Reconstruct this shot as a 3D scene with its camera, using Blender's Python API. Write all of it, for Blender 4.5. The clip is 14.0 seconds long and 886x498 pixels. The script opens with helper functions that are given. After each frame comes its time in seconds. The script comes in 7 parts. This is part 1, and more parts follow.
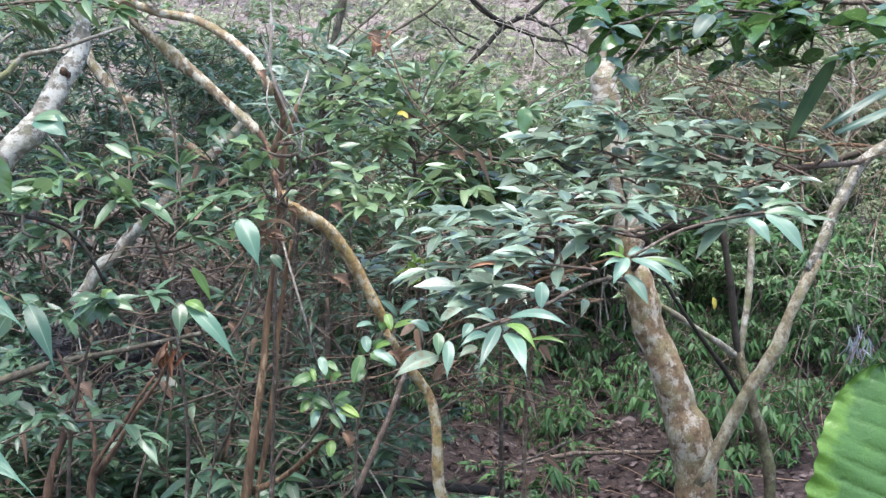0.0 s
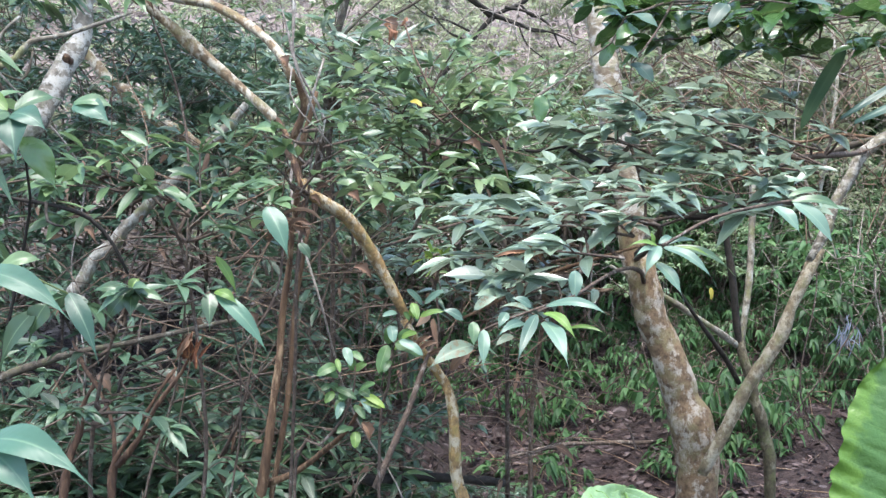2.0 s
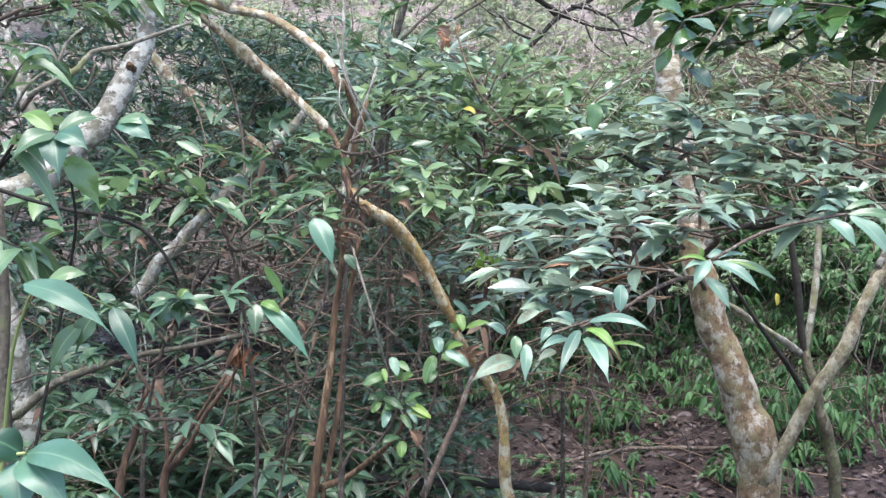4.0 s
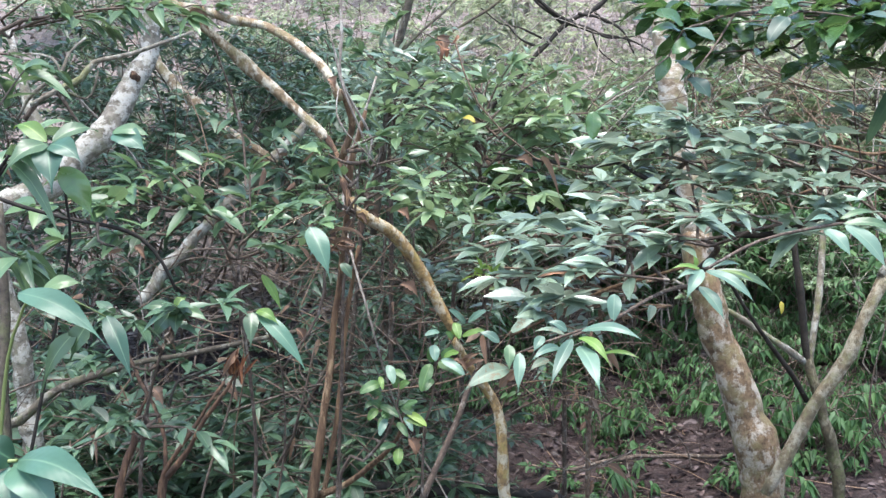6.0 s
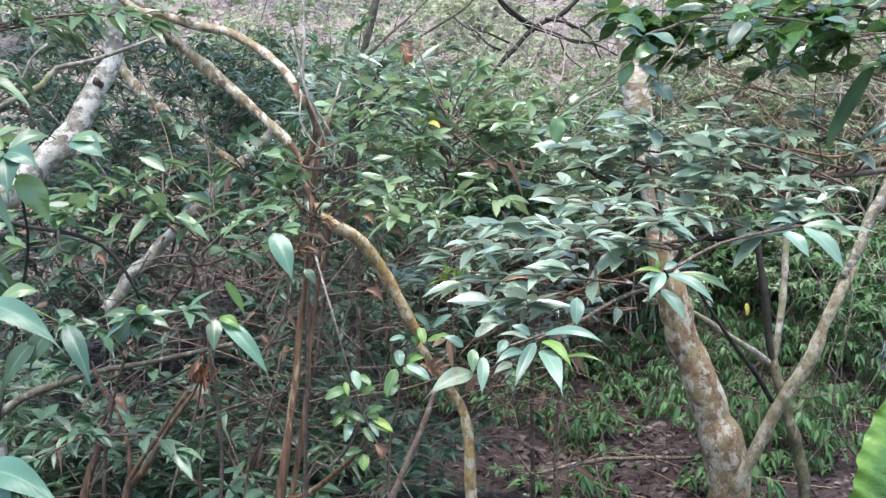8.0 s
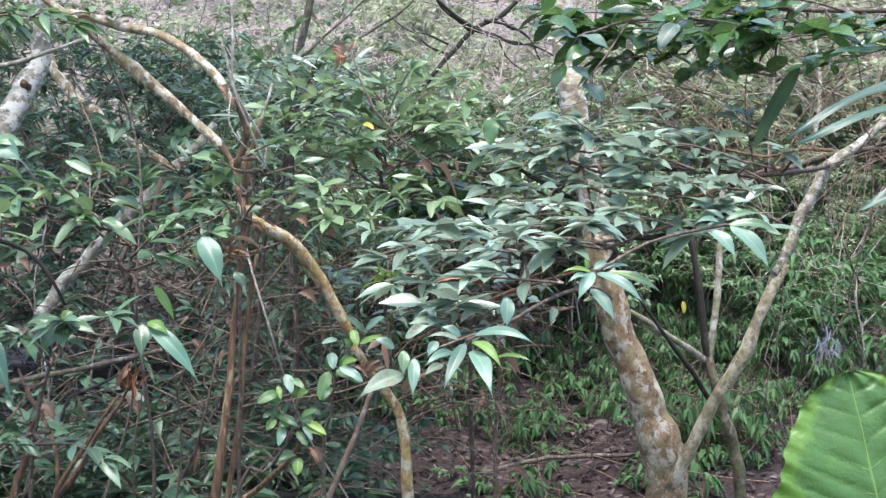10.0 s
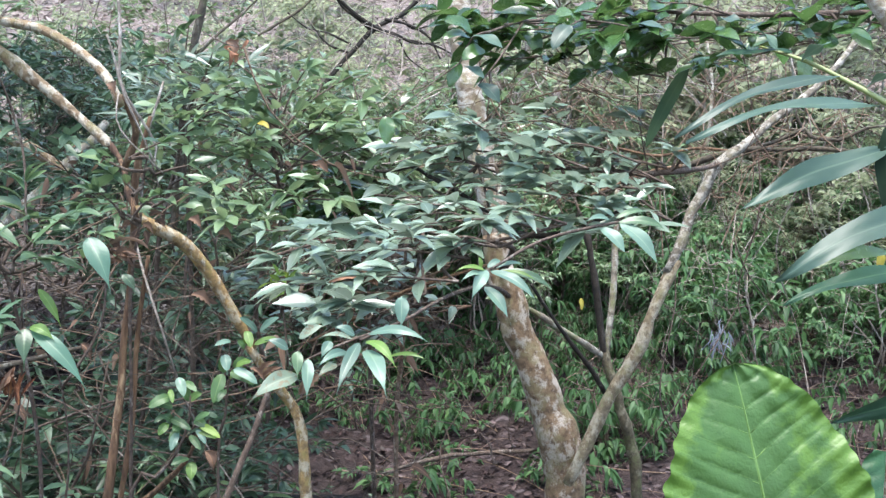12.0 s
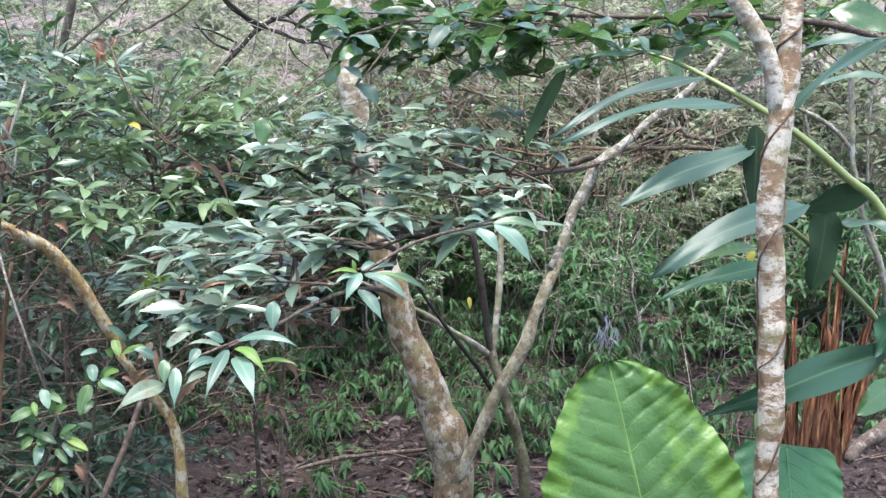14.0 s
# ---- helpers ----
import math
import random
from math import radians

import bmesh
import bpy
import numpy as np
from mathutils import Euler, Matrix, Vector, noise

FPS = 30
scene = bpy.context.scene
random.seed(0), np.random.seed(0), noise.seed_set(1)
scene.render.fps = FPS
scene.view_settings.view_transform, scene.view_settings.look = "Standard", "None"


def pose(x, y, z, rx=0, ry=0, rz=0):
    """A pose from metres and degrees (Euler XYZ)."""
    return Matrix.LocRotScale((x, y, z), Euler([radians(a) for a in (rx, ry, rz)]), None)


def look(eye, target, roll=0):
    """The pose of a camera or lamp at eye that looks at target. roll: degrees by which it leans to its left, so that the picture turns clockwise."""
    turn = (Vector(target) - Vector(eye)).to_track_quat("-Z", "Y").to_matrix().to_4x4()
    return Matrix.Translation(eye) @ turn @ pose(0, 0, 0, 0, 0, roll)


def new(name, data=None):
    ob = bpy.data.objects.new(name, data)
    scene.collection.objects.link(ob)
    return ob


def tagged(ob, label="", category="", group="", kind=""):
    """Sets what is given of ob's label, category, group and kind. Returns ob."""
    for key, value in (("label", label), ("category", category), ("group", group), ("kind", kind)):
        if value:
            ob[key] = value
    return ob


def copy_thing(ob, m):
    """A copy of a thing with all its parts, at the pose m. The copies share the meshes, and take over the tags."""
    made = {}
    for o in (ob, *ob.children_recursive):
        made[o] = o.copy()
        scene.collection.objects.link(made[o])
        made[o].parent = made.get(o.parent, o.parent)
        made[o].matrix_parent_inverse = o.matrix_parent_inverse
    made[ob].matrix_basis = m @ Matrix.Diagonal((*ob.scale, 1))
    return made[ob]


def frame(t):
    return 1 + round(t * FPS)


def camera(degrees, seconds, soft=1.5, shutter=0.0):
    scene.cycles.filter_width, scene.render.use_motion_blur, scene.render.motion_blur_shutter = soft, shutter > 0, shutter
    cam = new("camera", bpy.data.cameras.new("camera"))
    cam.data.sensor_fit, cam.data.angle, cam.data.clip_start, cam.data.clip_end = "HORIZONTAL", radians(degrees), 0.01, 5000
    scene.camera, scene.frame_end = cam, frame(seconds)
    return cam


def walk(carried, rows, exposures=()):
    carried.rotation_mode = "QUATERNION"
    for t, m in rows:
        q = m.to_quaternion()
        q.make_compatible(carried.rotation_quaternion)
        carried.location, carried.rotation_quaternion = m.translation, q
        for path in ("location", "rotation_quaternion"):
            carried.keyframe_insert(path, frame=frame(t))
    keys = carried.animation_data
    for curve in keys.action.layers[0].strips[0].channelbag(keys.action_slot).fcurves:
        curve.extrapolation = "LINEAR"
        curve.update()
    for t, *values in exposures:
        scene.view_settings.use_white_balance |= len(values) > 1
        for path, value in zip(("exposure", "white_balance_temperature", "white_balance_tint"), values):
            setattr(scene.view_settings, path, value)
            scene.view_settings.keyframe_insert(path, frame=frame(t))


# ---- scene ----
# ---------------------------------------------------------------- camera
cam = camera(47.0, 14.0, soft=1.4)
PATH = [
    (0.0, 0.0000, 0.0000, 2.1000, 84.002, 0.000, 0.002),
    (0.5, -0.0603, -0.0002, 2.0962, 83.934, 0.013, -1.236),
    (1.0, -0.1116, 0.0055, 2.0802, 83.821, 0.002, -2.369),
    (1.5, -0.1468, 0.0067, 2.0805, 83.774, -0.054, -2.386),
    (2.0, -0.1565, 0.0275, 2.0864, 83.596, -0.127, -1.788),
    (2.5, -0.1377, 0.0388, 2.1012, 83.319, -0.158, -0.696),
    (3.0, -0.1173, 0.0359, 2.1184, 83.194, -0.096, 0.583),
    (3.5, -0.1008, 0.0360, 2.1273, 83.207, -0.081, 1.680),
    (6.0, -0.0406, 0.0241, 2.1407, 83.588, -0.055, 3.075),
    (6.5, -0.0348, 0.0202, 2.1396, 83.749, -0.040, 3.071),
    (7.0, -0.0275, 0.0176, 2.1407, 83.820, 0.011, 2.733),
    (7.5, -0.0249, 0.0184, 2.1425, 83.836, 0.097, 2.098),
    (10.0, 0.0233, 0.0193, 2.1419, 83.920, 0.468, -1.513),
    (10.5, 0.0287, 0.0199, 2.1410, 83.961, 0.430, -2.632),
    (11.0, 0.0322, 0.0172, 2.1429, 83.899, 0.383, -3.824),
    (11.5, 0.0393, 0.0206, 2.1393, 83.895, 0.363, -5.225),
    (12.0, 0.0529, 0.0166, 2.1412, 83.840, 0.358, -6.800),
    (12.5, 0.0664, 0.0197, 2.1390, 83.773, 0.394, -8.630),
    (13.0, 0.0867, 0.0135, 2.1428, 83.744, 0.462, -10.456),
    (13.5, 0.1103, 0.0171, 2.1434, 83.703, 0.511, -11.852),
    (14.0, 0.1220, 0.0214, 2.1485, 83.711, 0.564, -12.466),
]

walk(cam, [(t, pose(x, y, z, rx, ry, rz)) for t, x, y, z, rx, ry, rz in PATH])

# ---------------------------------------------------------------- world and sun
SUN_ELEVATION, SUN_ROTATION = 78.0, 180.0
world = bpy.data.worlds.new("forest_sky")
scene.world = world
world.use_nodes = True
wn = world.node_tree
sky = wn.nodes.new("ShaderNodeTexSky")
sky.sky_type, sky.sun_disc = "NISHITA", False
sky.sun_elevation, sky.sun_rotation = radians(SUN_ELEVATION), radians(SUN_ROTATION)
sky.air_density, sky.dust_density, sky.ozone_density = 1.0, 1.6, 1.5
wn.links.new(sky.outputs["Color"], wn.nodes["Background"].inputs["Color"])
wn.nodes["Background"].inputs["Strength"].default_value = 0.142
sun = new("sun", bpy.data.lights.new("sun", "SUN"))
sun.data.energy, sun.data.angle, sun.data.color = 1.8, radians(32), (1.0, 0.985, 0.96)
sun.matrix_world = look((0, 0, 0), (0.05, math.cos(radians(SUN_ELEVATION)), -math.sin(radians(SUN_ELEVATION))))
scene.view_settings.exposure = 2.25


# ---------------------------------------------------------------- materials
class Nodes:
    """A node tree with short calls."""

    def __init__(self, name):
        self.mat = bpy.data.materials.new(name)
        self.mat.use_nodes = True
        self.tree = self.mat.node_tree
        self.tree.nodes.clear()
        self.out = self.add("ShaderNodeOutputMaterial")

    def add(self, kind, **props):
        n = self.tree.nodes.new(kind)
        for key, value in props.items():
            setattr(n, key, value)
        return n

    def link(self, a, b):
        self.tree.links.new(a, b)

    def coords(self):
        return self.add("ShaderNodeTexCoord").outputs["Object"]

    def noise(self, vec, scale, detail=4.0, rough=0.6, stretch=None):
        if stretch:
            m = self.add("ShaderNodeMapping")
            m.inputs["Scale"].default_value = stretch
            self.link(vec, m.inputs["Vector"])
            vec = m.outputs["Vector"]
        n = self.add("ShaderNodeTexNoise")
        n.inputs["Scale"].default_value, n.inputs["Detail"].default_value, n.inputs["Roughness"].default_value = scale, detail, rough
        self.link(vec, n.inputs["Vector"])
        return n.outputs["Fac"]

    def ramp(self, fac, stops, interpolation="LINEAR"):
        r = self.add("ShaderNodeValToRGB")
        r.color_ramp.interpolation = interpolation
        while len(r.color_ramp.elements) < len(stops):
            r.color_ramp.elements.new(0.5)
        for e, (pos, col) in zip(r.color_ramp.elements, stops):
            e.position, e.color = pos, (*col, 1.0) if len(col) == 3 else col
        self.link(fac, r.inputs["Fac"])
        return r.outputs["Color"]

    def mix(self, fac, a, b, blend="MIX"):
        m = self.add("ShaderNodeMix", data_type="RGBA", blend_type=blend)
        for value, socket in ((fac, m.inputs[0]), (a, m.inputs[6]), (b, m.inputs[7])):
            if isinstance(value, (int, float)):
                socket.default_value = value
            elif isinstance(value, tuple):
                socket.default_value = (*value, 1.0)
            else:
                self.link(value, socket)
        return m.outputs[2]

    def math(self, op, a, b=0.0, c=0.0):
        m = self.add("ShaderNodeMath", operation=op)
        for value, socket in zip((a, b, c), m.inputs):
            if isinstance(value, (int, float)):
                socket.default_value = value
            else:
                self.link(value, socket)
        return m.outputs[0]

    def bump(self, height, strength, distance):
        b = self.add("ShaderNodeBump")
        b.inputs["Strength"].default_value, b.inputs["Distance"].default_value = strength, distance
        self.link(height, b.inputs["Height"])
        return b.outputs["Normal"]

    def surface(self, color, rough, normal=None, specular=0.5):
        p = self.add("ShaderNodeBsdfPrincipled")
        p.inputs["Specular IOR Level"].default_value = specular
        for value, socket in ((color, p.inputs["Base Color"]), (rough, p.inputs["Roughness"])):
            if isinstance(value, (int, float)):
                socket.default_value = value
            elif isinstance(value, tuple):
                socket.default_value = (*value, 1.0)
            else:
                self.link(value, socket)
        if normal:
            self.link(normal, p.inputs["Normal"])
        return p.outputs[0]

    def done(self, shader):
        self.link(shader, self.out.inputs["Surface"])
        return self.mat


def leaf_material(name, dark, mid, light, rib, rough=0.42, through_leaf=0.3, specular=0.5, veins=9.0, vein_depth=0.05, spots=0.0):
    """A leaf with its own shade, a paler midrib, side veins and blotches; some light passes through it."""
    n = Nodes(name)
    pick = n.add("ShaderNodeNewGeometry").outputs["Random Per Island"]
    pick = n.math("FRACT", n.math("ADD", pick, n.add("ShaderNodeObjectInfo").outputs["Random"]))
    deep, fair = tuple(c * 0.6 for c in dark), tuple(c * 1.12 for c in mid)
    color = n.ramp(pick, [(0.0, deep), (0.3, dark), (0.58, mid), (0.86, fair), (1.0, light)])
    uv = n.add("ShaderNodeTexCoord").outputs["UV"]
    sep = n.add("ShaderNodeSeparateXYZ")
    n.link(uv, sep.inputs[0])
    across = n.math("ABSOLUTE", n.math("SUBTRACT", sep.outputs["Y"], 0.5))
    obj = n.coords()
    color = n.mix(n.math("MULTIPLY", n.noise(obj, 35.0, 3.0), 0.55), color, tuple(c * 0.6 for c in mid))
    if spots:
        hole = n.ramp(n.noise(obj, 90.0, 3.0), [(0.66 - spots, (0, 0, 0)), (0.72 - spots, (1, 1, 1))])
        color = n.mix(n.math("MULTIPLY", hole, 0.7), color, (0.16, 0.10, 0.05))
    ribmask = n.ramp(across, [(0.0, (1, 1, 1)), (0.05, (0, 0, 0))])
    color = n.mix(n.math("MULTIPLY", ribmask, 0.65), color, rib)
    wave = n.math("SINE", n.math("MULTIPLY", n.math("SUBTRACT", sep.outputs["X"], n.math("MULTIPLY", across, 0.35)), veins * 6.283))
    normal = n.bump(n.math("ADD", wave, n.noise(obj, 60.0, 2.0)), vein_depth, 0.002)
    body = n.surface(color, n.math("ADD", n.math("MULTIPLY", n.noise(obj, 20.0), 0.2), rough - 0.1), normal, specular)
    tr = n.add("ShaderNodeBsdfTranslucent")
    n.link(n.mix(0.5, color, light), tr.inputs["Color"])
    m = n.add("ShaderNodeMixShader")
    m.inputs[0].default_value = through_leaf
    n.link(body, m.inputs[1])
    n.link(tr.outputs[0], m.inputs[2])
    return n.done(m.outputs[0])


def bark_material(name, base, dark, patch, patch_amount=0.5, scale=1.0, moss=None, rough=0.85, stretch=(1, 1, 0.6), edge=0.08, grain=None):
    """Bark: fine grain along two scales, pale lichen patches with soft edges, moss where given."""
    n = Nodes(name)
    obj = n.coords()
    if grain:
        m = n.add("ShaderNodeMapping")
        m.inputs["Scale"].default_value = grain
        n.link(obj, m.inputs["Vector"])
        obj = m.outputs["Vector"]
    color = n.mix(n.ramp(n.noise(obj, 22.0 * scale, 5.0), [(0.35, (0, 0, 0)), (0.65, (1, 1, 1))]), dark, base)
    blotch = n.ramp(n.noise(obj, 11.0 * scale, 6.0, 0.7, stretch), [(0.62 - 0.25 * patch_amount, (0, 0, 0)), (0.62 + edge - 0.25 * patch_amount, (1, 1, 1))])
    color = n.mix(n.math("MULTIPLY", blotch, 0.85), color, patch)
    if moss:
        green = n.ramp(n.noise(obj, 7.0 * scale, 5.0, 0.7), [(0.52, (0, 0, 0)), (0.62, (1, 1, 1))])
        color = n.mix(n.math("MULTIPLY", green, 0.7), color, moss)
    color = n.mix(n.ramp(n.noise(obj, 140.0, 2.0), [(0.55, (0, 0, 0)), (0.75, (0.6, 0.6, 0.6))]), color, dark)
    height = n.math("ADD", n.noise(obj, 45.0 * scale, 6.0, 0.7, (1, 1, 0.5)), n.math("MULTIPLY", blotch, 0.3))
    return n.done(n.surface(color, rough, n.bump(height, 0.7, 0.008), 0.3))


LEAF = leaf_material("leaf_grey_green", (0.036, 0.074, 0.042), (0.074, 0.138, 0.076), (0.13, 0.205, 0.105), (0.15, 0.225, 0.125), 0.40, 0.25, 0.6)
# Silvery leaf, its colour lightened further in place of white sky sheen.
LEAF_SILVER = leaf_material("leaf_silvery_sheen", (0.095, 0.150, 0.100), (0.195, 0.272, 0.188), (0.34, 0.41, 0.31), (0.29, 0.36, 0.28), 0.30, 0.3, 1.0)
LEAF_FRESH = leaf_material("leaf_fresh", (0.053, 0.105, 0.050), (0.104, 0.182, 0.086), (0.20, 0.29, 0.12), (0.20, 0.29, 0.14), 0.38, 0.3, 0.6)
LEAF_BRIGHT = leaf_material("leaf_bright_green", (0.095, 0.165, 0.078), (0.185, 0.275, 0.138), (0.29, 0.37, 0.18), (0.24, 0.33, 0.16), 0.32, 0.32, 0.8)
LEAF_DARK = leaf_material("leaf_glossy_dark", (0.028, 0.066, 0.022), (0.055, 0.125, 0.036), (0.13, 0.22, 0.06), (0.085, 0.145, 0.05), 0.26, 0.32, 0.8, vein_depth=0.05)
LEAF_BUSH = leaf_material("leaf_bush", (0.034, 0.086, 0.034), (0.068, 0.148, 0.054), (0.115, 0.21, 0.075), (0.095, 0.175, 0.065), 0.52, 0.35, 0.32)
# Far foliage: haze and brighter distant light are put into this pale colour.
LEAF_FAR = leaf_material("leaf_hill_hazed", (0.18, 0.215, 0.12), (0.29, 0.335, 0.20), (0.50, 0.53, 0.37), (0.22, 0.28, 0.12), 0.45, 0.6)
LEAF_PALE = leaf_material("leaf_pale", (0.050, 0.125, 0.080), (0.072, 0.155, 0.100), (0.105, 0.195, 0.12), (0.15, 0.25, 0.15), 0.42, 0.22, 0.45, veins=12.0, vein_depth=0.03)
LEAF_FROST = leaf_material("leaf_pale_frosted", (0.095, 0.175, 0.125), (0.135, 0.225, 0.160), (0.18, 0.27, 0.19), (0.23, 0.32, 0.22), 0.42, 0.24, 0.5, veins=12.0, vein_depth=0.03)
LEAF_EATEN = leaf_material("leaf_insect_eaten", (0.16, 0.22, 0.15), (0.20, 0.26, 0.18), (0.24, 0.30, 0.2), (0.28, 0.33, 0.22), 0.5, 0.3, spots=0.12)
LEAF_LIME = leaf_material("leaf_lime", (0.10, 0.19, 0.045), (0.155, 0.27, 0.06), (0.33, 0.43, 0.07), (0.35, 0.5, 0.12), 0.45, 0.4)
LEAF_SPROUT = leaf_material("leaf_young_sprout", (0.05, 0.11, 0.042), (0.075, 0.15, 0.052), (0.16, 0.26, 0.06), (0.2, 0.3, 0.1), 0.45, 0.3)
LEAF_YELLOW = leaf_material("leaf_yellow", (0.36, 0.29, 0.05), (0.45, 0.38, 0.06), (0.50, 0.44, 0.08), (0.6, 0.5, 0.15), 0.5, 0.35)
LEAF_DEAD = leaf_material("leaf_dead", (0.10, 0.06, 0.042), (0.20, 0.12, 0.08), (0.34, 0.25, 0.18), (0.4, 0.22, 0.12), 0.7, 0.2, 0.3)
LEAF_RUST = leaf_material("leaf_rust", (0.17, 0.075, 0.045), (0.28, 0.135, 0.08), (0.46, 0.28, 0.18), (0.4, 0.22, 0.12), 0.7, 0.25, 0.3)
LEAF_LITTER = leaf_material("leaf_litter", (0.016, 0.010, 0.010), (0.045, 0.026, 0.025), (0.19, 0.14, 0.135), (0.15, 0.09, 0.06), 0.6, 0.1, 0.35)
# Dry litter, lightened to stand in for haze over the far slope.
LEAF_DRY_HAZED = leaf_material("leaf_dry_litter_hazed", (0.13, 0.10, 0.09), (0.27, 0.22, 0.20), (0.44, 0.385, 0.36), (0.3, 0.24, 0.2), 0.6, 0.1, 0.35)
LEAF_GINGER = leaf_material("leaf_long_blade", (0.04, 0.082, 0.055), (0.06, 0.112, 0.075), (0.085, 0.145, 0.09), (0.11, 0.17, 0.11), 0.43, 0.22, 0.5, veins=34.0, vein_depth=0.03)
# Shade on blades seen from below, put into the leaf colour.
LEAF_SHADED_UNDER = leaf_material("leaf_shaded_underside", (0.016, 0.034, 0.016), (0.022, 0.044, 0.02), (0.03, 0.06, 0.026), (0.04, 0.065, 0.032), 0.7, 0.08, 0.12)
LEAF_TARO_DEEP = leaf_material("leaf_taro_deep", (0.028, 0.075, 0.040), (0.034, 0.090, 0.046), (0.05, 0.13, 0.055), (0.09, 0.18, 0.085), 0.42, 0.15, 0.35, veins=0.0, vein_depth=0.25)
FROND = leaf_material("frond_blue_grey", (0.10, 0.115, 0.15), (0.15, 0.168, 0.21), (0.26, 0.28, 0.33), (0.22, 0.24, 0.29), 0.5, 0.2)
BARK_OLIVE = bark_material("bark_olive", (0.14, 0.118, 0.072), (0.055, 0.045, 0.03), (0.24, 0.215, 0.15), 0.3, 1.8, (0.13, 0.14, 0.06))
BARK_LIMB = bark_material("bark_grey_lichen", (0.29, 0.225, 0.14), (0.12, 0.09, 0.055), (0.48, 0.42, 0.31), 0.62, 2.0, (0.26, 0.235, 0.12), stretch=(1, 1, 0.8), edge=0.12)
BARK_FORK = bark_material("bark_brown_lichen", (0.29, 0.19, 0.11), (0.10, 0.064, 0.038), (0.54, 0.465, 0.375), 0.52, 1.5, (0.25, 0.205, 0.10), stretch=(1, 1, 0.8), edge=0.09)
BARK_UPPER = bark_material("bark_beige_lichen", (0.30, 0.235, 0.165), (0.15, 0.11, 0.075), (0.52, 0.48, 0.41), 0.62, 1.8, (0.26, 0.23, 0.12), stretch=(0.7, 0.7, 1.2), edge=0.1)
BARK_OCHRE = bark_material("bark_yellow_ochre", (0.35, 0.225, 0.09), (0.13, 0.085, 0.045), (0.44, 0.385, 0.28), 0.5, 2.6, (0.27, 0.21, 0.07))
BARK_ORANGE = bark_material("bark_ochre_lichen", (0.255, 0.18, 0.105), (0.11, 0.075, 0.045), (0.43, 0.385, 0.30), 0.55, 2.2, (0.20, 0.17, 0.08))
BARK_WHITE = bark_material("bark_pale_grey", (0.27, 0.235, 0.185), (0.09, 0.075, 0.055), (0.47, 0.435, 0.37), 0.58, 1.6, (0.20, 0.19, 0.12), stretch=(1, 1, 1.3), edge=0.05)
BARK_TIP = bark_material("bark_pale_spotted", (0.23, 0.20, 0.155), (0.09, 0.075, 0.058), (0.43, 0.40, 0.34), 0.55, 2.4, (0.20, 0.185, 0.11), stretch=(1, 1, 1.3), edge=0.06)
BARK_GREY = bark_material("bark_grey", (0.24, 0.21, 0.165), (0.10, 0.085, 0.065), (0.36, 0.35, 0.30), 0.5, 1.5, (0.15, 0.16, 0.06))
BARK_DARK = bark_material("bark_near_black", (0.036, 0.029, 0.023), (0.014, 0.012, 0.010), (0.10, 0.09, 0.075), 0.1, 1.5)
BARK_RED = bark_material("bark_red_brown", (0.175, 0.105, 0.058), (0.065, 0.036, 0.022), (0.29, 0.20, 0.12), 0.28, 2.6, stretch=(1, 1, 1), grain=(1, 1, 0.2))
# Dull brown bark, also a darkened copy of the grey for shaded boughs.
BARK_SHADE = bark_material("bark_dull_shaded", (0.105, 0.085, 0.062), (0.042, 0.034, 0.026), (0.20, 0.185, 0.15), 0.3, 2.2, (0.10, 0.105, 0.05))
BARK_MOTTLED = bark_material("bark_mottled_white", (0.26, 0.165, 0.095), (0.12, 0.075, 0.045), (0.54, 0.48, 0.395), 0.62, 1.25, (0.22, 0.19, 0.09), stretch=(0.7, 0.7, 1.4), edge=0.09)
TWIG = bark_material("twig_bark", (0.125, 0.09, 0.068), (0.05, 0.036, 0.028), (0.25, 0.215, 0.18), 0.3, 3.0)
TWIG_WARM = bark_material("twig_bark_warm", (0.23, 0.155, 0.105), (0.09, 0.058, 0.04), (0.34, 0.27, 0.21), 0.3, 3.0)
BARK_BROKEN = bark_material("bark_torn_brown", (0.115, 0.065, 0.04), (0.042, 0.024, 0.016), (0.26, 0.155, 0.085), 0.3, 3.0, stretch=(1, 1, 1), grain=(1, 1, 0.15))
TWIG_PALE = bark_material("twig_bark_pale", (0.30, 0.255, 0.215), (0.15, 0.122, 0.10), (0.44, 0.40, 0.35), 0.4, 3.0)
SHREDS = bark_material("shredded_sheath", (0.26, 0.10, 0.048), (0.05, 0.022, 0.014), (0.40, 0.21, 0.10), 0.42, 3.5, stretch=(1, 1, 1), edge=0.12, grain=(1, 1, 0.06))
STALK = leaf_material("green_stalk", (0.17, 0.21, 0.07), (0.22, 0.26, 0.09), (0.27, 0.30, 0.11), (0.3, 0.33, 0.15), 0.4, 0.05)


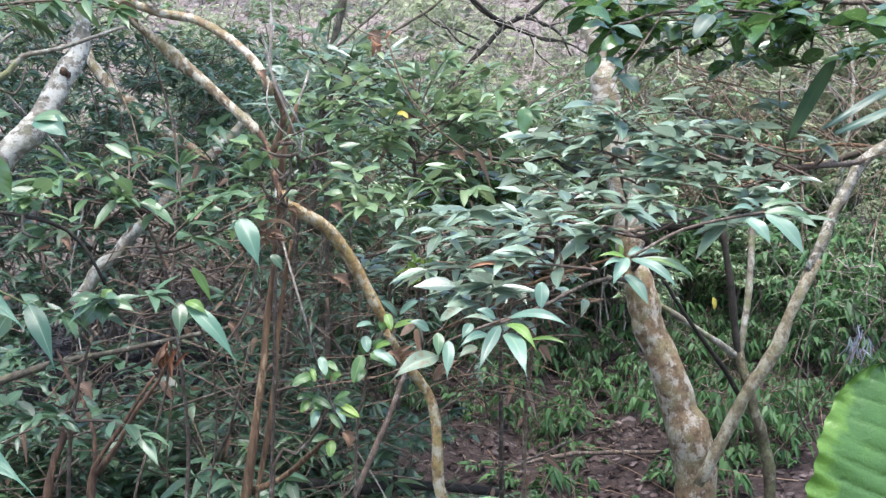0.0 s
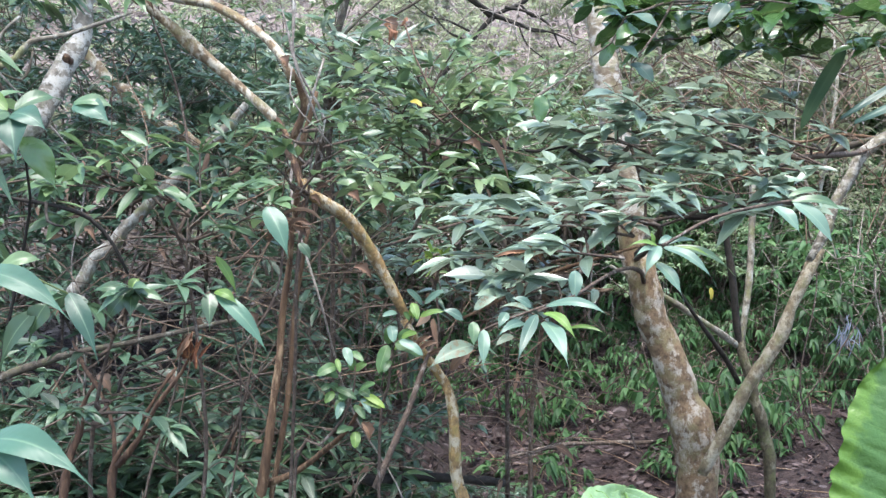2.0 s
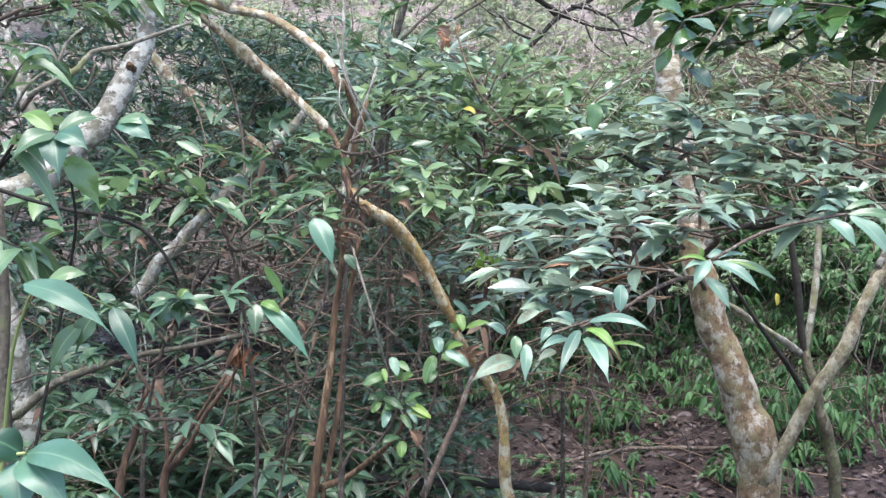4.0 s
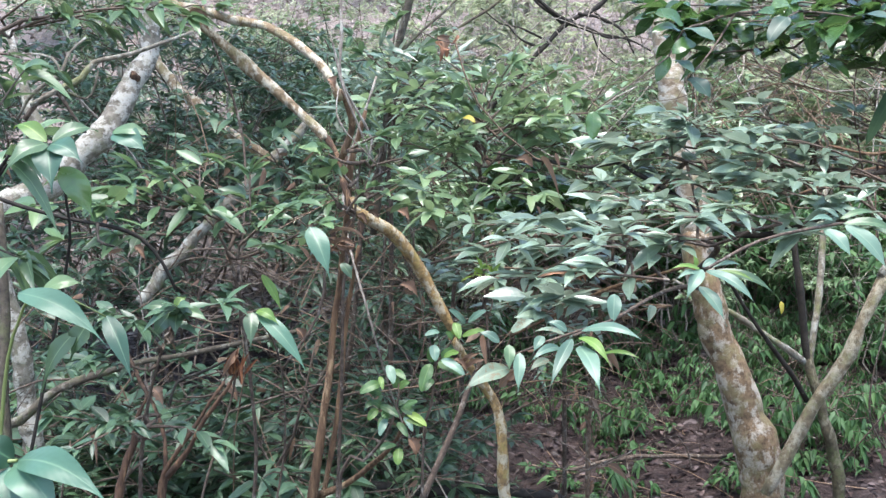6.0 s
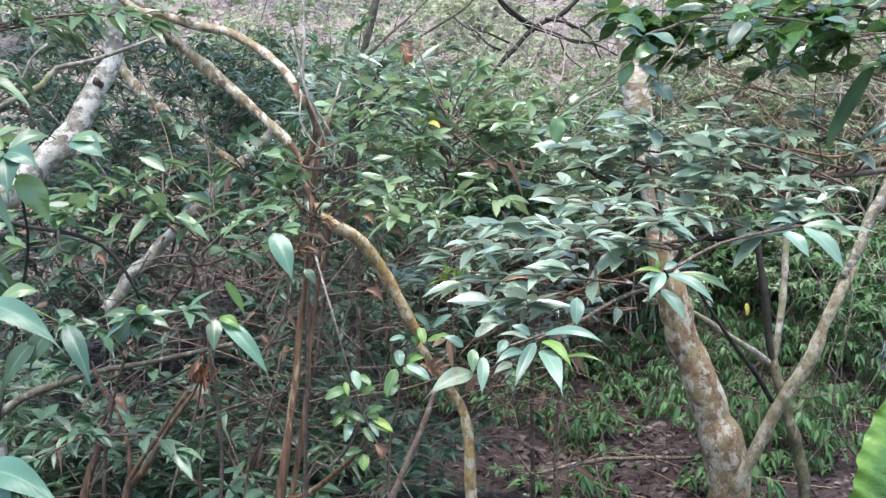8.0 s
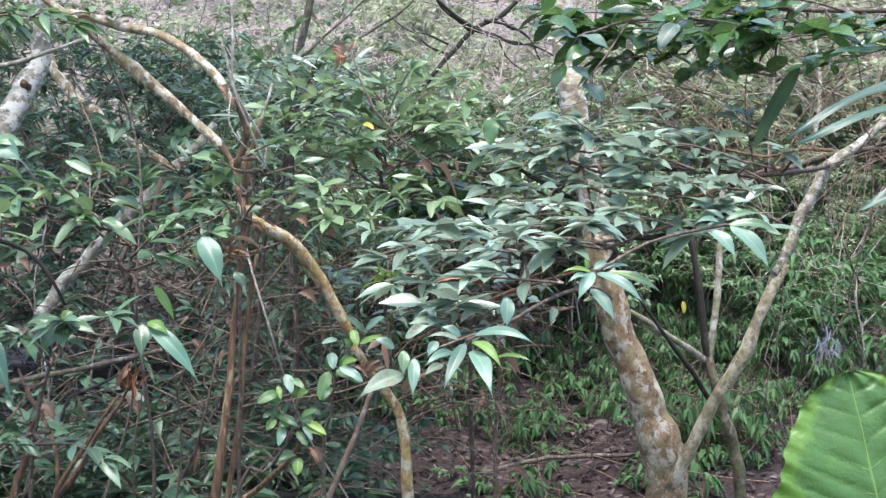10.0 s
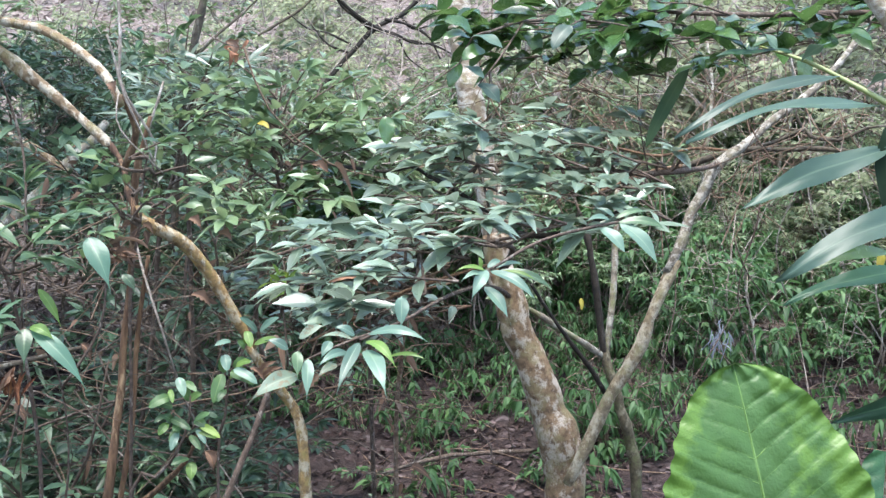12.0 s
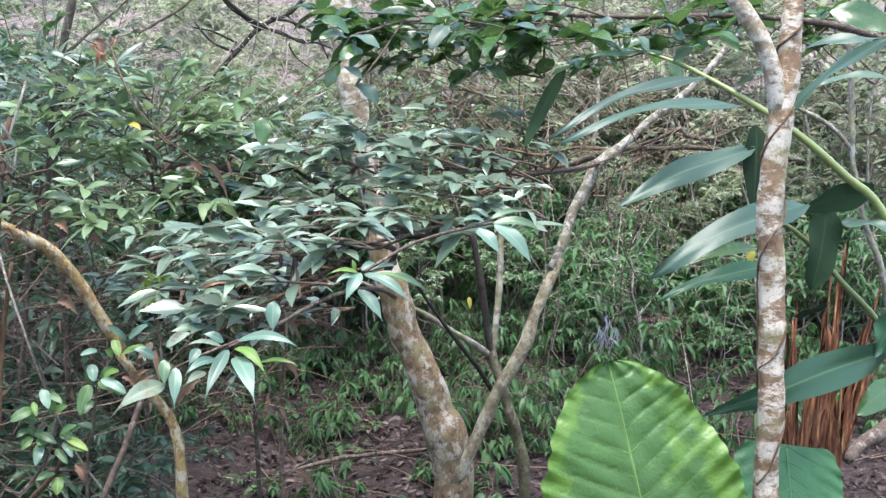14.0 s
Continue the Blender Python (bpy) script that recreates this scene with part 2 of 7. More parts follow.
def ground_material():
    """Dark soil under matted leaves: flat leaf-sized flakes of many browns, some pale, over fine crumbs."""
    n = Nodes("forest_floor")
    obj = n.coords()
    color = n.ramp(n.noise(obj, 26.0, 6.0, 0.7), [(0.3, (0.016, 0.011, 0.010)), (0.55, (0.044, 0.030, 0.029)), (0.8, (0.13, 0.10, 0.096))])
    height = n.noise(obj, 30.0, 6.0, 0.75)
    for scale, amount in ((9.0, 0.75), (17.0, 0.65)):
        m = n.add("ShaderNodeMapping")
        m.inputs["Rotation"].default_value = (0.0, 0.0, scale)
        m.inputs["Scale"].default_value = (1.0, 1.9, 1.0)
        n.link(obj, m.inputs["Vector"])
        flakes = n.add("ShaderNodeTexVoronoi")
        flakes.inputs["Scale"].default_value = scale
        n.link(m.outputs["Vector"], flakes.inputs["Vector"])
        sep = n.add("ShaderNodeSeparateColor")
        n.link(flakes.outputs["Color"], sep.inputs[0])
        tone = n.ramp(sep.outputs[0], [(0.0, (0.016, 0.010, 0.010)), (0.55, (0.036, 0.023, 0.023)), (0.85, (0.075, 0.050, 0.048)), (1.0, (0.20, 0.165, 0.17))])
        inside = n.ramp(flakes.outputs["Distance"], [(0.42, (1, 1, 1)), (0.5, (0, 0, 0))])
        color = n.mix(n.math("MULTIPLY", inside, amount), color, tone)
        height = n.math("ADD", height, n.math("MULTIPLY", n.math("MULTIPLY", inside, sep.outputs[1]), 0.6))
    color = n.mix(n.ramp(n.noise(obj, 0.8, 5.0), [(0.35, (0, 0, 0)), (0.65, (0.5, 0.5, 0.5))]), color, (0.035, 0.025, 0.022))
    # Up the slope: dry-leaf tone, also paled in place of brighter, hazier light.
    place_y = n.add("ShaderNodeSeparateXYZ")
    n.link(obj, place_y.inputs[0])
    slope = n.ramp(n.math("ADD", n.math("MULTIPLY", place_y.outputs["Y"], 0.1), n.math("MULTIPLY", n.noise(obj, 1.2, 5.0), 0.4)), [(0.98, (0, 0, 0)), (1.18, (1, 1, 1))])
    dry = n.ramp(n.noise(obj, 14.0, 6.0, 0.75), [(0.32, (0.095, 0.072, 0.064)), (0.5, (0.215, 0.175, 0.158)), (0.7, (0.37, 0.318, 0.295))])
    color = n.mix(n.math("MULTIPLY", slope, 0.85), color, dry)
    return n.done(n.surface(color, 0.85, n.bump(height, 0.9, 0.03), 0.25))


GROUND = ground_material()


# ---------------------------------------------------------------- mesh building
def ground_height(x, y):
    """A level floor that climbs behind into a hillside."""
    y = np.asarray(y, float)
    x = np.asarray(x, float)
    z = 0.22 * np.clip(y - 5.5, 0, 3.5) + 0.38 * np.clip(y - 9.0, 0, 24.0) + 0.05 * np.clip(y - 33, 0, 60) + 0.5 * np.clip(1 - (y - 0.8) / 1.8, 0, 1)
    z = z + 0.05 * np.sin(1.7 * x + 0.6 * y) + 0.04 * np.sin(0.9 * y - 2.3 * x + 1.0) + 0.025 * np.sin(4.1 * x) * np.sin(3.7 * y)
    return z


def on_ground(x, y, sink=0.03):
    return Vector((x, y, float(ground_height(x, y)) - sink))


def mesh_object(name, verts, faces, material, uvs=None, smooth=True):
    me = bpy.data.meshes.new(name)
    me.from_pydata([tuple(v) for v in verts], [], [tuple(f) for f in faces])
    me.materials.append(material)
    if uvs is not None:
        layer = me.uv_layers.new(name="UVMap")
        idx = np.empty(len(me.loops), dtype=np.int32)
        me.loops.foreach_get("vertex_index", idx)
        layer.data.foreach_set("uv", np.asarray(uvs, dtype=np.float32)[idx].ravel())
    if smooth:
        me.polygons.foreach_set("use_smooth", [True] * len(me.polygons))
    me.update()
    return new(name, me)


def thing(name, base, label, category, group="", kind=""):
    ob = new(name)
    ob.location = base
    ob.empty_display_size = 0.1
    return tagged(ob, label, category, group, kind)


def under(ob, parent, label=""):
    """Makes ob, built in world places, a part of parent."""
    ob.parent = parent
    root = parent
    shift = Vector(root.location)
    while root.parent:
        root = root.parent
        shift = Vector(root.location)
    ob.matrix_parent_inverse = Matrix.Translation(-shift) if parent is root else Matrix()
    if label:
        ob["label"] = label
    return ob


def spline(points, step):
    """A Catmull-Rom line through points of any width, resampled about every step metres."""
    p = np.asarray(points, float)
    p = np.vstack([2 * p[0] - p[1], p, 2 * p[-1] - p[-2]])
    out = []
    for i in range(1, len(p) - 2):
        a, b, c, d = p[i - 1], p[i], p[i + 1], p[i + 2]
        count = max(2, int(np.linalg.norm((c - b)[:3]) / step))
        for k in range(count):
            u = k / count
            out.append(0.5 * (2 * b + (c - a) * u + (2 * a - 5 * b + 4 * c - d) * u * u + (3 * b - a - 3 * c + d) * u ** 3))
    out.append(p[-2])
    return np.array(out)


class Tubes:
    """Round stems gathered into one mesh."""

    def __init__(self):
        self.v, self.f, self.n = [], [], 0

    def add(self, points, sides=7, step=0.05, knobs=0.06, rng=None, cap=True, wobble=0.0):
        rng = rng or np.random.default_rng(len(self.v))
        line = spline(points, step)
        c, r = line[:, :3], np.maximum(line[:, 3], 0.0006)
        if wobble:
            jitter = rng.standard_normal((len(c) // 3 + 3, 3))
            pick = np.arange(len(c)) / 3.0
            low = pick.astype(int)
            part = (pick - low)[:, None]
            c = c + wobble * r[:, None] * (jitter[low] * (1 - part) + jitter[low + 1] * part)
            r = r * (1 + 0.35 * wobble * (jitter[low, 0] * (1 - part[:, 0]) + jitter[low + 1, 0] * part[:, 0]))
        m = len(c)
        tan = np.gradient(c, axis=0)
        tan /= np.linalg.norm(tan, axis=1)[:, None] + 1e-9
        ref = np.array([0.3, 1.0, 0.2]) if abs(tan[0][1]) < 0.8 else np.array([1.0, 0.2, 0.3])
        a = np.cross(tan, ref)
        a /= np.linalg.norm(a, axis=1)[:, None] + 1e-9
        b = np.cross(tan, a)
        ang = np.arange(sides) / sides * 2 * np.pi
        bulge = 1 + knobs * rng.standard_normal((m, 1)) + knobs * 0.6 * rng.standard_normal((m, sides))
        ring = c[:, None] + r[:, None, None] * bulge[..., None] * (np.cos(ang)[None, :, None] * a[:, None] + np.sin(ang)[None, :, None] * b[:, None])
        self.v.append(ring.reshape(-1, 3))
        k = self.n
        for i in range(m - 1):
            for j in range(sides):
                j2 = (j + 1) % sides
                self.f.append((k + i * sides + j, k + i * sides + j2, k + (i + 1) * sides + j2, k + (i + 1) * sides + j))
        if cap:
            self.f.append(tuple(k + j for j in range(sides))[::-1])
            self.f.append(tuple(k + (m - 1) * sides + j for j in range(sides)))
        self.n += m * sides
        return line

    def part(self, name, material, parent, label=""):
        ob = under(mesh_object(name, np.vstack(self.v), self.f, material), parent, label)
        return tagged(ob, kind="stuff") if name == "twig_work" else ob


HALF = {"lance": (0.34, 0.88, 1.0, 0.66, 0.20), "ovate": (0.58, 1.0, 0.94, 0.58, 0.18), "oval": (0.36, 0.86, 1.0, 0.84, 0.34), "long": (0.40, 0.85, 1.0, 0.85, 0.40)}
STATION = (0.07, 0.26, 0.48, 0.72, 0.91)
HALF_PLAIN = {"lance": (0.95, 0.74), "ovate": (1.0, 0.66), "oval": (0.92, 0.90), "long": (0.95, 0.85)}
STATION_PLAIN = (0.30, 0.68)
PER_LEAF = 2 + 3 * len(STATION)
LEAF_FACES = 4 + 2 * (len(STATION) - 1)


class Leaves:
    """Folded, drooping leaves gathered into one mesh."""

    def __init__(self, plain=False):
        self.rows, self.plain = [], plain

    def add(self, at, way, up, length, width, droop):
        self.rows.append((*at, *way, *up, length, width, droop))

    def arrays(self, shape="lance"):
        d = np.array(self.rows, float)
        o, w, u, ln, wd, dr = d[:, 0:3], d[:, 3:6], d[:, 6:9], d[:, 9], d[:, 10], d[:, 11]
        w = w / (np.linalg.norm(w, axis=1)[:, None] + 1e-9)
        side = np.cross(w, u)
        side /= np.linalg.norm(side, axis=1)[:, None] + 1e-9
        nrm = np.cross(side, w)
        n = len(d)
        bend = np.random.default_rng(n).normal(0, 0.06, n)
        rows, uv = [], []

        def point(s, k):
            p = o + w * (ln * s)[:, None] + side * (k * wd * 0.5 + bend * ln * s * s)[:, None] + nrm * (abs(k) * wd * 0.16)[:, None]
            p[:, 2] -= dr * ln * s * s
            rows.append(p)
            uv.append((s, 0.5 + 0.5 * max(-1, min(1, k))))

        stations, halves = (STATION_PLAIN, HALF_PLAIN[shape]) if self.plain else (STATION, HALF[shape])
        per_leaf = 2 + 3 * len(stations)
        point(0.0, 0.0)
        for s, h in zip(stations, halves):
            for k in (-h, 0.0, h):
                point(s, k)
        point(1.0, 0.0)
        verts = np.stack(rows, 1).reshape(-1, 3)
        one = [(0, 2, 1), (0, 3, 2)]
        for i in range(len(stations) - 1):
            a = 1 + 3 * i
            one += [(a, a + 1, a + 4, a + 3), (a + 1, a + 2, a + 5, a + 4)]
        end = per_leaf - 1
        one += [(end - 3, end - 2, end), (end - 2, end - 1, end)]
        faces = [tuple(i + per_leaf * k for i in f) for k in range(n) for f in one]
        # across the leaf the second value runs to its edge at every station
        uv = [(s, 0.5 if j == 0 or j == per_leaf - 1 or (j - 1) % 3 == 1 else (0.0 if (j - 1) % 3 == 0 else 1.0)) for j, (s, _) in enumerate(uv)]
        return verts, faces, np.tile(np.array(uv), (n, 1))

    def part(self, name, material, parent, label="", shape="lance", apart=0):
        v, f, uv = self.arrays(shape)
        cut = min(apart, len(self.rows) - 1)
        for k in range(cut):
            under(mesh_object("leaf", v[PER_LEAF * k:PER_LEAF * (k + 1)], f[:LEAF_FACES], material, uv[:PER_LEAF]), parent)
        v, uv = v[PER_LEAF * cut:], uv[PER_LEAF * cut:]
        f = f[:len(f) - LEAF_FACES * cut]
        return tagged(under(mesh_object(name, v, f, material, uv), parent, label), kind="stuff")


def leafy_twig(leaves, tubes, a, b, rng, leaf=0.1, aspect=0.3, radius=0.004, droop=0.25, sag=0.04, side=0.3, spacing=0.33, whorl=5, bare=0.25, tilt=0.35, levels=1, dip=0.02, toss=0.25):
    """A twig from a to b with side twigs, leaves in turn along it and a whorl at the end."""
    a, b = np.asarray(a, float), np.asarray(b, float)
    length = np.linalg.norm(b - a)
    way = (b - a) / (length + 1e-9)
    mid = (a + b) / 2 + rng.normal(0, 0.04 * length, 3) + np.array([0, 0, sag * length])
    pts = [(*a, radius), (*mid, radius * 0.75), (*b, radius * 0.4)]
    line = tubes.add(pts, 4, max(0.05, length / 6), 0.03, rng, cap=False)[:, :3]
    flat = np.cross(way, (0, 0, 1.0))
    flat /= np.linalg.norm(flat) + 1e-9

    def put(p, along, sign, scale=1.0):
        spread = rng.uniform(0.5, 1.1)
        d = along * math.cos(spread) + flat * sign * math.sin(spread) + np.array([0, 0, rng.normal(dip, toss)])
        up = np.array([rng.normal(0, tilt), rng.normal(-0.15, tilt), 1.0])
        ln = leaf * scale * rng.uniform(0.5, 1.25)
        leaves.add(p, d, up, ln, ln * aspect * rng.uniform(0.8, 1.2), droop * rng.uniform(0.2, 2.0))

    count = max(2, int(length * (1 - bare) / (leaf * spacing)))
    for k in range(count):
        s = bare + (1 - bare) * (k + rng.uniform(0, 0.6)) / count
        p = line[min(len(line) - 1, int(s * (len(line) - 1) + 0.5))] + rng.normal(0, 0.006, 3)
        put(p, way, 1 if k % 2 else -1)
    for k in range(whorl):
        t = rng.uniform(-1.7, 1.7)
        d = way * math.cos(t) + flat * math.sin(t) + np.array([0, 0, rng.normal(0.03 + dip, 1.2 * toss)])
        ln = leaf * rng.uniform(0.55, 1.3)
        leaves.add(line[-1], d, (rng.normal(0, tilt), rng.normal(-0.15, tilt), 1.0), ln, ln * aspect * rng.uniform(0.8, 1.2), droop * rng.uniform(0.3, 2.0))
    if levels and side > 0:
        for k in range(max(1, int(length / 0.11))):
            s = rng.uniform(bare * 0.8, 0.92)
            p = line[int(s * (len(line) - 1))]
            sign = 1 if k % 2 else -1
            t = rng.uniform(0.5, 1.1)
            d = way * math.cos(t) + flat * sign * math.sin(t) + np.array([0, 0, rng.normal(0.08, 0.18)])
            e = p + d / np.linalg.norm(d) * length * side * rng.uniform(0.5, 1.2)
            leafy_twig(leaves, tubes, p, e, rng, leaf, aspect, radius * 0.6, droop, sag, 0, spacing, whorl, 0.2, tilt, 0, dip, toss)


def shrub(name, label, category, seed, height, spread, stems, twigs, leaf, aspect, leaf_mat, stem_mat, group, droop=0.3, lift=0.25, low=0.3, shape="lance", side=0.3, dip=0.02, tilt=0.4, plain=False):
    """A shrub at the origin: leaning stems, twigs all round, a crown of many leaves."""
    rng = np.random.default_rng(seed)
    ob = thing(name, (0, 0, 0), label, category, group)
    leaves = Leaves(plain)
    fine = Tubes()
    for k in range(stems):
        t = rng.uniform(0, 6.28)
        top = np.array([math.cos(t) * spread * 0.5, math.sin(t) * spread * 0.5, height * rng.uniform(0.75, 1.0)])
        wood = Tubes()
        r = 0.004 + 0.003 * height
        foot = np.array([*rng.normal(0, 0.04, 2), -0.05])
        bends = [foot + (top - foot) * q + np.array([*rng.normal(0, 0.055 * height, 2), 0.0]) for q in (0.25, 0.5, 0.75)]
        line = wood.add([(*foot, r), (*bends[0], r * 0.9), (*bends[1], r * 0.7), (*bends[2], r * 0.5), (*top, r * 0.25)], 6, 0.1, 0.05, rng)
        wood.part("stem", stem_mat, ob)
        for j in range(twigs // stems):
            s = rng.uniform(low, 1.0)
            p = line[int(s * (len(line) - 1)), :3]
            u = rng.uniform(0, 6.28)
            reach = spread * rng.uniform(0.35, 0.9) * (1.15 - 0.5 * s)
            e = p + np.array([math.cos(u) * reach, math.sin(u) * reach, reach * rng.normal(lift, 0.3)])
            leafy_twig(leaves, fine, p, e, rng, leaf, aspect, 0.0035, droop, 0.05, side, 0.36, 5, tilt=tilt, dip=dip)
    fine.part("twig_work", stem_mat, ob)
    leaves.part("crown", leaf_mat, ob, shape=shape)
    return ob


def place(proto, spots, rng, size=(0.85, 1.2)):
    """Sets the first shrub at the first spot and copies at the others, each turned and scaled its own way."""
    kept = []
    for i, (x, y, *s) in enumerate(spots):
        k = rng.uniform(*size) * (s[0] if s else 1.0)
        m = Matrix.Translation(on_ground(x, y)) @ Matrix.Rotation(rng.uniform(0, 6.28), 4, "Z") @ Matrix.Rotation(rng.normal(0, 0.06), 4, "X") @ Matrix.Scale(k, 4)
        kept.append((m, i))
    for m, i in kept[1:]:
        copy_thing(proto, m)
    proto.matrix_basis = kept[0][0]


def scatter(rng, count, x0, x1, y0, y1):
    return [(rng.uniform(x0, x1), rng.uniform(y0, y1)) for _ in range(count)]


# ---------------------------------------------------------------- ground
def build_ground():
    xs = np.concatenate([np.linspace(-90, -9, 22), np.linspace(-8, 10, 110), np.linspace(11, 90, 22)])
    ys = np.concatenate([np.linspace(-60, -3, 16), np.linspace(-2.5, 16, 110), np.linspace(17, 120, 40)])
    gx, gy = np.meshgrid(xs, ys)
    gz = ground_height(gx, gy)
    gz = gz + 0.02 * np.random.default_rng(3).standard_normal(gz.shape) * ((np.abs(gx) < 10) & (gy < 16))
    v = np.stack([gx, gy, gz], -1).reshape(-1, 3)
    w = len(xs)
    f = [(j * w + i, j * w + i + 1, (j + 1) * w + i + 1, (j + 1) * w + i) for j in range(len(ys) - 1) for i in range(w - 1)]
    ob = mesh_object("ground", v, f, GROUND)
    tagged(ob, "dark brown forest floor under fallen leaves, rising to a hillside", "ground", kind="structure")
    rng = np.random.default_rng(11)
    for n, x0, x1, y0, y1, size, mat, text in ((9000, -4.0, 5.0, -3.0, 4.3, 0.05, LEAF_LITTER, "fallen brown dead leaves on the bank"), (24000, -3.6, 6.0, 4.2, 9.5, 0.048, LEAF_LITTER, "fallen brown and purplish dead leaves lying on the ground"), (26000, -7, 10, 8.0, 16, 0.085, LEAF_DRY_HAZED, "dry pinkish grey fallen leaves covering the hillside"), (9000, -9, 13, 16, 26, 0.13, LEAF_DRY_HAZED, "dry grey fallen leaves high on the hillside")):
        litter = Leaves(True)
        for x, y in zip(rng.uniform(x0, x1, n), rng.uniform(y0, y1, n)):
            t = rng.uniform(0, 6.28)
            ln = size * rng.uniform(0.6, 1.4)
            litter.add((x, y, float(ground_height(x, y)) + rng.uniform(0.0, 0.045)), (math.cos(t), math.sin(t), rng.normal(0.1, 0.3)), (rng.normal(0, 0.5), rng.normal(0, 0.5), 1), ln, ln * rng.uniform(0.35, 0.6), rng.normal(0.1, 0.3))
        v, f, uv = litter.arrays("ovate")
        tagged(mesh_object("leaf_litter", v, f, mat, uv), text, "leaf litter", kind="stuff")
    sticks = Tubes()
    for k in range(380):
        x, y = rng.uniform(-3.5, 4.5), rng.uniform(3.8, 10)
        t, ln = rng.uniform(0, 6.28), rng.uniform(0.25, 1.1)
        z = float(ground_height(x, y)) + 0.02
        r = rng.uniform(0.0015, 0.005)
        sticks.add([(x, y, z, r), (x + math.cos(t) * ln / 2, y + math.sin(t) * ln / 2, z + rng.uniform(0.0, 0.12), r * 0.8), (x + math.cos(t) * ln, y + math.sin(t) * ln, z + rng.uniform(-0.02, 0.15), r * 0.4)], 4, 0.12, 0.05, rng, False)
    ob = mesh_object("fallen_twigs", np.vstack(sticks.v), sticks.f, TWIG_WARM)
    tagged(ob, "thin grey dead twigs strewn over the forest floor", "twigs", kind="stuff")


build_ground()


# ---------------------------------------------------------------- trees and stems
def rooted(points):
    """The same line, led down to the ground below its first point."""
    x, y, z, r = points[0]
    g = float(ground_height(x, y))
    if z < g + 0.05:
        return list(points)
    dx, dy = (points[1][0] - x) * 0.3, (points[1][1] - y) * 0.3
    return [(x - dx, y - dy, g - 0.05, r * 1.25), (x - dx * 0.5, y - dy * 0.5, (z + g) / 2, r * 1.1)] + list(points)


def stem_tree(name, label, *parts):
    """A tree from named limbs; each limb is its own part. parts: (part name, material, points with radius, knobs)."""
    parts = [(n, m, rooted(p) if n in ("trunk", "stem", "lower_stem") and p[0][2] < p[-1][2] and p[0][2] < 1.15 else p, k) for n, m, p, k in parts]
    first = parts[0][2][0]
    ob = thing(name, first[:3], label, "tree")
    for k, (part_name, material, points, knobs) in enumerate(parts):
        t = Tubes()
        big = max(p[3] for p in points)
        t.add(points, 14 if big > 0.03 else 8, 0.03 if big > 0.03 else 0.04, knobs, np.random.default_rng(k + 5), True, 0.10 if big > 0.04 else 0.28)
        t.part(part_name, material, ob)
    return ob


def shade_crown(owner, centre, radius, count, seed):
    """An unseen crown above the view, added for its shade: boughs from its top with leaves all round."""
    rng = np.random.default_rng(seed)
    leaves, fine = Leaves(True), Tubes()
    c = np.asarray(centre, float)
    for k in range(count):
        d = rng.normal(0, 1, 3) * (1, 1, 0.35)
        d /= np.linalg.norm(d)
        a = c + d * radius * rng.uniform(0.05, 0.5)
        leafy_twig(leaves, fine, a, a + d * radius * rng.uniform(0.3, 0.6), rng, 0.15, 0.4, 0.012, 0.3, 0.05, 0.4, 0.6, 4)
        fine.add([(*c, 0.03), (*((c + a) / 2 + rng.normal(0, 0.05, 3)), 0.02), (*a, 0.012)], 5, 0.15, 0.05, rng, False)
    fine.part("twig_work", TWIG, owner)
    leaves.part("crown", LEAF, owner)


# the forked tree
stem_tree("forked_tree", "leaning forked tree with brown bark and pale lichen patches",
    ("trunk", BARK_FORK, [(1.141, 4.408, 0.239, 0.1298), (1.136, 4.438, 0.512, 0.0948), (1.115, 4.464, 0.760, 0.0998), (1.048, 4.504, 0.976, 0.0840), (0.995, 4.529, 1.140, 0.0775), (0.943, 4.551, 1.273, 0.0750), (0.872, 4.594, 1.521, 0.0690), (0.848, 4.631, 1.695, 0.0650)], 0.035),
    ("upper_trunk", BARK_UPPER, [(0.857, 4.620, 1.632, 0.0690), (0.839, 4.641, 1.796, 0.0650), (0.778, 4.693, 2.098, 0.0640), (0.735, 4.750, 2.455, 0.0641), (0.692, 4.809, 2.739, 0.0645), (0.658, 4.901, 3.134, 0.0600)], 0.035),
    ("limb", BARK_LIMB, [(1.102, 4.270, 0.628, 0.0231), (1.165, 4.270, 0.749, 0.0293), (1.214, 4.270, 0.853, 0.0293), (1.280, 4.271, 0.984, 0.0293), (1.384, 4.289, 1.162, 0.0295), (1.471, 4.308, 1.324, 0.0286), (1.545, 4.331, 1.484, 0.0276), (1.605, 4.353, 1.619, 0.0267)], 0.04),
    ("limb_tip", BARK_TIP, [(1.575, 4.343, 1.557, 0.0266), (1.658, 4.375, 1.730, 0.0246), (1.732, 4.396, 1.881, 0.0226), (1.806, 4.416, 2.014, 0.0238), (1.964, 4.433, 2.115, 0.0197), (2.124, 4.484, 2.236, 0.0188), (2.355, 4.553, 2.383, 0.0158), (2.597, 4.631, 2.632, 0.0127), (2.766, 4.676, 2.911, 0.0105)], 0.06),
)

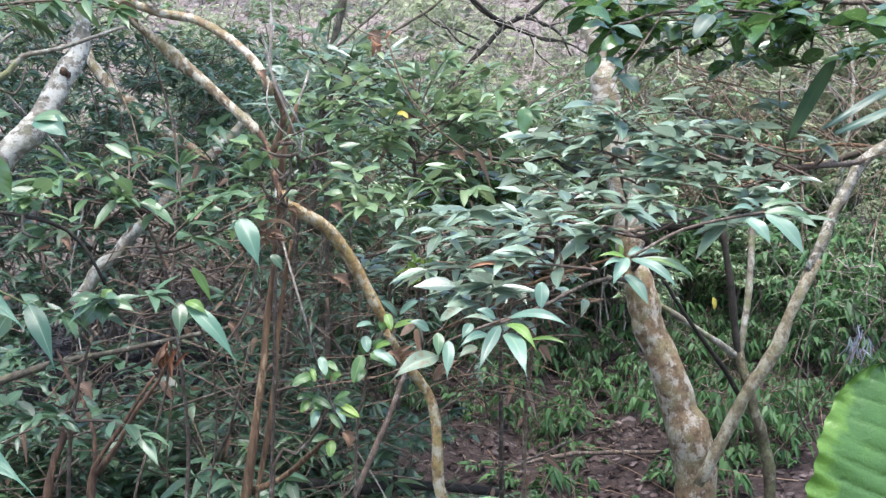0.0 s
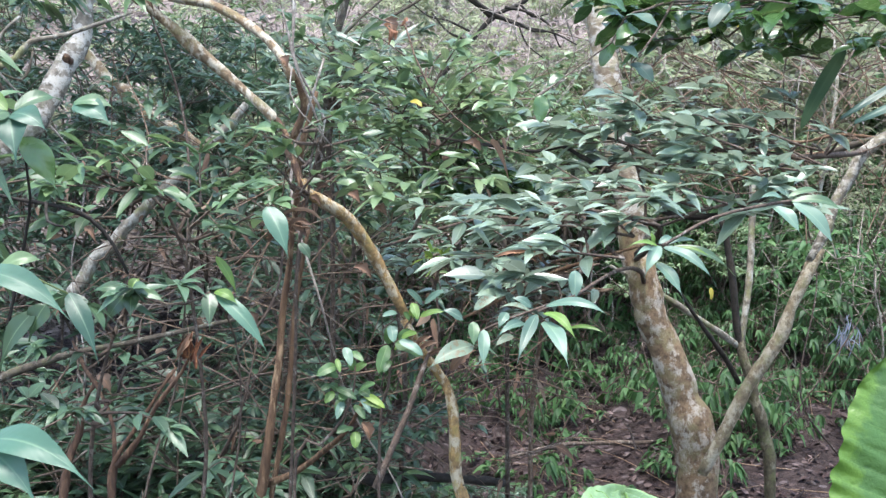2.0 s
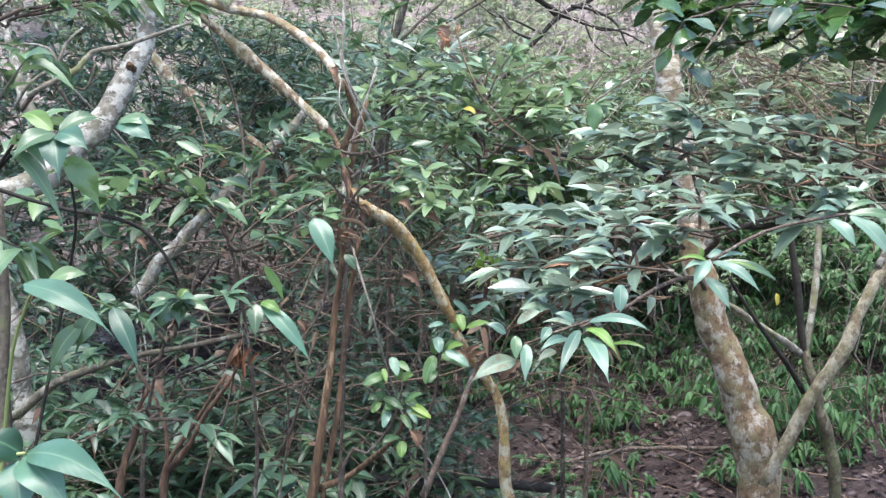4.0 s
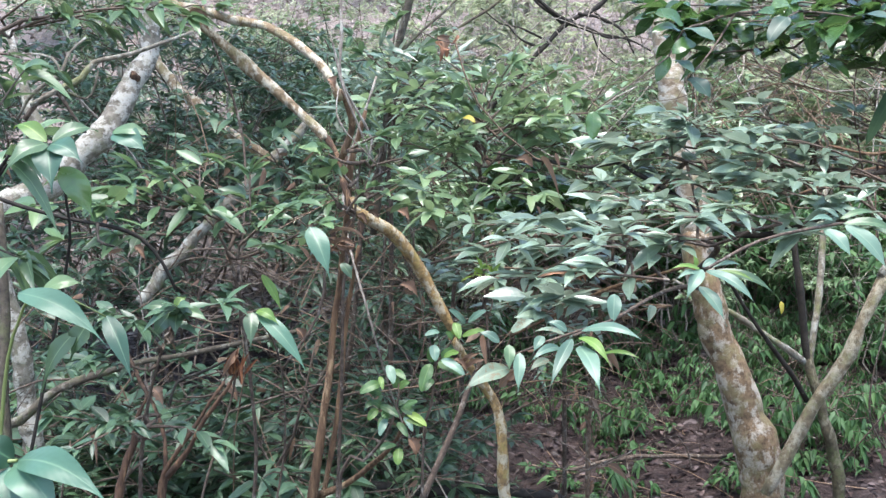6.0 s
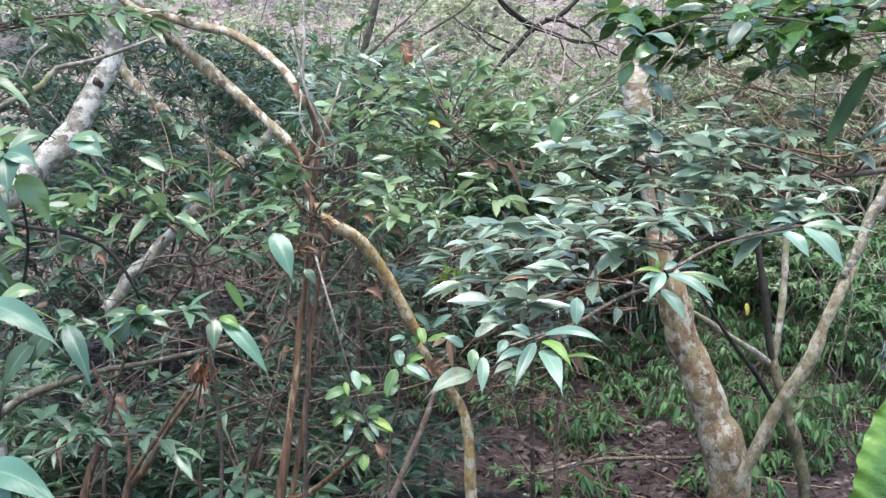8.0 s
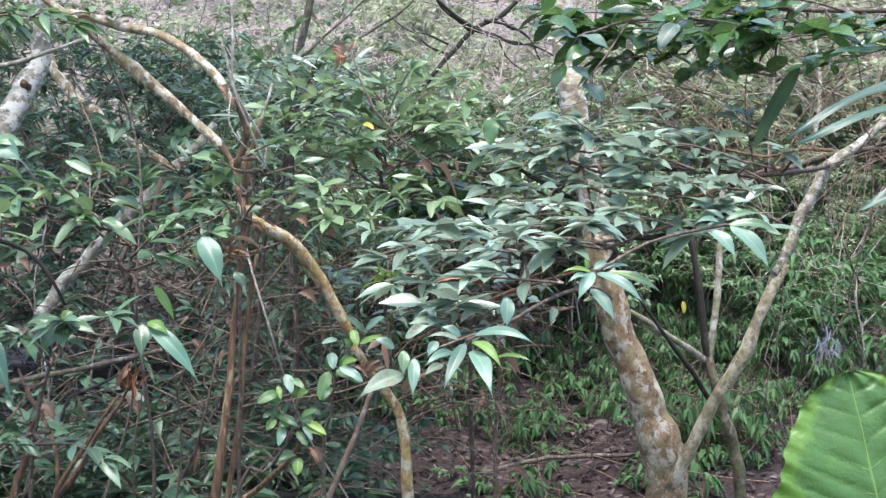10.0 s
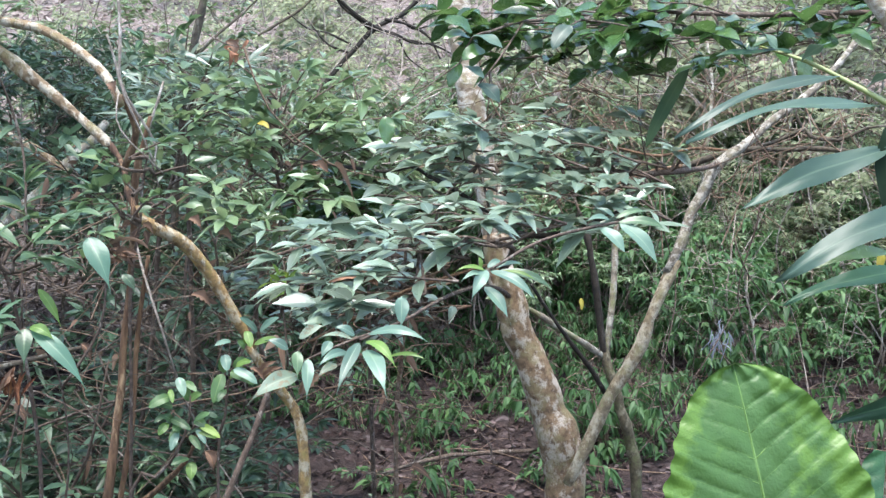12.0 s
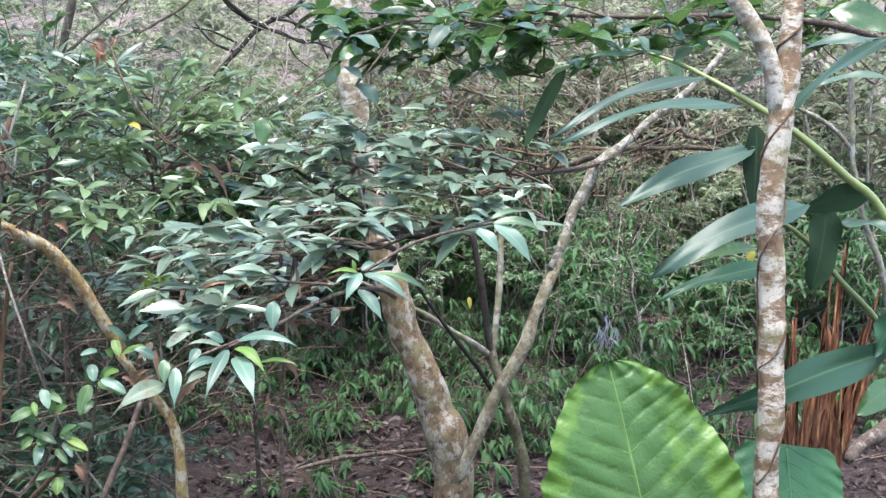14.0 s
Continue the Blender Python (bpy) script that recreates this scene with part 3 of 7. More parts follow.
# thinner dark stems behind it
stem_tree("slender_tree", "slender grey tree with dark branches",
    ("trunk", BARK_OLIVE, [(1.557, 4.534, 0.206, 0.0312), (1.526, 4.565, 0.417, 0.0289), (1.496, 4.576, 0.645, 0.0276), (1.440, 4.595, 0.879, 0.0275), (1.381, 4.620, 1.083, 0.0252), (1.376, 4.640, 1.156, 0.0229), (1.374, 4.654, 1.186, 0.0092)], 0.05),
    ("branch", BARK_DARK, [(1.406, 4.618, 1.021, 0.0136), (1.360, 4.622, 1.144, 0.0164), (1.341, 4.643, 1.299, 0.0164), (1.324, 4.668, 1.486, 0.0164), (1.307, 4.686, 1.617, 0.0155), (1.284, 4.700, 1.694, 0.0174)], 0.08),
    ("branch", BARK_GREY, [(1.380, 4.657, 1.130, 0.0184), (1.412, 4.688, 1.288, 0.0174), (1.449, 4.755, 1.497, 0.0165), (1.465, 4.821, 1.656, 0.0155), (1.500, 4.892, 1.901, 0.0134)], 0.05),
    ("branch", BARK_GREY, [(1.370, 4.637, 1.121, 0.0194), (1.252, 4.610, 1.193, 0.0170), (1.114, 4.598, 1.277, 0.0147), (0.979, 4.586, 1.366, 0.0114), (0.740, 4.551, 1.499, 0.0082)], 0.06),
    ("branch", BARK_DARK, [(1.369, 4.618, 0.947, 0.0134), (1.287, 4.588, 1.068, 0.0115), (1.170, 4.548, 1.217, 0.0105), (1.060, 4.528, 1.371, 0.0088), (0.984, 4.495, 1.483, 0.0071)], 0.06),
)

stem_tree("slender_tree", "slim pale leaning tree behind the clearing",
    ("trunk", BARK_GREY, [(3.897, 5.000, 0.659, 0.0220), (3.742, 5.000, 1.315, 0.0210), (3.622, 5.000, 1.636, 0.0190), (3.529, 5.000, 1.949, 0.0160), (3.488, 5.000, 2.469, 0.0140), (3.436, 5.000, 2.946, 0.0120)], 0.06),
    ("branch", BARK_GREY, [(3.532, 5.000, 2.041, 0.0130), (3.375, 5.000, 2.181, 0.0130), (3.203, 5.000, 2.273, 0.0110), (3.029, 5.050, 2.350, 0.0070)], 0.08),
)
stem_tree("slender_tree", "thin brown trunk rising through green shrubs",
    ("trunk", BARK_SHADE, [(-0.562, 4.300, 1.719, 0.0170), (-0.531, 4.300, 2.029, 0.0170), (-0.486, 4.300, 2.358, 0.0160), (-0.457, 4.300, 2.498, 0.0160), (-0.410, 4.300, 2.704, 0.0150), (-0.379, 4.300, 2.841, 0.0140)], 0.06),
    ("branch", BARK_SHADE, [(-0.462, 4.300, 2.474, 0.0080), (-0.360, 4.350, 2.571, 0.0060), (-0.256, 4.400, 2.670, 0.0050), (-0.161, 4.400, 2.762, 0.0040)], 0.08),
)

# the tree with ochre lichen, its long arching branches
stem_tree("ochre_tree", "thin leaning tree with ochre lichen on bent branches",
    ("lower_stem", BARK_OCHRE, [(0.016, 3.156, 0.856, 0.0209), (-0.015, 3.172, 1.017, 0.0202), (-0.016, 3.188, 1.161, 0.0194), (-0.028, 3.199, 1.268, 0.0202), (-0.064, 3.204, 1.331, 0.0186), (-0.107, 3.178, 1.391, 0.0154), (-0.173, 3.118, 1.521, 0.0165)], 0.09),
    ("upper_stem", BARK_OCHRE, [(-0.164, 3.119, 1.521, 0.0150), (-0.215, 3.096, 1.612, 0.0178), (-0.266, 3.084, 1.710, 0.0193), (-0.319, 3.050, 1.800, 0.0190), (-0.370, 3.015, 1.866, 0.0188), (-0.425, 2.985, 1.903, 0.0174), (-0.456, 2.977, 1.928, 0.0140), (-0.469, 2.984, 1.954, 0.0091)], 0.09),
    ("dead_branch", BARK_BROKEN, [(-0.461, 2.975, 1.918, 0.0150), (-0.491, 3.002, 1.996, 0.0130), (-0.511, 3.050, 2.070, 0.0125), (-0.575, 3.118, 2.150, 0.0120)], 0.2),
    ("branch", BARK_ORANGE, [(-0.557, 3.105, 2.132, 0.0150), (-0.569, 3.115, 2.145, 0.0165), (-0.646, 3.158, 2.206, 0.0179), (-0.729, 3.181, 2.276, 0.0181), (-0.808, 3.184, 2.337, 0.0196), (-0.873, 3.167, 2.401, 0.0165), (-0.955, 3.151, 2.475, 0.0149), (-1.053, 3.133, 2.547, 0.0133), (-1.156, 3.138, 2.641, 0.0119)], 0.09),
    ("branch", BARK_ORANGE, [(-0.484, 2.908, 2.240, 0.0137), (-0.508, 2.912, 2.288, 0.0130), (-0.556, 2.957, 2.346, 0.0139), (-0.625, 3.019, 2.400, 0.0142), (-0.732, 3.090, 2.456, 0.0145), (-0.863, 3.137, 2.487, 0.0133), (-0.964, 3.155, 2.520, 0.0112), (-1.083, 3.171, 2.540, 0.0090)], 0.08),
    ("dead_branch", BARK_RED, [(-0.497, 3.010, 2.071, 0.0115), (-0.473, 2.998, 2.129, 0.0121), (-0.462, 2.973, 2.178, 0.0127), (-0.474, 2.948, 2.226, 0.0104), (-0.487, 2.911, 2.264, 0.0076)], 0.12),
)
stem_tree("twin_stems", "two upright reddish brown stems close together",
    ("stem", BARK_RED, [(-0.649, 3.092, 0.867, 0.0184), (-0.622, 3.109, 1.009, 0.0177), (-0.591, 3.130, 1.187, 0.0155), (-0.570, 3.170, 1.360, 0.0143), (-0.554, 3.190, 1.538, 0.0128), (-0.527, 3.170, 1.705, 0.0113), (-0.502, 3.109, 1.870, 0.0103), (-0.482, 3.057, 2.028, 0.0106), (-0.452, 3.039, 2.129, 0.0092), (-0.428, 3.029, 2.211, 0.0066)], 0.06),
    ("stem", BARK_RED, [(-0.603, 3.133, 0.852, 0.0116), (-0.579, 3.154, 1.031, 0.0109), (-0.555, 3.173, 1.193, 0.0102), (-0.539, 3.199, 1.334, 0.0095), (-0.529, 3.215, 1.479, 0.0089), (-0.511, 3.210, 1.608, 0.0074), (-0.474, 3.182, 1.793, 0.0060)], 0.06),
    ("side_stem", BARK_RED, [(-0.607, 3.148, 0.995, 0.0145), (-0.508, 3.099, 1.052, 0.0106), (-0.425, 3.012, 1.137, 0.0095), (-0.341, 2.877, 1.243, 0.0065), (-0.292, 2.791, 1.352, 0.0047)], 0.06),
    ("vine", TWIG_PALE, [(-0.414, 2.911, 2.049, 0.0031), (-0.398, 2.921, 2.129, 0.0040), (-0.440, 2.878, 2.216, 0.0043), (-0.475, 2.855, 2.300, 0.0039), (-0.476, 2.869, 2.425, 0.0043), (-0.480, 2.882, 2.549, 0.0039)], 0.1),
    ("vine", TWIG_PALE, [(-0.395, 2.894, 2.066, 0.0026), (-0.430, 2.863, 2.168, 0.0030), (-0.467, 2.851, 2.261, 0.0035), (-0.488, 2.860, 2.347, 0.0035), (-0.504, 2.847, 2.423, 0.0021)], 0.1),
    ("vine", TWIG_PALE, [(-0.370, 2.854, 2.051, 0.0024), (-0.409, 2.816, 2.099, 0.0023), (-0.453, 2.799, 2.145, 0.0023), (-0.481, 2.803, 2.198, 0.0023), (-0.478, 2.831, 2.268, 0.0023)], 0.05),
)

# pale leaning tree on the left with its crossing limbs
pale = stem_tree("pale_tree", "thick pale grey leaning tree with a knot hole",
    ("trunk", BARK_WHITE, [(-1.809, 3.740, 0.936, 0.0430), (-1.818, 3.720, 1.120, 0.0400), (-1.822, 3.700, 1.299, 0.0380), (-1.859, 3.680, 1.518, 0.0390), (-1.919, 3.660, 1.710, 0.0440), (-1.990, 3.670, 1.800, 0.0540), (-1.863, 3.690, 1.873, 0.0520), (-1.690, 3.720, 1.958, 0.0500), (-1.570, 3.750, 2.083, 0.0490), (-1.485, 3.820, 2.199, 0.0470), (-1.431, 3.900, 2.351, 0.0440), (-1.388, 3.950, 2.450, 0.0390), (-1.382, 4.000, 2.628, 0.0340), (-1.360, 4.010, 2.791, 0.0324)], 0.06),
    ("knot", BARK_BROKEN, [(-1.424, 3.880, 2.362, 0.0190), (-1.419, 3.858, 2.358, 0.0165), (-1.418, 3.850, 2.356, 0.0090)], 0.2),
    ("limb", BARK_WHITE, [(-1.776, 3.855, 2.135, 0.0281), (-1.809, 3.862, 2.211, 0.0260), (-1.858, 3.891, 2.319, 0.0217), (-1.890, 3.918, 2.396, 0.0175), (-1.957, 3.991, 2.543, 0.0133)], 0.06),
    # bole and bough out of view, added to carry the shading crowns
    ("bole", BARK_WHITE, [(-1.348, 3.923, 2.724, 0.0334), (-1.319, 3.997, 3.200, 0.0324), (-1.237, 4.084, 3.952, 0.0303), (-1.178, 4.181, 4.813, 0.0260)], 0.05),
    ("bough", BARK_WHITE, [(-1.248, 4.074, 3.866, 0.0216), (-1.519, 4.992, 4.106, 0.0293), (-1.881, 6.210, 4.366, 0.0333)], 0.05),
)
# unseen crown, added to darken the left side
shade_crown(pale, (-1.199, 4.168, 4.705), 1.6, 16, 61)
stem_tree("crossing_tree", "grey brown leaning tree with a crossing limb",
    ("trunk", BARK_GREY, [(-1.743, 4.777, 1.338, 0.0314), (-1.624, 4.854, 1.521, 0.0318), (-1.470, 4.910, 1.682, 0.0301), (-1.297, 4.960, 1.873, 0.0302), (-1.150, 5.004, 2.010, 0.0322), (-1.017, 5.056, 2.149, 0.0270), (-0.955, 5.080, 2.230, 0.0200)], 0.06),
    ("limb", BARK_ORANGE, [(-1.140, 4.983, 2.005, 0.0333), (-1.215, 4.984, 2.052, 0.0277), (-1.345, 5.007, 2.135, 0.0264), (-1.493, 5.040, 2.238, 0.0280), (-1.622, 5.096, 2.345, 0.0283), (-1.723, 5.154, 2.467, 0.0286), (-1.792, 5.211, 2.564, 0.0260), (-1.822, 5.227, 2.722, 0.0202)], 0.06),
)

# wider unseen crown, added to shade the hollow on the left
shade_crown(pale, (-2.8, 6.6, 4.6), 2.1, 70, 62)

# stems at the left margin and the broken brown stems low down
stem_tree("margin_stem", "thin dark stem with grey bark beside leaves",
    ("stem", BARK_SHADE, [(-1.268, 2.461, 1.112, 0.0202), (-1.281, 2.477, 1.269, 0.0187), (-1.288, 2.494, 1.427, 0.0173), (-1.291, 2.510, 1.570, 0.0159), (-1.289, 2.526, 1.714, 0.0159), (-1.296, 2.541, 1.857, 0.0130), (-1.311, 2.553, 1.972, 0.0108)], 0.06),
    ("branch", BARK_DARK, [(-1.296, 2.456, 1.999, 0.0046), (-1.198, 2.457, 1.962, 0.0052), (-1.110, 2.479, 1.933, 0.0053), (-1.010, 2.512, 1.912, 0.0048), (-0.949, 2.562, 1.879, 0.0049), (-0.898, 2.577, 1.812, 0.0043), (-0.871, 2.601, 1.735, 0.0038)], 0.08),
    ("branch", BARK_DARK, [(-1.026, 2.482, 1.922, 0.0042), (-1.015, 2.458, 1.882, 0.0042), (-0.976, 2.458, 1.868, 0.0028)], 0.08),
)
stem_tree("broken_stems", "cluster of reddish brown broken stems",
    ("stem", BARK_BROKEN, [(-0.952, 2.670, 1.033, 0.0148), (-0.949, 2.688, 1.187, 0.0130), (-0.930, 2.695, 1.249, 0.0087), (-0.877, 2.707, 1.326, 0.0070), (-0.823, 2.719, 1.411, 0.0061), (-0.784, 2.727, 1.465, 0.0052)], 0.14),
    ("stem", BARK_BROKEN, [(-0.939, 2.671, 1.217, 0.0086), (-0.872, 2.663, 1.292, 0.0073), (-0.821, 2.655, 1.382, 0.0059), (-0.755, 2.648, 1.470, 0.0051), (-0.721, 2.638, 1.542, 0.0037)], 0.14),
    ("stem", BARK_BROKEN, [(-0.955, 2.708, 1.196, 0.0079), (-0.963, 2.749, 1.296, 0.0071), (-1.012, 2.806, 1.377, 0.0063), (-1.070, 2.859, 1.429, 0.0060), (-1.121, 2.914, 1.500, 0.0052)], 0.14),
    ("stem", BARK_BROKEN, [(-1.132, 2.805, 0.974, 0.0128), (-1.117, 2.826, 1.153, 0.0119), (-1.085, 2.838, 1.250, 0.0092), (-1.077, 2.848, 1.332, 0.0074), (-1.042, 2.857, 1.397, 0.0055)], 0.14),
    ("stem", BARK_DARK, [(-0.951, 2.760, 1.390, 0.0044), (-0.941, 2.797, 1.446, 0.0040), (-0.868, 2.824, 1.473, 0.0036), (-0.777, 2.854, 1.517, 0.0028)], 0.14),
    ("stem", TWIG, [(-1.136, 2.884, 1.235, 0.0056), (-1.044, 2.842, 1.266, 0.0046), (-0.963, 2.800, 1.305, 0.0040), (-0.893, 2.789, 1.351, 0.0031)], 0.14),
)
stem_tree("grey_boughs", "long bent grey boughs crossing low over the ground",
    ("bough", BARK_SHADE, [(-1.661, 3.055, 1.210, 0.0177), (-1.538, 3.065, 1.245, 0.0169), (-1.458, 3.077, 1.312, 0.0142), (-1.369, 3.107, 1.364, 0.0125), (-1.256, 3.148, 1.402, 0.0117), (-1.111, 3.208, 1.421, 0.0110), (-0.923, 3.272, 1.453, 0.0093), (-0.711, 3.338, 1.490, 0.0066)], 0.06),
    ("bough", TWIG, [(-1.573, 3.268, 2.191, 0.0064), (-1.536, 3.275, 2.236, 0.0082), (-1.473, 3.283, 2.276, 0.0082), (-1.435, 3.298, 2.218, 0.0055), (-1.388, 3.313, 2.145, 0.0037)], 0.06),
    ("bough", BARK_GREY, [(-1.615, 3.316, 2.191, 0.0056), (-1.572, 3.305, 2.255, 0.0074), (-1.509, 3.283, 2.300, 0.0073), (-1.463, 3.310, 2.337, 0.0064), (-1.449, 3.348, 2.404, 0.0056), (-1.414, 3.407, 2.460, 0.0038)], 0.1),
    ("bough", BARK_GREY, [(-1.458, 3.310, 2.335, 0.0055), (-1.496, 3.334, 2.388, 0.0046), (-1.583, 3.351, 2.404, 0.0037), (-1.667, 3.365, 2.387, 0.0028)], 0.1),
    ("bough", BARK_SHADE, [(-1.448, 3.334, 2.278, 0.0046), (-1.404, 3.365, 2.257, 0.0037), (-1.385, 3.390, 2.295, 0.0038), (-1.380, 3.417, 2.353, 0.0028)], 0.1),
    ("bough", BARK_GREY, [(-1.546, 3.274, 2.236, 0.0101), (-1.464, 3.284, 2.282, 0.0101), (-1.399, 3.311, 2.319, 0.0101), (-1.365, 3.350, 2.376, 0.0093), (-1.263, 3.409, 2.408, 0.0075), (-1.086, 3.529, 2.493, 0.0058)], 0.06),
    ("bough", TWIG, [(-0.262, 2.911, 1.054, 0.0115), (-0.215, 2.946, 1.163, 0.0105), (-0.166, 2.990, 1.271, 0.0095), (-0.126, 3.033, 1.365, 0.0094), (-0.084, 3.066, 1.462, 0.0069)], 0.06),
)

def hanging_vines():
    rng = np.random.default_rng(91)
    spots = [(-1.0, 3.3), (-0.35, 3.3), (1.6, 4.4), (2.1, 4.8), (2.5, 5.0), (-1.5, 4.0)]
    for x, y in spots:
        top = rng.uniform(2.3, 3.2)
        g = float(ground_height(x, y))
        ob = thing("thin_vine", (x, y, g), "thin bare vine rising through the leaves", "vine", "thin vines")
        t = Tubes()
        pts = [(x + rng.normal(0, 0.1), y + rng.normal(0, 0.1), g + (top - g) * q, 0.0025 + 0.0025 * rng.uniform()) for q in np.linspace(0, 1, 7)]
        pts[0] = (x, y, g - 0.03, 0.006)
        t.add(pts, 5, 0.06, 0.1, rng)
        t.part("stem", TWIG if rng.uniform() < 0.6 else TWIG_PALE, ob)


hanging_vines()

# the mottled tree with a vine
stem_tree("mottled_tree", "slim tree with mottled white and brown bark",
    ("trunk", BARK_MOTTLED, [(1.730, 2.761, 0.806, 0.0402), (1.749, 2.784, 1.049, 0.0384), (1.751, 2.779, 1.283, 0.0398), (1.753, 2.786, 1.527, 0.0404), (1.748, 2.790, 1.735, 0.0393), (1.737, 2.791, 1.907, 0.0390), (1.750, 2.795, 2.058, 0.0389), (1.772, 2.797, 2.209, 0.0371), (1.793, 2.807, 2.343, 0.0354), (1.814, 2.818, 2.477, 0.0337), (1.839, 2.842, 2.646, 0.0321)], 0.025),
    ("limb", BARK_UPPER, [(1.758, 2.778, 2.201, 0.0285), (1.740, 2.784, 2.309, 0.0284), (1.710, 2.791, 2.399, 0.0266), (1.672, 2.808, 2.474, 0.0258), (1.618, 2.829, 2.557, 0.0233), (1.516, 2.865, 2.674, 0.0216)], 0.03),
)

# far thin trunks on the hillside
def far_trunk(x, y, lean_x, height, radius, seed):
    rng = np.random.default_rng(seed)
    b = on_ground(x, y, 0.2)
    ob = thing("hillside_tree", b, "thin pale trunk standing on the leafy hillside", "tree", "thin trees on the hillside")
    t = Tubes()
    pts = [(b.x, b.y, b.z, radius * 1.2)]
    for k in range(1, 6):
        s = k / 5
        pts.append((b.x + lean_x * s + rng.normal(0, 0.08), b.y + rng.normal(0, 0.08), b.z + height * s, radius * (1.1 - 0.6 * s)))
    line = t.add(pts, 8, 0.25, 0.04, rng)
    t.part("trunk", BARK_GREY if seed % 3 else BARK_WHITE, ob)
    fine, crown = Tubes(), Leaves(True)
    for k in range(9):
        p = line[rng.integers(len(line) // 3, len(line)), :3]
        u = rng.uniform(0, 6.28)
        r = rng.uniform(0.6, 1.4)
        leafy_twig(crown, fine, p, p + np.array([math.cos(u) * r, math.sin(u) * r, r * rng.uniform(0.1, 0.8)]), rng, 0.13, 0.35, 0.009, 0.2, 0.05, 0.35, 0.6, 4)
    fine.part("twig_work", TWIG, ob)
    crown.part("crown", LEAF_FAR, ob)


rng = np.random.default_rng(77)
for k in range(16):
    yy = rng.uniform(8.5, 20)
    far_trunk(rng.uniform(-0.55, 0.75) * yy, yy, rng.normal(0, 0.5), rng.uniform(3.0, 6.0), rng.uniform(0.025, 0.06), k)

far_trunk(2.3, 11.5, 0.1, 6.5, 0.085, 33)
for k in range(16):
    far_trunk(rng.uniform(2.6, 7.5), rng.uniform(8.0, 12.0), rng.normal(0, 0.25), rng.uniform(2.6, 4.0), rng.uniform(0.010, 0.022), 40 + k)

# ---------------------------------------------------------------- filling shrubs
rng = np.random.default_rng(5)
near = shrub("understory_shrub", "leafy understory shrub with narrow grey green leaves", "shrub", 21, 1.7, 0.75, 4, 34, 0.09, 0.30, LEAF, TWIG, "understory shrubs", low=0.5)
place(near, [(-1.8, 4.2, 0.66), (-0.95, 4.3, 0.6), (-2.4, 4.7, 0.8), (-0.5, 4.4, 0.72), (-2.7, 5.6)], rng, (1.0, 1.25))
near2 = shrub("understory_shrub", "spreading understory shrub with narrow green leaves", "shrub", 22, 2.0, 0.9, 4, 36, 0.085, 0.28, LEAF, TWIG, "understory shrubs", low=0.5, plain=True)
place(near2, [(-0.5, 5.2), (-2.0, 5.9, 0.9), (-0.9, 6.1), (-3.0, 6.4), (-2.2, 6.9), (-1.5, 7.2), (-3.4, 7.4), (-2.6, 7.9), (-4.2, 8.2), (-1.0, 7.9), (-1.9, 8.6), (-3.3, 9.0), (-4.8, 9.2), (-0.3, 8.8), (-2.4, 9.8), (-4.0, 10.3)], rng, (1.0, 1.35))
bright = shrub("green_shrub", "tall thin shrub with small bright green leaves", "shrub", 26, 2.25, 0.7, 3, 33, 0.085, 0.34, LEAF_BRIGHT, TWIG, "green shrubs", low=0.62, lift=0.15, plain=True)
place(bright, [(-0.6, 6.8), (0.6, 7.6), (1.3, 7.9), (-0.5, 7.4), (1.9, 8.2), (0.2, 8.0), (-0.9, 7.2), (2.7, 8.3), (0.9, 8.5), (-1.2, 9.6), (-2.3, 10.6), (-1.7, 11.4), (-3.2, 11.4), (-1.0, 10.6), (-4.6, 11.0), (-2.6, 12.2), (-3.9, 12.4), (-0.9, 12.0), (0.1, 7.7, 1.08), (0.55, 7.6, 1.08), (-0.2, 7.9, 1.08), (1.0, 7.9, 1.05), (1.6, 7.3, 0.6), (2.3, 7.6, 0.55), (3.1, 7.9, 0.55), (3.8, 8.4, 0.6), (4.6, 8.8, 0.6), (3.4, 9.2, 0.7), (5.4, 9.4, 0.7), (2.5, 9.0, 0.65)], rng, (0.9, 1.15))
low = shrub("low_shrub", "low shrub with dull green leaves in shade", "shrub", 23, 0.75, 0.55, 4, 30, 0.066, 0.34, LEAF, TWIG, "low shrubs")
place(low, [(-1.9, 3.9), (-1.3, 3.7), (-0.7, 4.2), (-1.5, 4.5), (-2.2, 4.3), (-0.75, 4.9), (-1.0, 5.3), (-1.8, 5.2), (-2.7, 5.0), (-1.05, 4.2), (-1.6, 5.8), (-2.4, 5.9), (-1.2, 6.3), (-0.35, 4.2, 0.8), (0.0, 4.7, 0.6), (0.3, 5.2, 0.5), (-0.6, 4.6), (-0.5, 3.8, 0.8), (-1.1, 3.5, 0.9), (-0.85, 3.7), (-1.6, 3.4), (-1.75, 3.55, 1.3), (-1.35, 3.3, 1.15), (-0.45, 3.6, 0.9), (-1.15, 3.9, 1.4), (-0.6, 3.6, 1.2), (-0.3, 3.75, 1.15), (-1.45, 4.15, 1.4), (-0.15, 4.1, 1.0), (-2.0, 3.7, 1.4), (-2.3, 3.4, 1.3)], rng, (0.9, 1.3))
feather = shrub("feathery_shrub", "low feathery shrub with narrow fresh green leaves", "shrub", 27, 0.85, 0.5, 2, 16, 0.10, 0.20, LEAF_FRESH, TWIG, "feathery shrubs", droop=0.4, low=0.4, dip=-0.1)
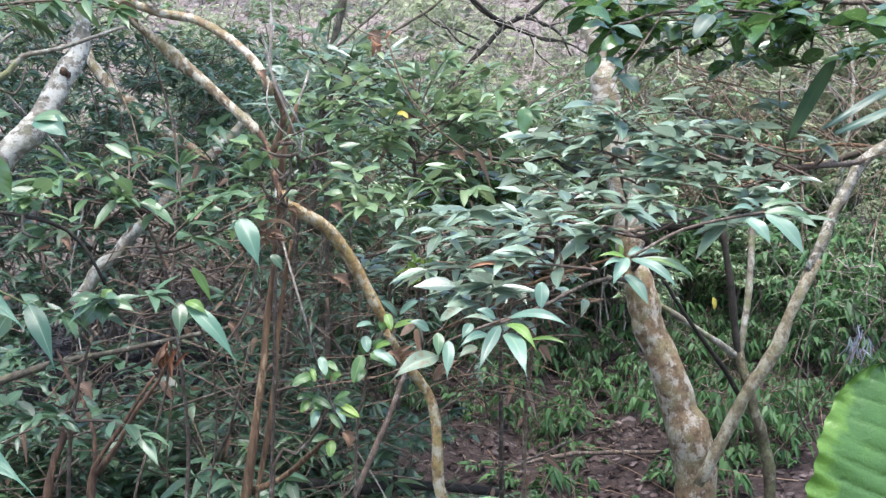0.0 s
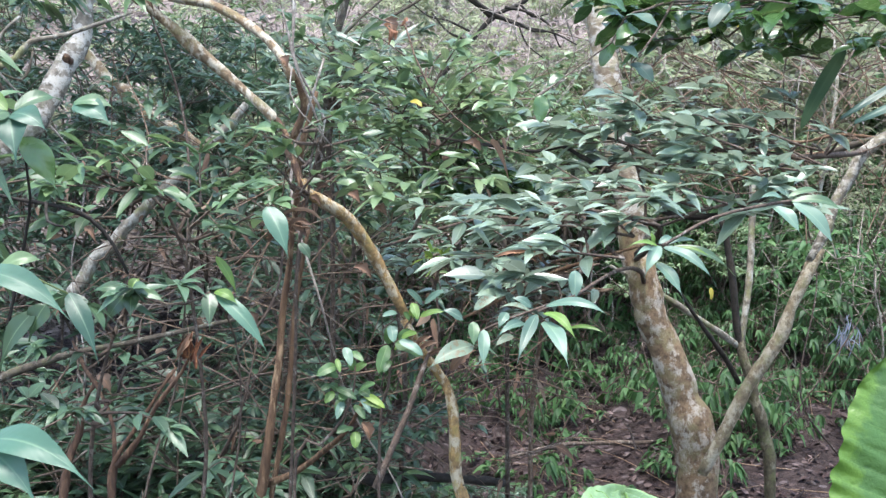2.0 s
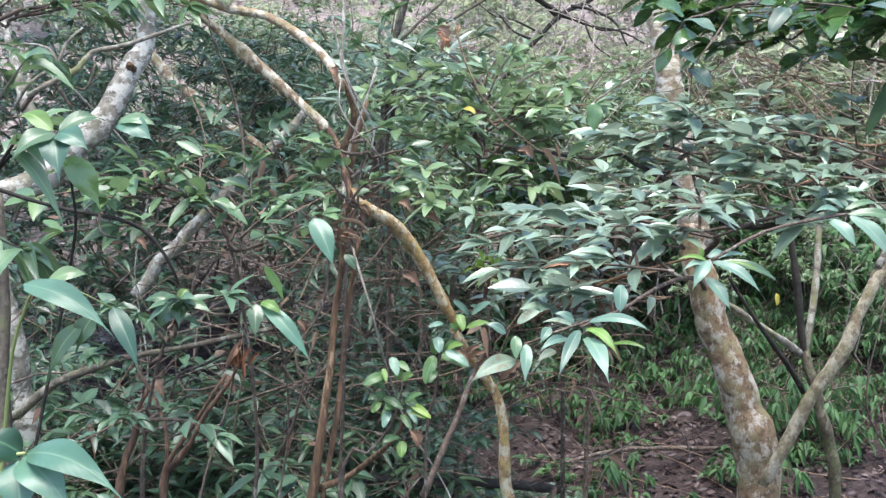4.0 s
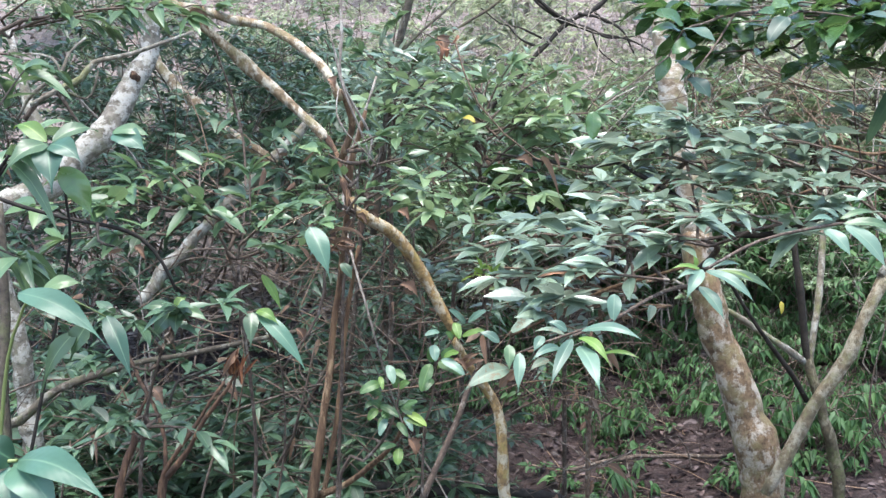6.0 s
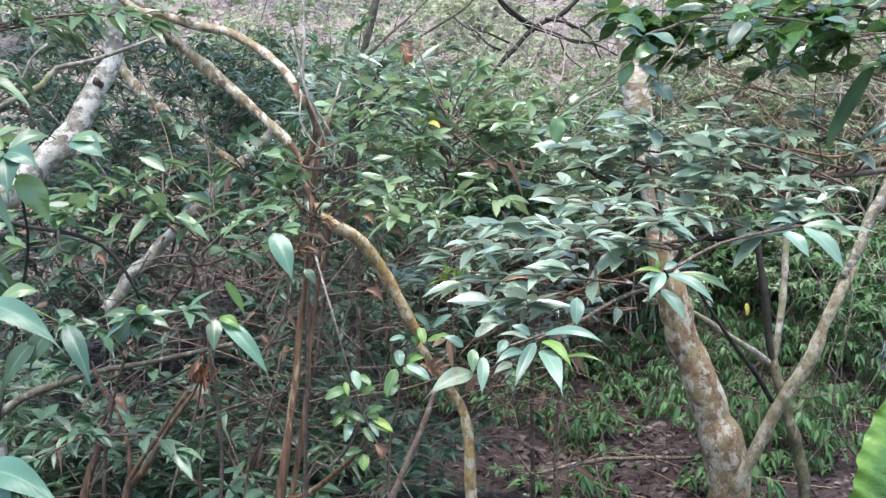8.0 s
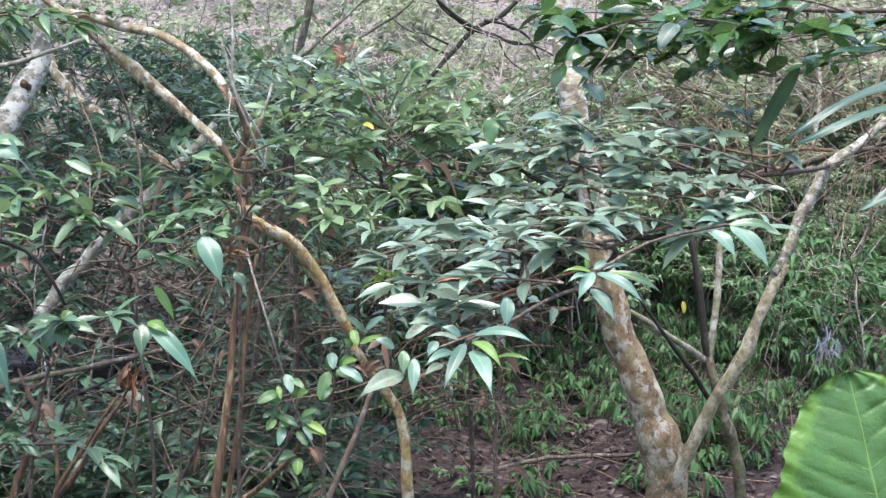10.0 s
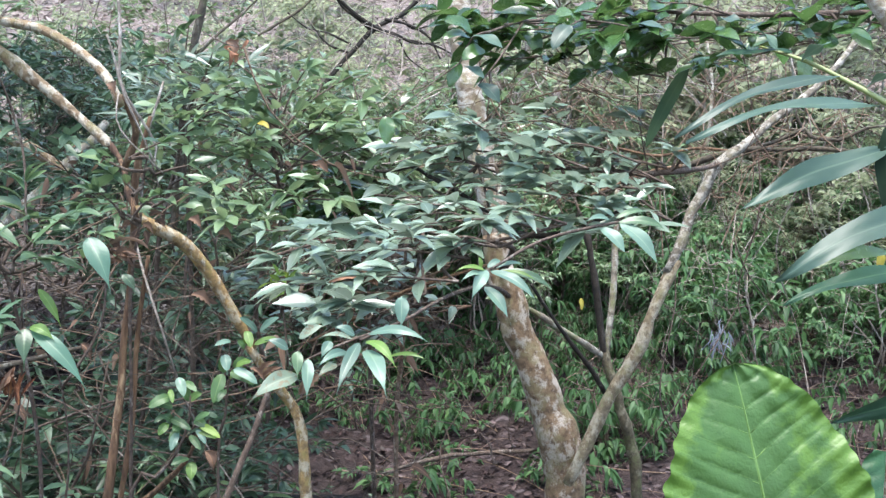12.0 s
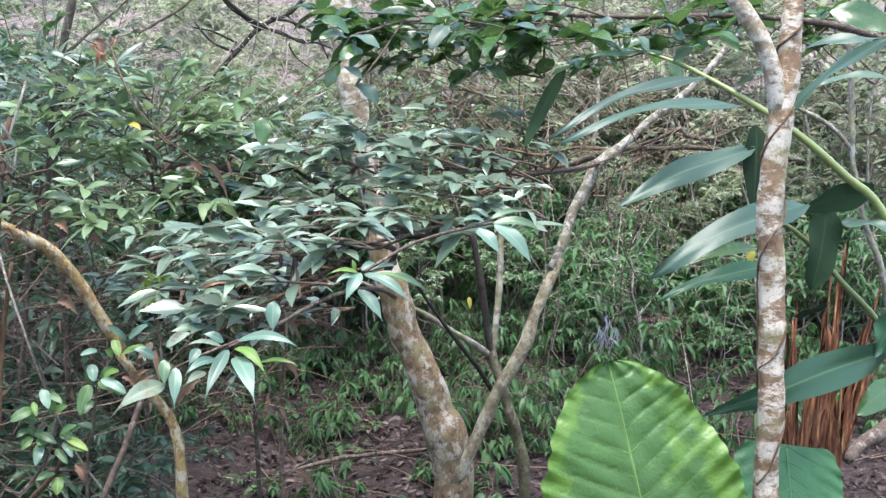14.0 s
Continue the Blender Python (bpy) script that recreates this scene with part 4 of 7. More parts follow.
place(feather, [(-1.65, 3.35), (-1.2, 3.5, 0.9), (-0.8, 3.5, 0.9), (-1.05, 3.25, 0.75), (-1.9, 3.8, 1.2), (-0.5, 3.9, 1.1), (-1.4, 4.0, 1.2), (-0.25, 3.6, 0.85), (-0.75, 4.1, 1.2), (0.05, 3.9, 0.8), (-2.2, 4.1, 1.3)], rng, (0.85, 1.15))
hill_a = shrub("hill_shrub", "tangled shrub with green leaves, paled as haze, on the hillside", "shrub", 24, 2.2, 1.2, 3, 36, 0.12, 0.36, LEAF_FAR, TWIG_PALE, "hillside shrubs", side=0.4, plain=True)
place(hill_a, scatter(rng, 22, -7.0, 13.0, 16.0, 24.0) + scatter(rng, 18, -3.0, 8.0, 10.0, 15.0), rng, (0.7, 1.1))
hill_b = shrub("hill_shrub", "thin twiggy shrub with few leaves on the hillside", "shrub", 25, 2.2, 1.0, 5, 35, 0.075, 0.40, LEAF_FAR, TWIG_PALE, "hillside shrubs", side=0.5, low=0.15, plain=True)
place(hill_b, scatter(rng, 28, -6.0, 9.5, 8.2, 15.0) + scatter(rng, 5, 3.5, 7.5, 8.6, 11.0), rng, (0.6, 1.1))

# small drooping bushes on the floor
bush_a = shrub("ground_bush", "small bush with hanging yellow green leaves", "bush", 31, 0.42, 0.30, 3, 18, 0.058, 0.40, LEAF_BUSH, TWIG, "bushes on the forest floor", droop=0.6, dip=-0.75, tilt=0.7, lift=0.1, side=0.0, shape="ovate", plain=True)
bush_b = shrub("ground_bush", "small bush with hanging mid green leaves", "bush", 32, 0.55, 0.34, 3, 20, 0.062, 0.40, LEAF_BUSH, TWIG, "bushes on the forest floor", droop=0.6, dip=-0.8, tilt=0.7, lift=0.1, side=0.0, shape="ovate", plain=True)
spots = [(x, y) for x, y in scatter(rng, 175, 1.6, 6.2, 6.0, 10.0) if not (3.3 < x < 4.2 and 6.2 < y < 7.3)] + scatter(rng, 20, -1.8, 2.2, 9.0, 10.6)
spots += [(x, y, 0.7) for x, y in scatter(rng, 105, -0.9, 2.4, 6.5, 9.2)]
place(bush_a, spots[::2], rng, (0.6, 1.25))
place(bush_b, spots[1::2], rng, (0.6, 1.25))
tall = shrub("thin_shrub", "thin straggling shrub with few drooping leaves", "shrub", 33, 0.95, 0.45, 3, 18, 0.062, 0.40, LEAF_BUSH, TWIG_PALE, "straggling shrubs", droop=0.6, lift=0.2, side=0.3, shape="ovate", plain=True)
place(tall, scatter(rng, 14, 0.0, 3.0, 8.8, 10.5) + scatter(rng, 110, 1.0, 7.5, 6.8, 12.0), rng, (0.8, 1.5))
sprig = shrub("floor_plant", "small plant with a few hanging green leaves on litter", "plant", 35, 0.30, 0.15, 2, 8, 0.068, 0.42, LEAF_BUSH, TWIG, "small plants on the forest floor", droop=0.6, dip=-0.6, tilt=0.6, lift=0.2, low=0.4, side=0.0, shape="ovate")
place(sprig, scatter(rng, 10, -0.2, 1.6, 5.4, 6.5) + scatter(rng, 48, -0.3, 2.1, 6.5, 8.2), rng, (0.7, 1.3))
seedling = shrub("seedling", "tiny seedling with a few green leaves on litter", "seedling", 34, 0.14, 0.10, 2, 5, 0.055, 0.45, LEAF_BUSH, TWIG, "seedlings", droop=0.4, lift=0.3, side=0.0, shape="ovate", plain=True)
place(seedling, scatter(rng, 80, -0.6, 3.6, 5.6, 8.0), rng, (0.7, 1.5))


# ---------------------------------------------------------------- single blades and saplings
def blade_mesh(a, b, width, face, arch=0.08, fold=0.18, shape="lance", curl=0.0, ragged=0.0, seed=0):
    """One large leaf from its stalk a to its tip b. face: the way its upper side looks."""
    rng = np.random.default_rng(seed)
    a, b, face = np.asarray(a, float), np.asarray(b, float), np.asarray(face, float)
    ln = np.linalg.norm(b - a)
    w = (b - a) / ln
    side = np.cross(w, face)
    side /= np.linalg.norm(side)
    nrm = np.cross(side, w)
    rows, cols = 15, 7
    v, uv = [], []
    ph = rng.uniform(0, 6.28)
    for i in range(rows):
        u = i / (rows - 1)
        if shape == "lance":
            q = min(u / 0.86, 1.0)
            h = max(2.9 * (q + 0.004) ** 0.75 * (1 - q) ** 1.05, 0.5 * (1 - u)) if 0 < u < 0.999 else 0.02 * (1 - u)
        elif shape == "long":
            h = 2.75 * (u + 0.004) ** 0.6 * (1 - u) ** 0.9 if u < 0.999 else 0.0
        else:
            h = 1.85 * (u + 0.006) ** 0.5 * (1 - u) ** 0.62 if u < 0.999 else 0.0
        h = min(h, 1.0) * width / 2
        c = a + w * ln * u + nrm * arch * ln * 4 * u * (1 - u) + side * curl * ln * u * u + np.array([0, 0, (0.06 if shape == "long" else 0.15) * ln * (u - u ** 3) + (0.010 * ln * math.sin(10 * u + 2 * ph) * u if shape == "long" else 0.0) - (0.07 * ln * u ** 5 if shape == "lance" else 0.0)])
        for j in range(cols):
            k = 2 * j / (cols - 1) - 1
            ripple = (0.15 if shape == "long" else 0.06) * width * math.sin(9 * u + ph + k) * abs(k)
            cut = 1 - ragged * rng.uniform(0, 1) if abs(k) == 1 else 1.0
            v.append(c + side * k * h * cut + nrm * (fold * abs(k) * h + ripple))
            uv.append((u, 0.5 + 0.5 * k))
    f = [(i * cols + j, i * cols + j + 1, (i + 1) * cols + j + 1, (i + 1) * cols + j) for i in range(rows - 1) for j in range(cols - 1)]
    return v, f, uv


def blade(parent, points, width, material, face=(0.1, -0.75, 0.65), label="", name="leaf", **more):
    v, f, uv = blade_mesh(points[0], points[1], width, face, **more)
    return under(mesh_object(name, v, f, material, uv), parent, label)


def splinters():
    """Torn orange slivers standing on the broken stem ends."""
    rng = np.random.default_rng(17)
    ob = thing("torn_stem_end", (-0.732, 2.635, 1.519), "torn orange brown splinters of a snapped stem", "splinters")
    for k in range(9):
        p = np.array((-0.732, 2.634, 1.512)) + rng.normal(0, 0.012, 3)
        e = p + np.array([rng.normal(0.02, 0.02), rng.normal(0, 0.015), rng.uniform(0.04, 0.11)])
        v, f, uv = blade_mesh(p, e, rng.uniform(0.010, 0.02), (0.2, -0.9, 0.2), arch=0.03, fold=0.5, ragged=0.4, seed=k)
        under(mesh_object("splinter", v, f, SHREDS, uv), ob)


splinters()


def sapling(name, label, stem, sprays, seed, leaf=0.1, aspect=0.3, leaf_mat=None, stem_mat=None, category="sapling", group="", shape="lance", apart=0, **more):
    """A sapling: its stem, then sprays of leaves from the stem's line to their tips."""
    rng = np.random.default_rng(seed)
    if stem[0][2] < 1.1:
        stem = rooted(stem)
    ob = thing(name, stem[0][:3], label, category, group)
    wood = Tubes()
    line = wood.add(stem, 7, 0.06, 0.06, rng)[:, :3]
    wood.part("stem", stem_mat or TWIG, ob)
    leaves, fine = Leaves(), Tubes()
    for a, b in sprays:
        near_point = line[np.argmin(np.linalg.norm(line - np.array(a), axis=1))]
        fine.add([(*near_point, 0.006), (*((near_point + np.array(a)) / 2 + rng.normal(0, 0.02, 3)), 0.005), (*a, 0.0045)], 5, 0.06, 0.05, rng, False)
        leafy_twig(leaves, fine, a, b, rng, leaf, aspect, 0.0045, **more)
    fine.part("twig_work", stem_mat or TWIG, ob)
    leaves.part("crown", leaf_mat or LEAF, ob, shape=shape, apart=apart)
    return ob


# the spreading sapling whose flat sprays cross the middle
sapling("flat_sapling", "sapling with flat layered sprays of pale narrow leaves", [(1.814, 4.414, 2.019, 0.0129), (1.620, 4.106, 2.013, 0.0119), (1.404, 3.742, 2.016, 0.0108)] + [(1.222, 3.650, 2.010, 0.0098), (1.023, 3.571, 2.032, 0.0087), (0.823, 3.531, 2.040, 0.0077), (0.585, 3.469, 2.053, 0.0047)], [
    [(1.017, 3.498, 2.106), (0.556, 3.381, 2.179)], [(0.950, 3.386, 2.038), (0.371, 3.262, 2.107)], [(1.133, 3.398, 2.056), (0.724, 3.434, 2.125)],
    [(1.134, 3.288, 1.970), (0.565, 3.159, 1.992)], [(1.011, 3.226, 1.921), (0.712, 3.064, 1.972)], [(1.225, 3.395, 1.983), (1.010, 3.597, 2.089)],
    [(0.811, 3.473, 1.978), (0.506, 3.561, 2.012)], [(1.359, 3.613, 2.070), (1.198, 3.720, 2.207)],
    [(1.205, 3.280, 1.865), (0.977, 3.173, 1.921)], [(0.434, 3.465, 2.090), (0.215, 3.561, 2.156)],
] + [
    [(1.246, 3.5, 1.959), (0.909, 3.3, 1.996)], [(1.197, 3.4, 1.845), (0.851, 3.2, 1.883)], [(1.295, 3.6, 2.032), (1.001, 3.5, 2.062)], [(1.037, 3.7, 2.157), (0.681, 3.6, 2.195)],
    [(1.029, 3.6, 2.099), (0.757, 3.5, 2.124)], [(1.04, 3.5, 2.025), (0.718, 3.4, 2.051)], [(0.915, 3.3, 1.852), (0.696, 3.2, 1.872)], [(1.327, 3.7, 2.128), (1.046, 3.6, 2.147)],
    [(0.722, 3.65, 2.151), (0.443, 3.55, 2.175)], [(0.694, 3.6, 2.085), (0.41, 3.5, 2.114)], [(0.657, 3.5, 2.024), (0.38, 3.4, 2.054)], [(0.676, 3.4, 1.948), (0.414, 3.3, 1.985)], [(0.603, 3.3, 1.887), (0.358, 3.2, 1.923)], [(0.479, 3.5, 1.947), (0.261, 3.4, 1.98)], [(0.416, 3.3, 1.877), (0.169, 3.1, 1.874)],
], 41, 0.102, 0.37, LEAF_SILVER, TWIG, droop=0.16, side=0.40, tilt=0.32, spacing=0.66, whorl=5, toss=0.20, apart=300)
sapling("flat_sapling", "sapling with low flat sprays of narrow leaves", [(0.860, 4.587, 1.547, 0.0151), (0.807, 4.044, 1.674, 0.0122), (0.711, 3.545, 1.761, 0.0097), (0.566, 3.140, 1.821, 0.0077), (0.406, 2.985, 1.861, 0.0057), (0.291, 2.982, 1.885, 0.0041)], [
    [(0.688, 2.951, 1.874), (0.337, 2.835, 1.906)], [(0.549, 2.889, 1.831), (0.224, 2.775, 1.872)], [(0.462, 2.831, 1.806), (0.087, 2.764, 1.842)], [(0.414, 2.722, 1.758), (0.153, 2.612, 1.794)],
] + [
    [(0.380, 3.036, 1.881), (-0.002, 3.016, 1.881)], [(0.297, 3.025, 1.815), (-0.068, 3.003, 1.798)], [(0.239, 2.915, 1.762), (-0.034, 2.847, 1.737)], [(0.325, 2.714, 1.728), (0.038, 2.598, 1.729)],
    [(0.565, 3.150, 1.907), (0.256, 3.137, 1.941)], [(0.795, 3.059, 1.881), (0.585, 3.002, 1.931)], [(0.295, 2.709, 1.699), (0.079, 2.546, 1.695)],
    [(0.205, 3.123, 1.838), (-0.121, 3.109, 1.872)],
], 42, 0.098, 0.36, LEAF_SILVER, TWIG, droop=0.18, side=0.40, tilt=0.34, spacing=0.64, whorl=5, toss=0.20, apart=300)
sapling("flat_sapling", "shaded sapling with thin sprays of pale leaves", [(0.338, 4.100, 0.956, 0.0100), (0.348, 4.000, 1.214, 0.0090), (0.357, 3.900, 1.415, 0.0080), (0.323, 3.800, 1.604, 0.0060), (0.251, 3.700, 1.710, 0.0040)], [
    [(0.515, 3.700, 1.677), (0.224, 3.600, 1.708)], [(0.413, 3.600, 1.589), (0.131, 3.500, 1.621)], [(0.623, 3.900, 1.494), (0.356, 3.800, 1.493)], [(0.213, 3.700, 1.488), (-0.024, 3.600, 1.538)],
    [(0.101, 3.500, 1.680), (-0.119, 3.400, 1.714)], [(0.016, 3.600, 1.579), (-0.200, 3.500, 1.632)], [(0.482, 3.800, 1.467), (0.245, 3.700, 1.441)], [(0.567, 3.900, 1.592), (0.323, 3.800, 1.614)],
    [(0.324, 3.800, 1.508), (0.070, 3.700, 1.491)], [(-0.034, 3.700, 1.657), (-0.275, 3.600, 1.688)],
], 56, 0.088, 0.33, LEAF_SILVER, TWIG_WARM, droop=0.22, side=0.36, tilt=0.26, spacing=0.6, whorl=4, toss=0.16, apart=120)
sapling("green_sapling", "upright sapling with fresh green leaves", [(-0.217, 4.156, 0.441, 0.0107), (-0.182, 4.127, 1.083, 0.0105), (-0.215, 4.072, 1.515, 0.0091), (-0.101, 3.913, 1.846, 0.0076), (-0.120, 3.790, 2.106, 0.0062), (-0.100, 3.765, 2.330, 0.0041)], [
    [(-0.099, 3.775, 1.961), (-0.386, 3.526, 2.127)], [(-0.099, 3.782, 2.023), (-0.271, 3.545, 2.243)], [(-0.088, 3.737, 2.065), (-0.078, 3.614, 2.323)], [(-0.078, 3.733, 2.024), (0.142, 3.661, 2.187)],
    [(-0.077, 3.724, 1.943), (0.196, 3.547, 2.031)], [(-0.097, 3.714, 1.861), (-0.337, 3.411, 1.977)], [(-0.087, 3.719, 1.902), (0.096, 3.431, 1.940)], [(-0.099, 3.749, 2.188), (-0.398, 3.648, 2.325)],
    [(-0.079, 3.751, 2.188), (0.171, 3.886, 2.378)], [(-0.100, 3.761, 2.290), (-0.265, 3.767, 2.432)], [(-0.097, 3.709, 1.820), (-0.255, 3.306, 1.891)], [(-0.119, 3.742, 2.126), (-0.477, 3.633, 2.226)],
] + [
    [(-0.102, 3.859, 2.273), (0.071, 4.090, 2.456)], [(-0.099, 3.741, 2.106), (0.081, 3.667, 2.266)], [(-0.037, 3.696, 2.127), (0.201, 3.674, 2.276)], [(-0.120, 3.746, 2.167), (-0.208, 3.658, 2.325)], [(-0.057, 3.736, 2.045), (0.218, 3.609, 2.127)],
    [(-0.090, 3.803, 2.209), (0.002, 3.777, 2.392)], [(-0.079, 3.746, 2.147), (0.310, 3.775, 2.219)], [(-0.098, 3.732, 2.024), (-0.250, 3.533, 2.127)],
], 43, 0.086, 0.36, LEAF_BRIGHT, TWIG, droop=0.25, side=0.4, tilt=0.45, shape="oval", apart=200)
sapling("green_sapling", "leafy sapling with fresh green leaves", [(-0.806, 4.221, 0.401, 0.0110), (-0.652, 4.226, 1.294, 0.0107), (-0.594, 4.182, 1.777, 0.0093), (-0.492, 4.124, 2.125, 0.0080), (-0.460, 4.057, 2.412, 0.0055)], [
    [(-0.460, 4.042, 2.279), (-0.306, 4.072, 2.478)], [(-0.460, 4.052, 2.368), (-0.616, 4.061, 2.522)], 
    [(-0.481, 4.032, 2.191), (-0.212, 3.962, 2.341)], [(-0.546, 3.994, 1.882), (-0.774, 3.684, 1.922)], [(-0.460, 4.057, 2.412), (-0.439, 4.077, 2.588)], [(-0.524, 4.005, 1.971), (-0.253, 3.933, 2.104)],
    ], 44, 0.088, 0.30, LEAF_FRESH, TWIG, droop=0.2, side=0.4, tilt=0.45, shape="oval", apart=120)
sapling("layered_sapling", "sapling with green leaf whorls on thin arching twigs", [(-0.784, 2.965, 0.881, 0.0069), (-0.757, 2.951, 1.203, 0.0059), (-0.768, 2.889, 1.559, 0.0057), (-0.792, 2.815, 1.815, 0.0047), (-0.857, 2.774, 1.928, 0.0039), (-0.950, 2.724, 1.978, 0.0031)], [
    [(-0.748, 2.773, 1.867), (-0.903, 2.683, 2.040)], [(-0.780, 2.774, 1.898), (-1.008, 2.674, 2.010)], [(-0.748, 2.769, 1.836), (-0.583, 2.589, 1.951)], [(-0.935, 2.771, 1.944), (-1.157, 2.667, 2.025)],
    [(-0.732, 2.767, 1.805), (-0.514, 2.689, 1.906)], [(-0.888, 2.722, 1.932), (-1.043, 2.565, 1.958)], [(-0.742, 2.876, 1.889), (-0.743, 2.892, 2.033)], [(-0.887, 2.876, 1.953), (-0.917, 2.988, 2.079)],
    [(-0.967, 2.861, 1.857), (-1.272, 2.843, 1.841)], [(-1.047, 2.867, 1.953), (-1.307, 2.751, 1.944)],
], 45, 0.086, 0.34, LEAF_FRESH, TWIG, droop=0.25, side=0.35, tilt=0.36, shape="oval", apart=200)
sapling("layered_sapling", "low sapling with pale green leaf whorls in shade", [(-0.989, 2.614, 0.992, 0.0061), (-0.980, 2.590, 1.236, 0.0060), (-0.949, 2.561, 1.414, 0.0051), (-0.904, 2.529, 1.556, 0.0043), (-0.853, 2.493, 1.666, 0.0035), (-0.823, 2.450, 1.717, 0.0028)], [
    [(-0.853, 2.492, 1.652), (-0.807, 2.402, 1.728)], [(-0.880, 2.486, 1.610), (-0.975, 2.440, 1.703)], [(-0.867, 2.489, 1.638), (-0.712, 2.457, 1.724)], [(-0.925, 2.526, 1.542), (-1.044, 2.425, 1.593)],
    [(-0.939, 2.513, 1.427), (-1.029, 2.304, 1.403)], [(-0.932, 2.510, 1.399), (-0.738, 2.418, 1.386)], [(-0.939, 2.507, 1.370), (-1.126, 2.405, 1.455)],
], 46, 0.072, 0.36, LEAF, TWIG, droop=0.35, side=0.3, tilt=0.4, whorl=6, apart=150)
sapling("left_sapling", "sapling with broad pale leaves on dark thin twigs", [(-1.227, 2.168, 1.180, 0.0102), (-1.216, 2.161, 1.573, 0.0087), (-1.180, 2.148, 1.888, 0.0073), (-1.107, 2.117, 2.036, 0.0048), (-1.001, 2.082, 2.120, 0.0029)], [
    [(-1.082, 2.069, 2.039), (-0.967, 2.036, 2.143)], [(-1.157, 2.175, 2.131), (-1.107, 2.295, 2.283)], [(-1.180, 2.152, 1.925), (-1.047, 2.104, 1.882)],
], 47, 0.10, 0.36, LEAF_FRESH, BARK_DARK, droop=0.5, side=0.3, tilt=0.5, apart=120)
sapling("top_sapling", "overhanging twigs with small yellow green leaves", [(-1.873, 3.191, 0.720, 0.0189), (-1.843, 3.196, 1.672, 0.0165), (-1.757, 3.160, 2.215, 0.0124), (-1.550, 3.096, 2.452, 0.0069), (-1.323, 3.063, 2.498, 0.0042)], [
    [(-1.516, 3.098, 2.452), (-1.252, 3.014, 2.475)], [(-1.550, 3.100, 2.486), (-1.352, 3.020, 2.575)], [(-1.447, 3.104, 2.469), (-1.156, 3.127, 2.538)], [(-1.584, 3.087, 2.384), (-1.401, 2.992, 2.343)], [(-1.340, 3.062, 2.498), (-0.953, 3.031, 2.484)],
], 48, 0.085, 0.34, LEAF_FRESH, TWIG, droop=0.3, side=0.35, tilt=0.5)
def sprout(label, stem, leaves):
    """A young sprout: one thin stem and its few leaves, each on its own."""
    ob = thing("lime_sprout", stem[0][:3], label, "sprout", "young sprouts")
    t = Tubes()
    t.add(rooted(stem), 6, 0.04, 0.06)
    t.part("stem", TWIG, ob)
    for k, (pts, w, mat) in enumerate(leaves):
        blade(ob, pts, w, mat, (0.1, -0.8, 0.55), shape="ovate", arch=0.05, fold=0.16, seed=k)


sprout("young sprout with small rounded green and lime leaves", [(-0.478, 2.800, 1.190, 0.0055), (-0.411, 2.780, 1.231, 0.0048), (-0.345, 2.760, 1.311, 0.0040), (-0.313, 2.760, 1.400, 0.0030), (-0.310, 2.770, 1.461, 0.0022)], [
    ([(-0.355, 2.750, 1.434), (-0.401, 2.720, 1.450)], 0.032, LEAF_SPROUT),
    ([(-0.355, 2.750, 1.394), (-0.379, 2.730, 1.415)], 0.026, LEAF_SPROUT),
    ([(-0.367, 2.740, 1.392), (-0.389, 2.720, 1.365)], 0.028, LEAF_LIME),
    ([(-0.343, 2.750, 1.374), (-0.359, 2.720, 1.331)], 0.030, LEAF_SPROUT),
    ([(-0.327, 2.750, 1.387), (-0.352, 2.720, 1.375)], 0.034, LEAF_SPROUT),
    ([(-0.293, 2.750, 1.371), (-0.237, 2.710, 1.352)], 0.032, LEAF_LIME),
    ([(-0.299, 2.750, 1.395), (-0.266, 2.730, 1.380)], 0.030, LEAF_SPROUT),
    ([(-0.312, 2.750, 1.352), (-0.281, 2.720, 1.320)], 0.024, LEAF_SPROUT),
    ([(-0.309, 2.750, 1.278), (-0.309, 2.720, 1.240)], 0.034, LEAF_LIME),
    ([(-0.329, 2.760, 1.287), (-0.361, 2.740, 1.277)], 0.026, LEAF_SPROUT),
    ([(-0.313, 2.770, 1.445), (-0.328, 2.760, 1.483)], 0.030, LEAF_SPROUT),
    ([(-0.310, 2.770, 1.445), (-0.277, 2.750, 1.467)], 0.026, LEAF_SPROUT),
    ([(-0.359, 2.740, 1.402), (-0.303, 2.710, 1.378)], 0.026, LEAF_SPROUT),
    ([(-0.335, 2.740, 1.515), (-0.318, 2.710, 1.470)], 0.030, LEAF_FROST),
    ([(-0.320, 2.740, 1.503), (-0.285, 2.710, 1.481)], 0.022, LEAF_SPROUT),
    ([(-0.371, 2.740, 1.412), (-0.398, 2.710, 1.403)], 0.020, LEAF_SPROUT),
    ([(-0.296, 2.740, 1.397), (-0.252, 2.710, 1.422)], 0.020, LEAF_SPROUT),
    ([(-0.286, 2.740, 1.384), (-0.227, 2.710, 1.353)], 0.024, LEAF_LIME),
    ([(-0.292, 2.740, 1.372), (-0.266, 2.710, 1.339)], 0.020, LEAF_FROST),
    ([(-0.343, 2.740, 1.365), (-0.357, 2.710, 1.325)], 0.026, LEAF_FROST),
    ([(-0.315, 2.740, 1.292), (-0.359, 2.710, 1.285)], 0.018, LEAF_SPROUT),
    ([(-0.357, 2.740, 1.464), (-0.411, 2.710, 1.443)], 0.034, LEAF_SPROUT),
    ([(-0.359, 2.740, 1.483), (-0.347, 2.710, 1.453)], 0.018, LEAF_LIME)])
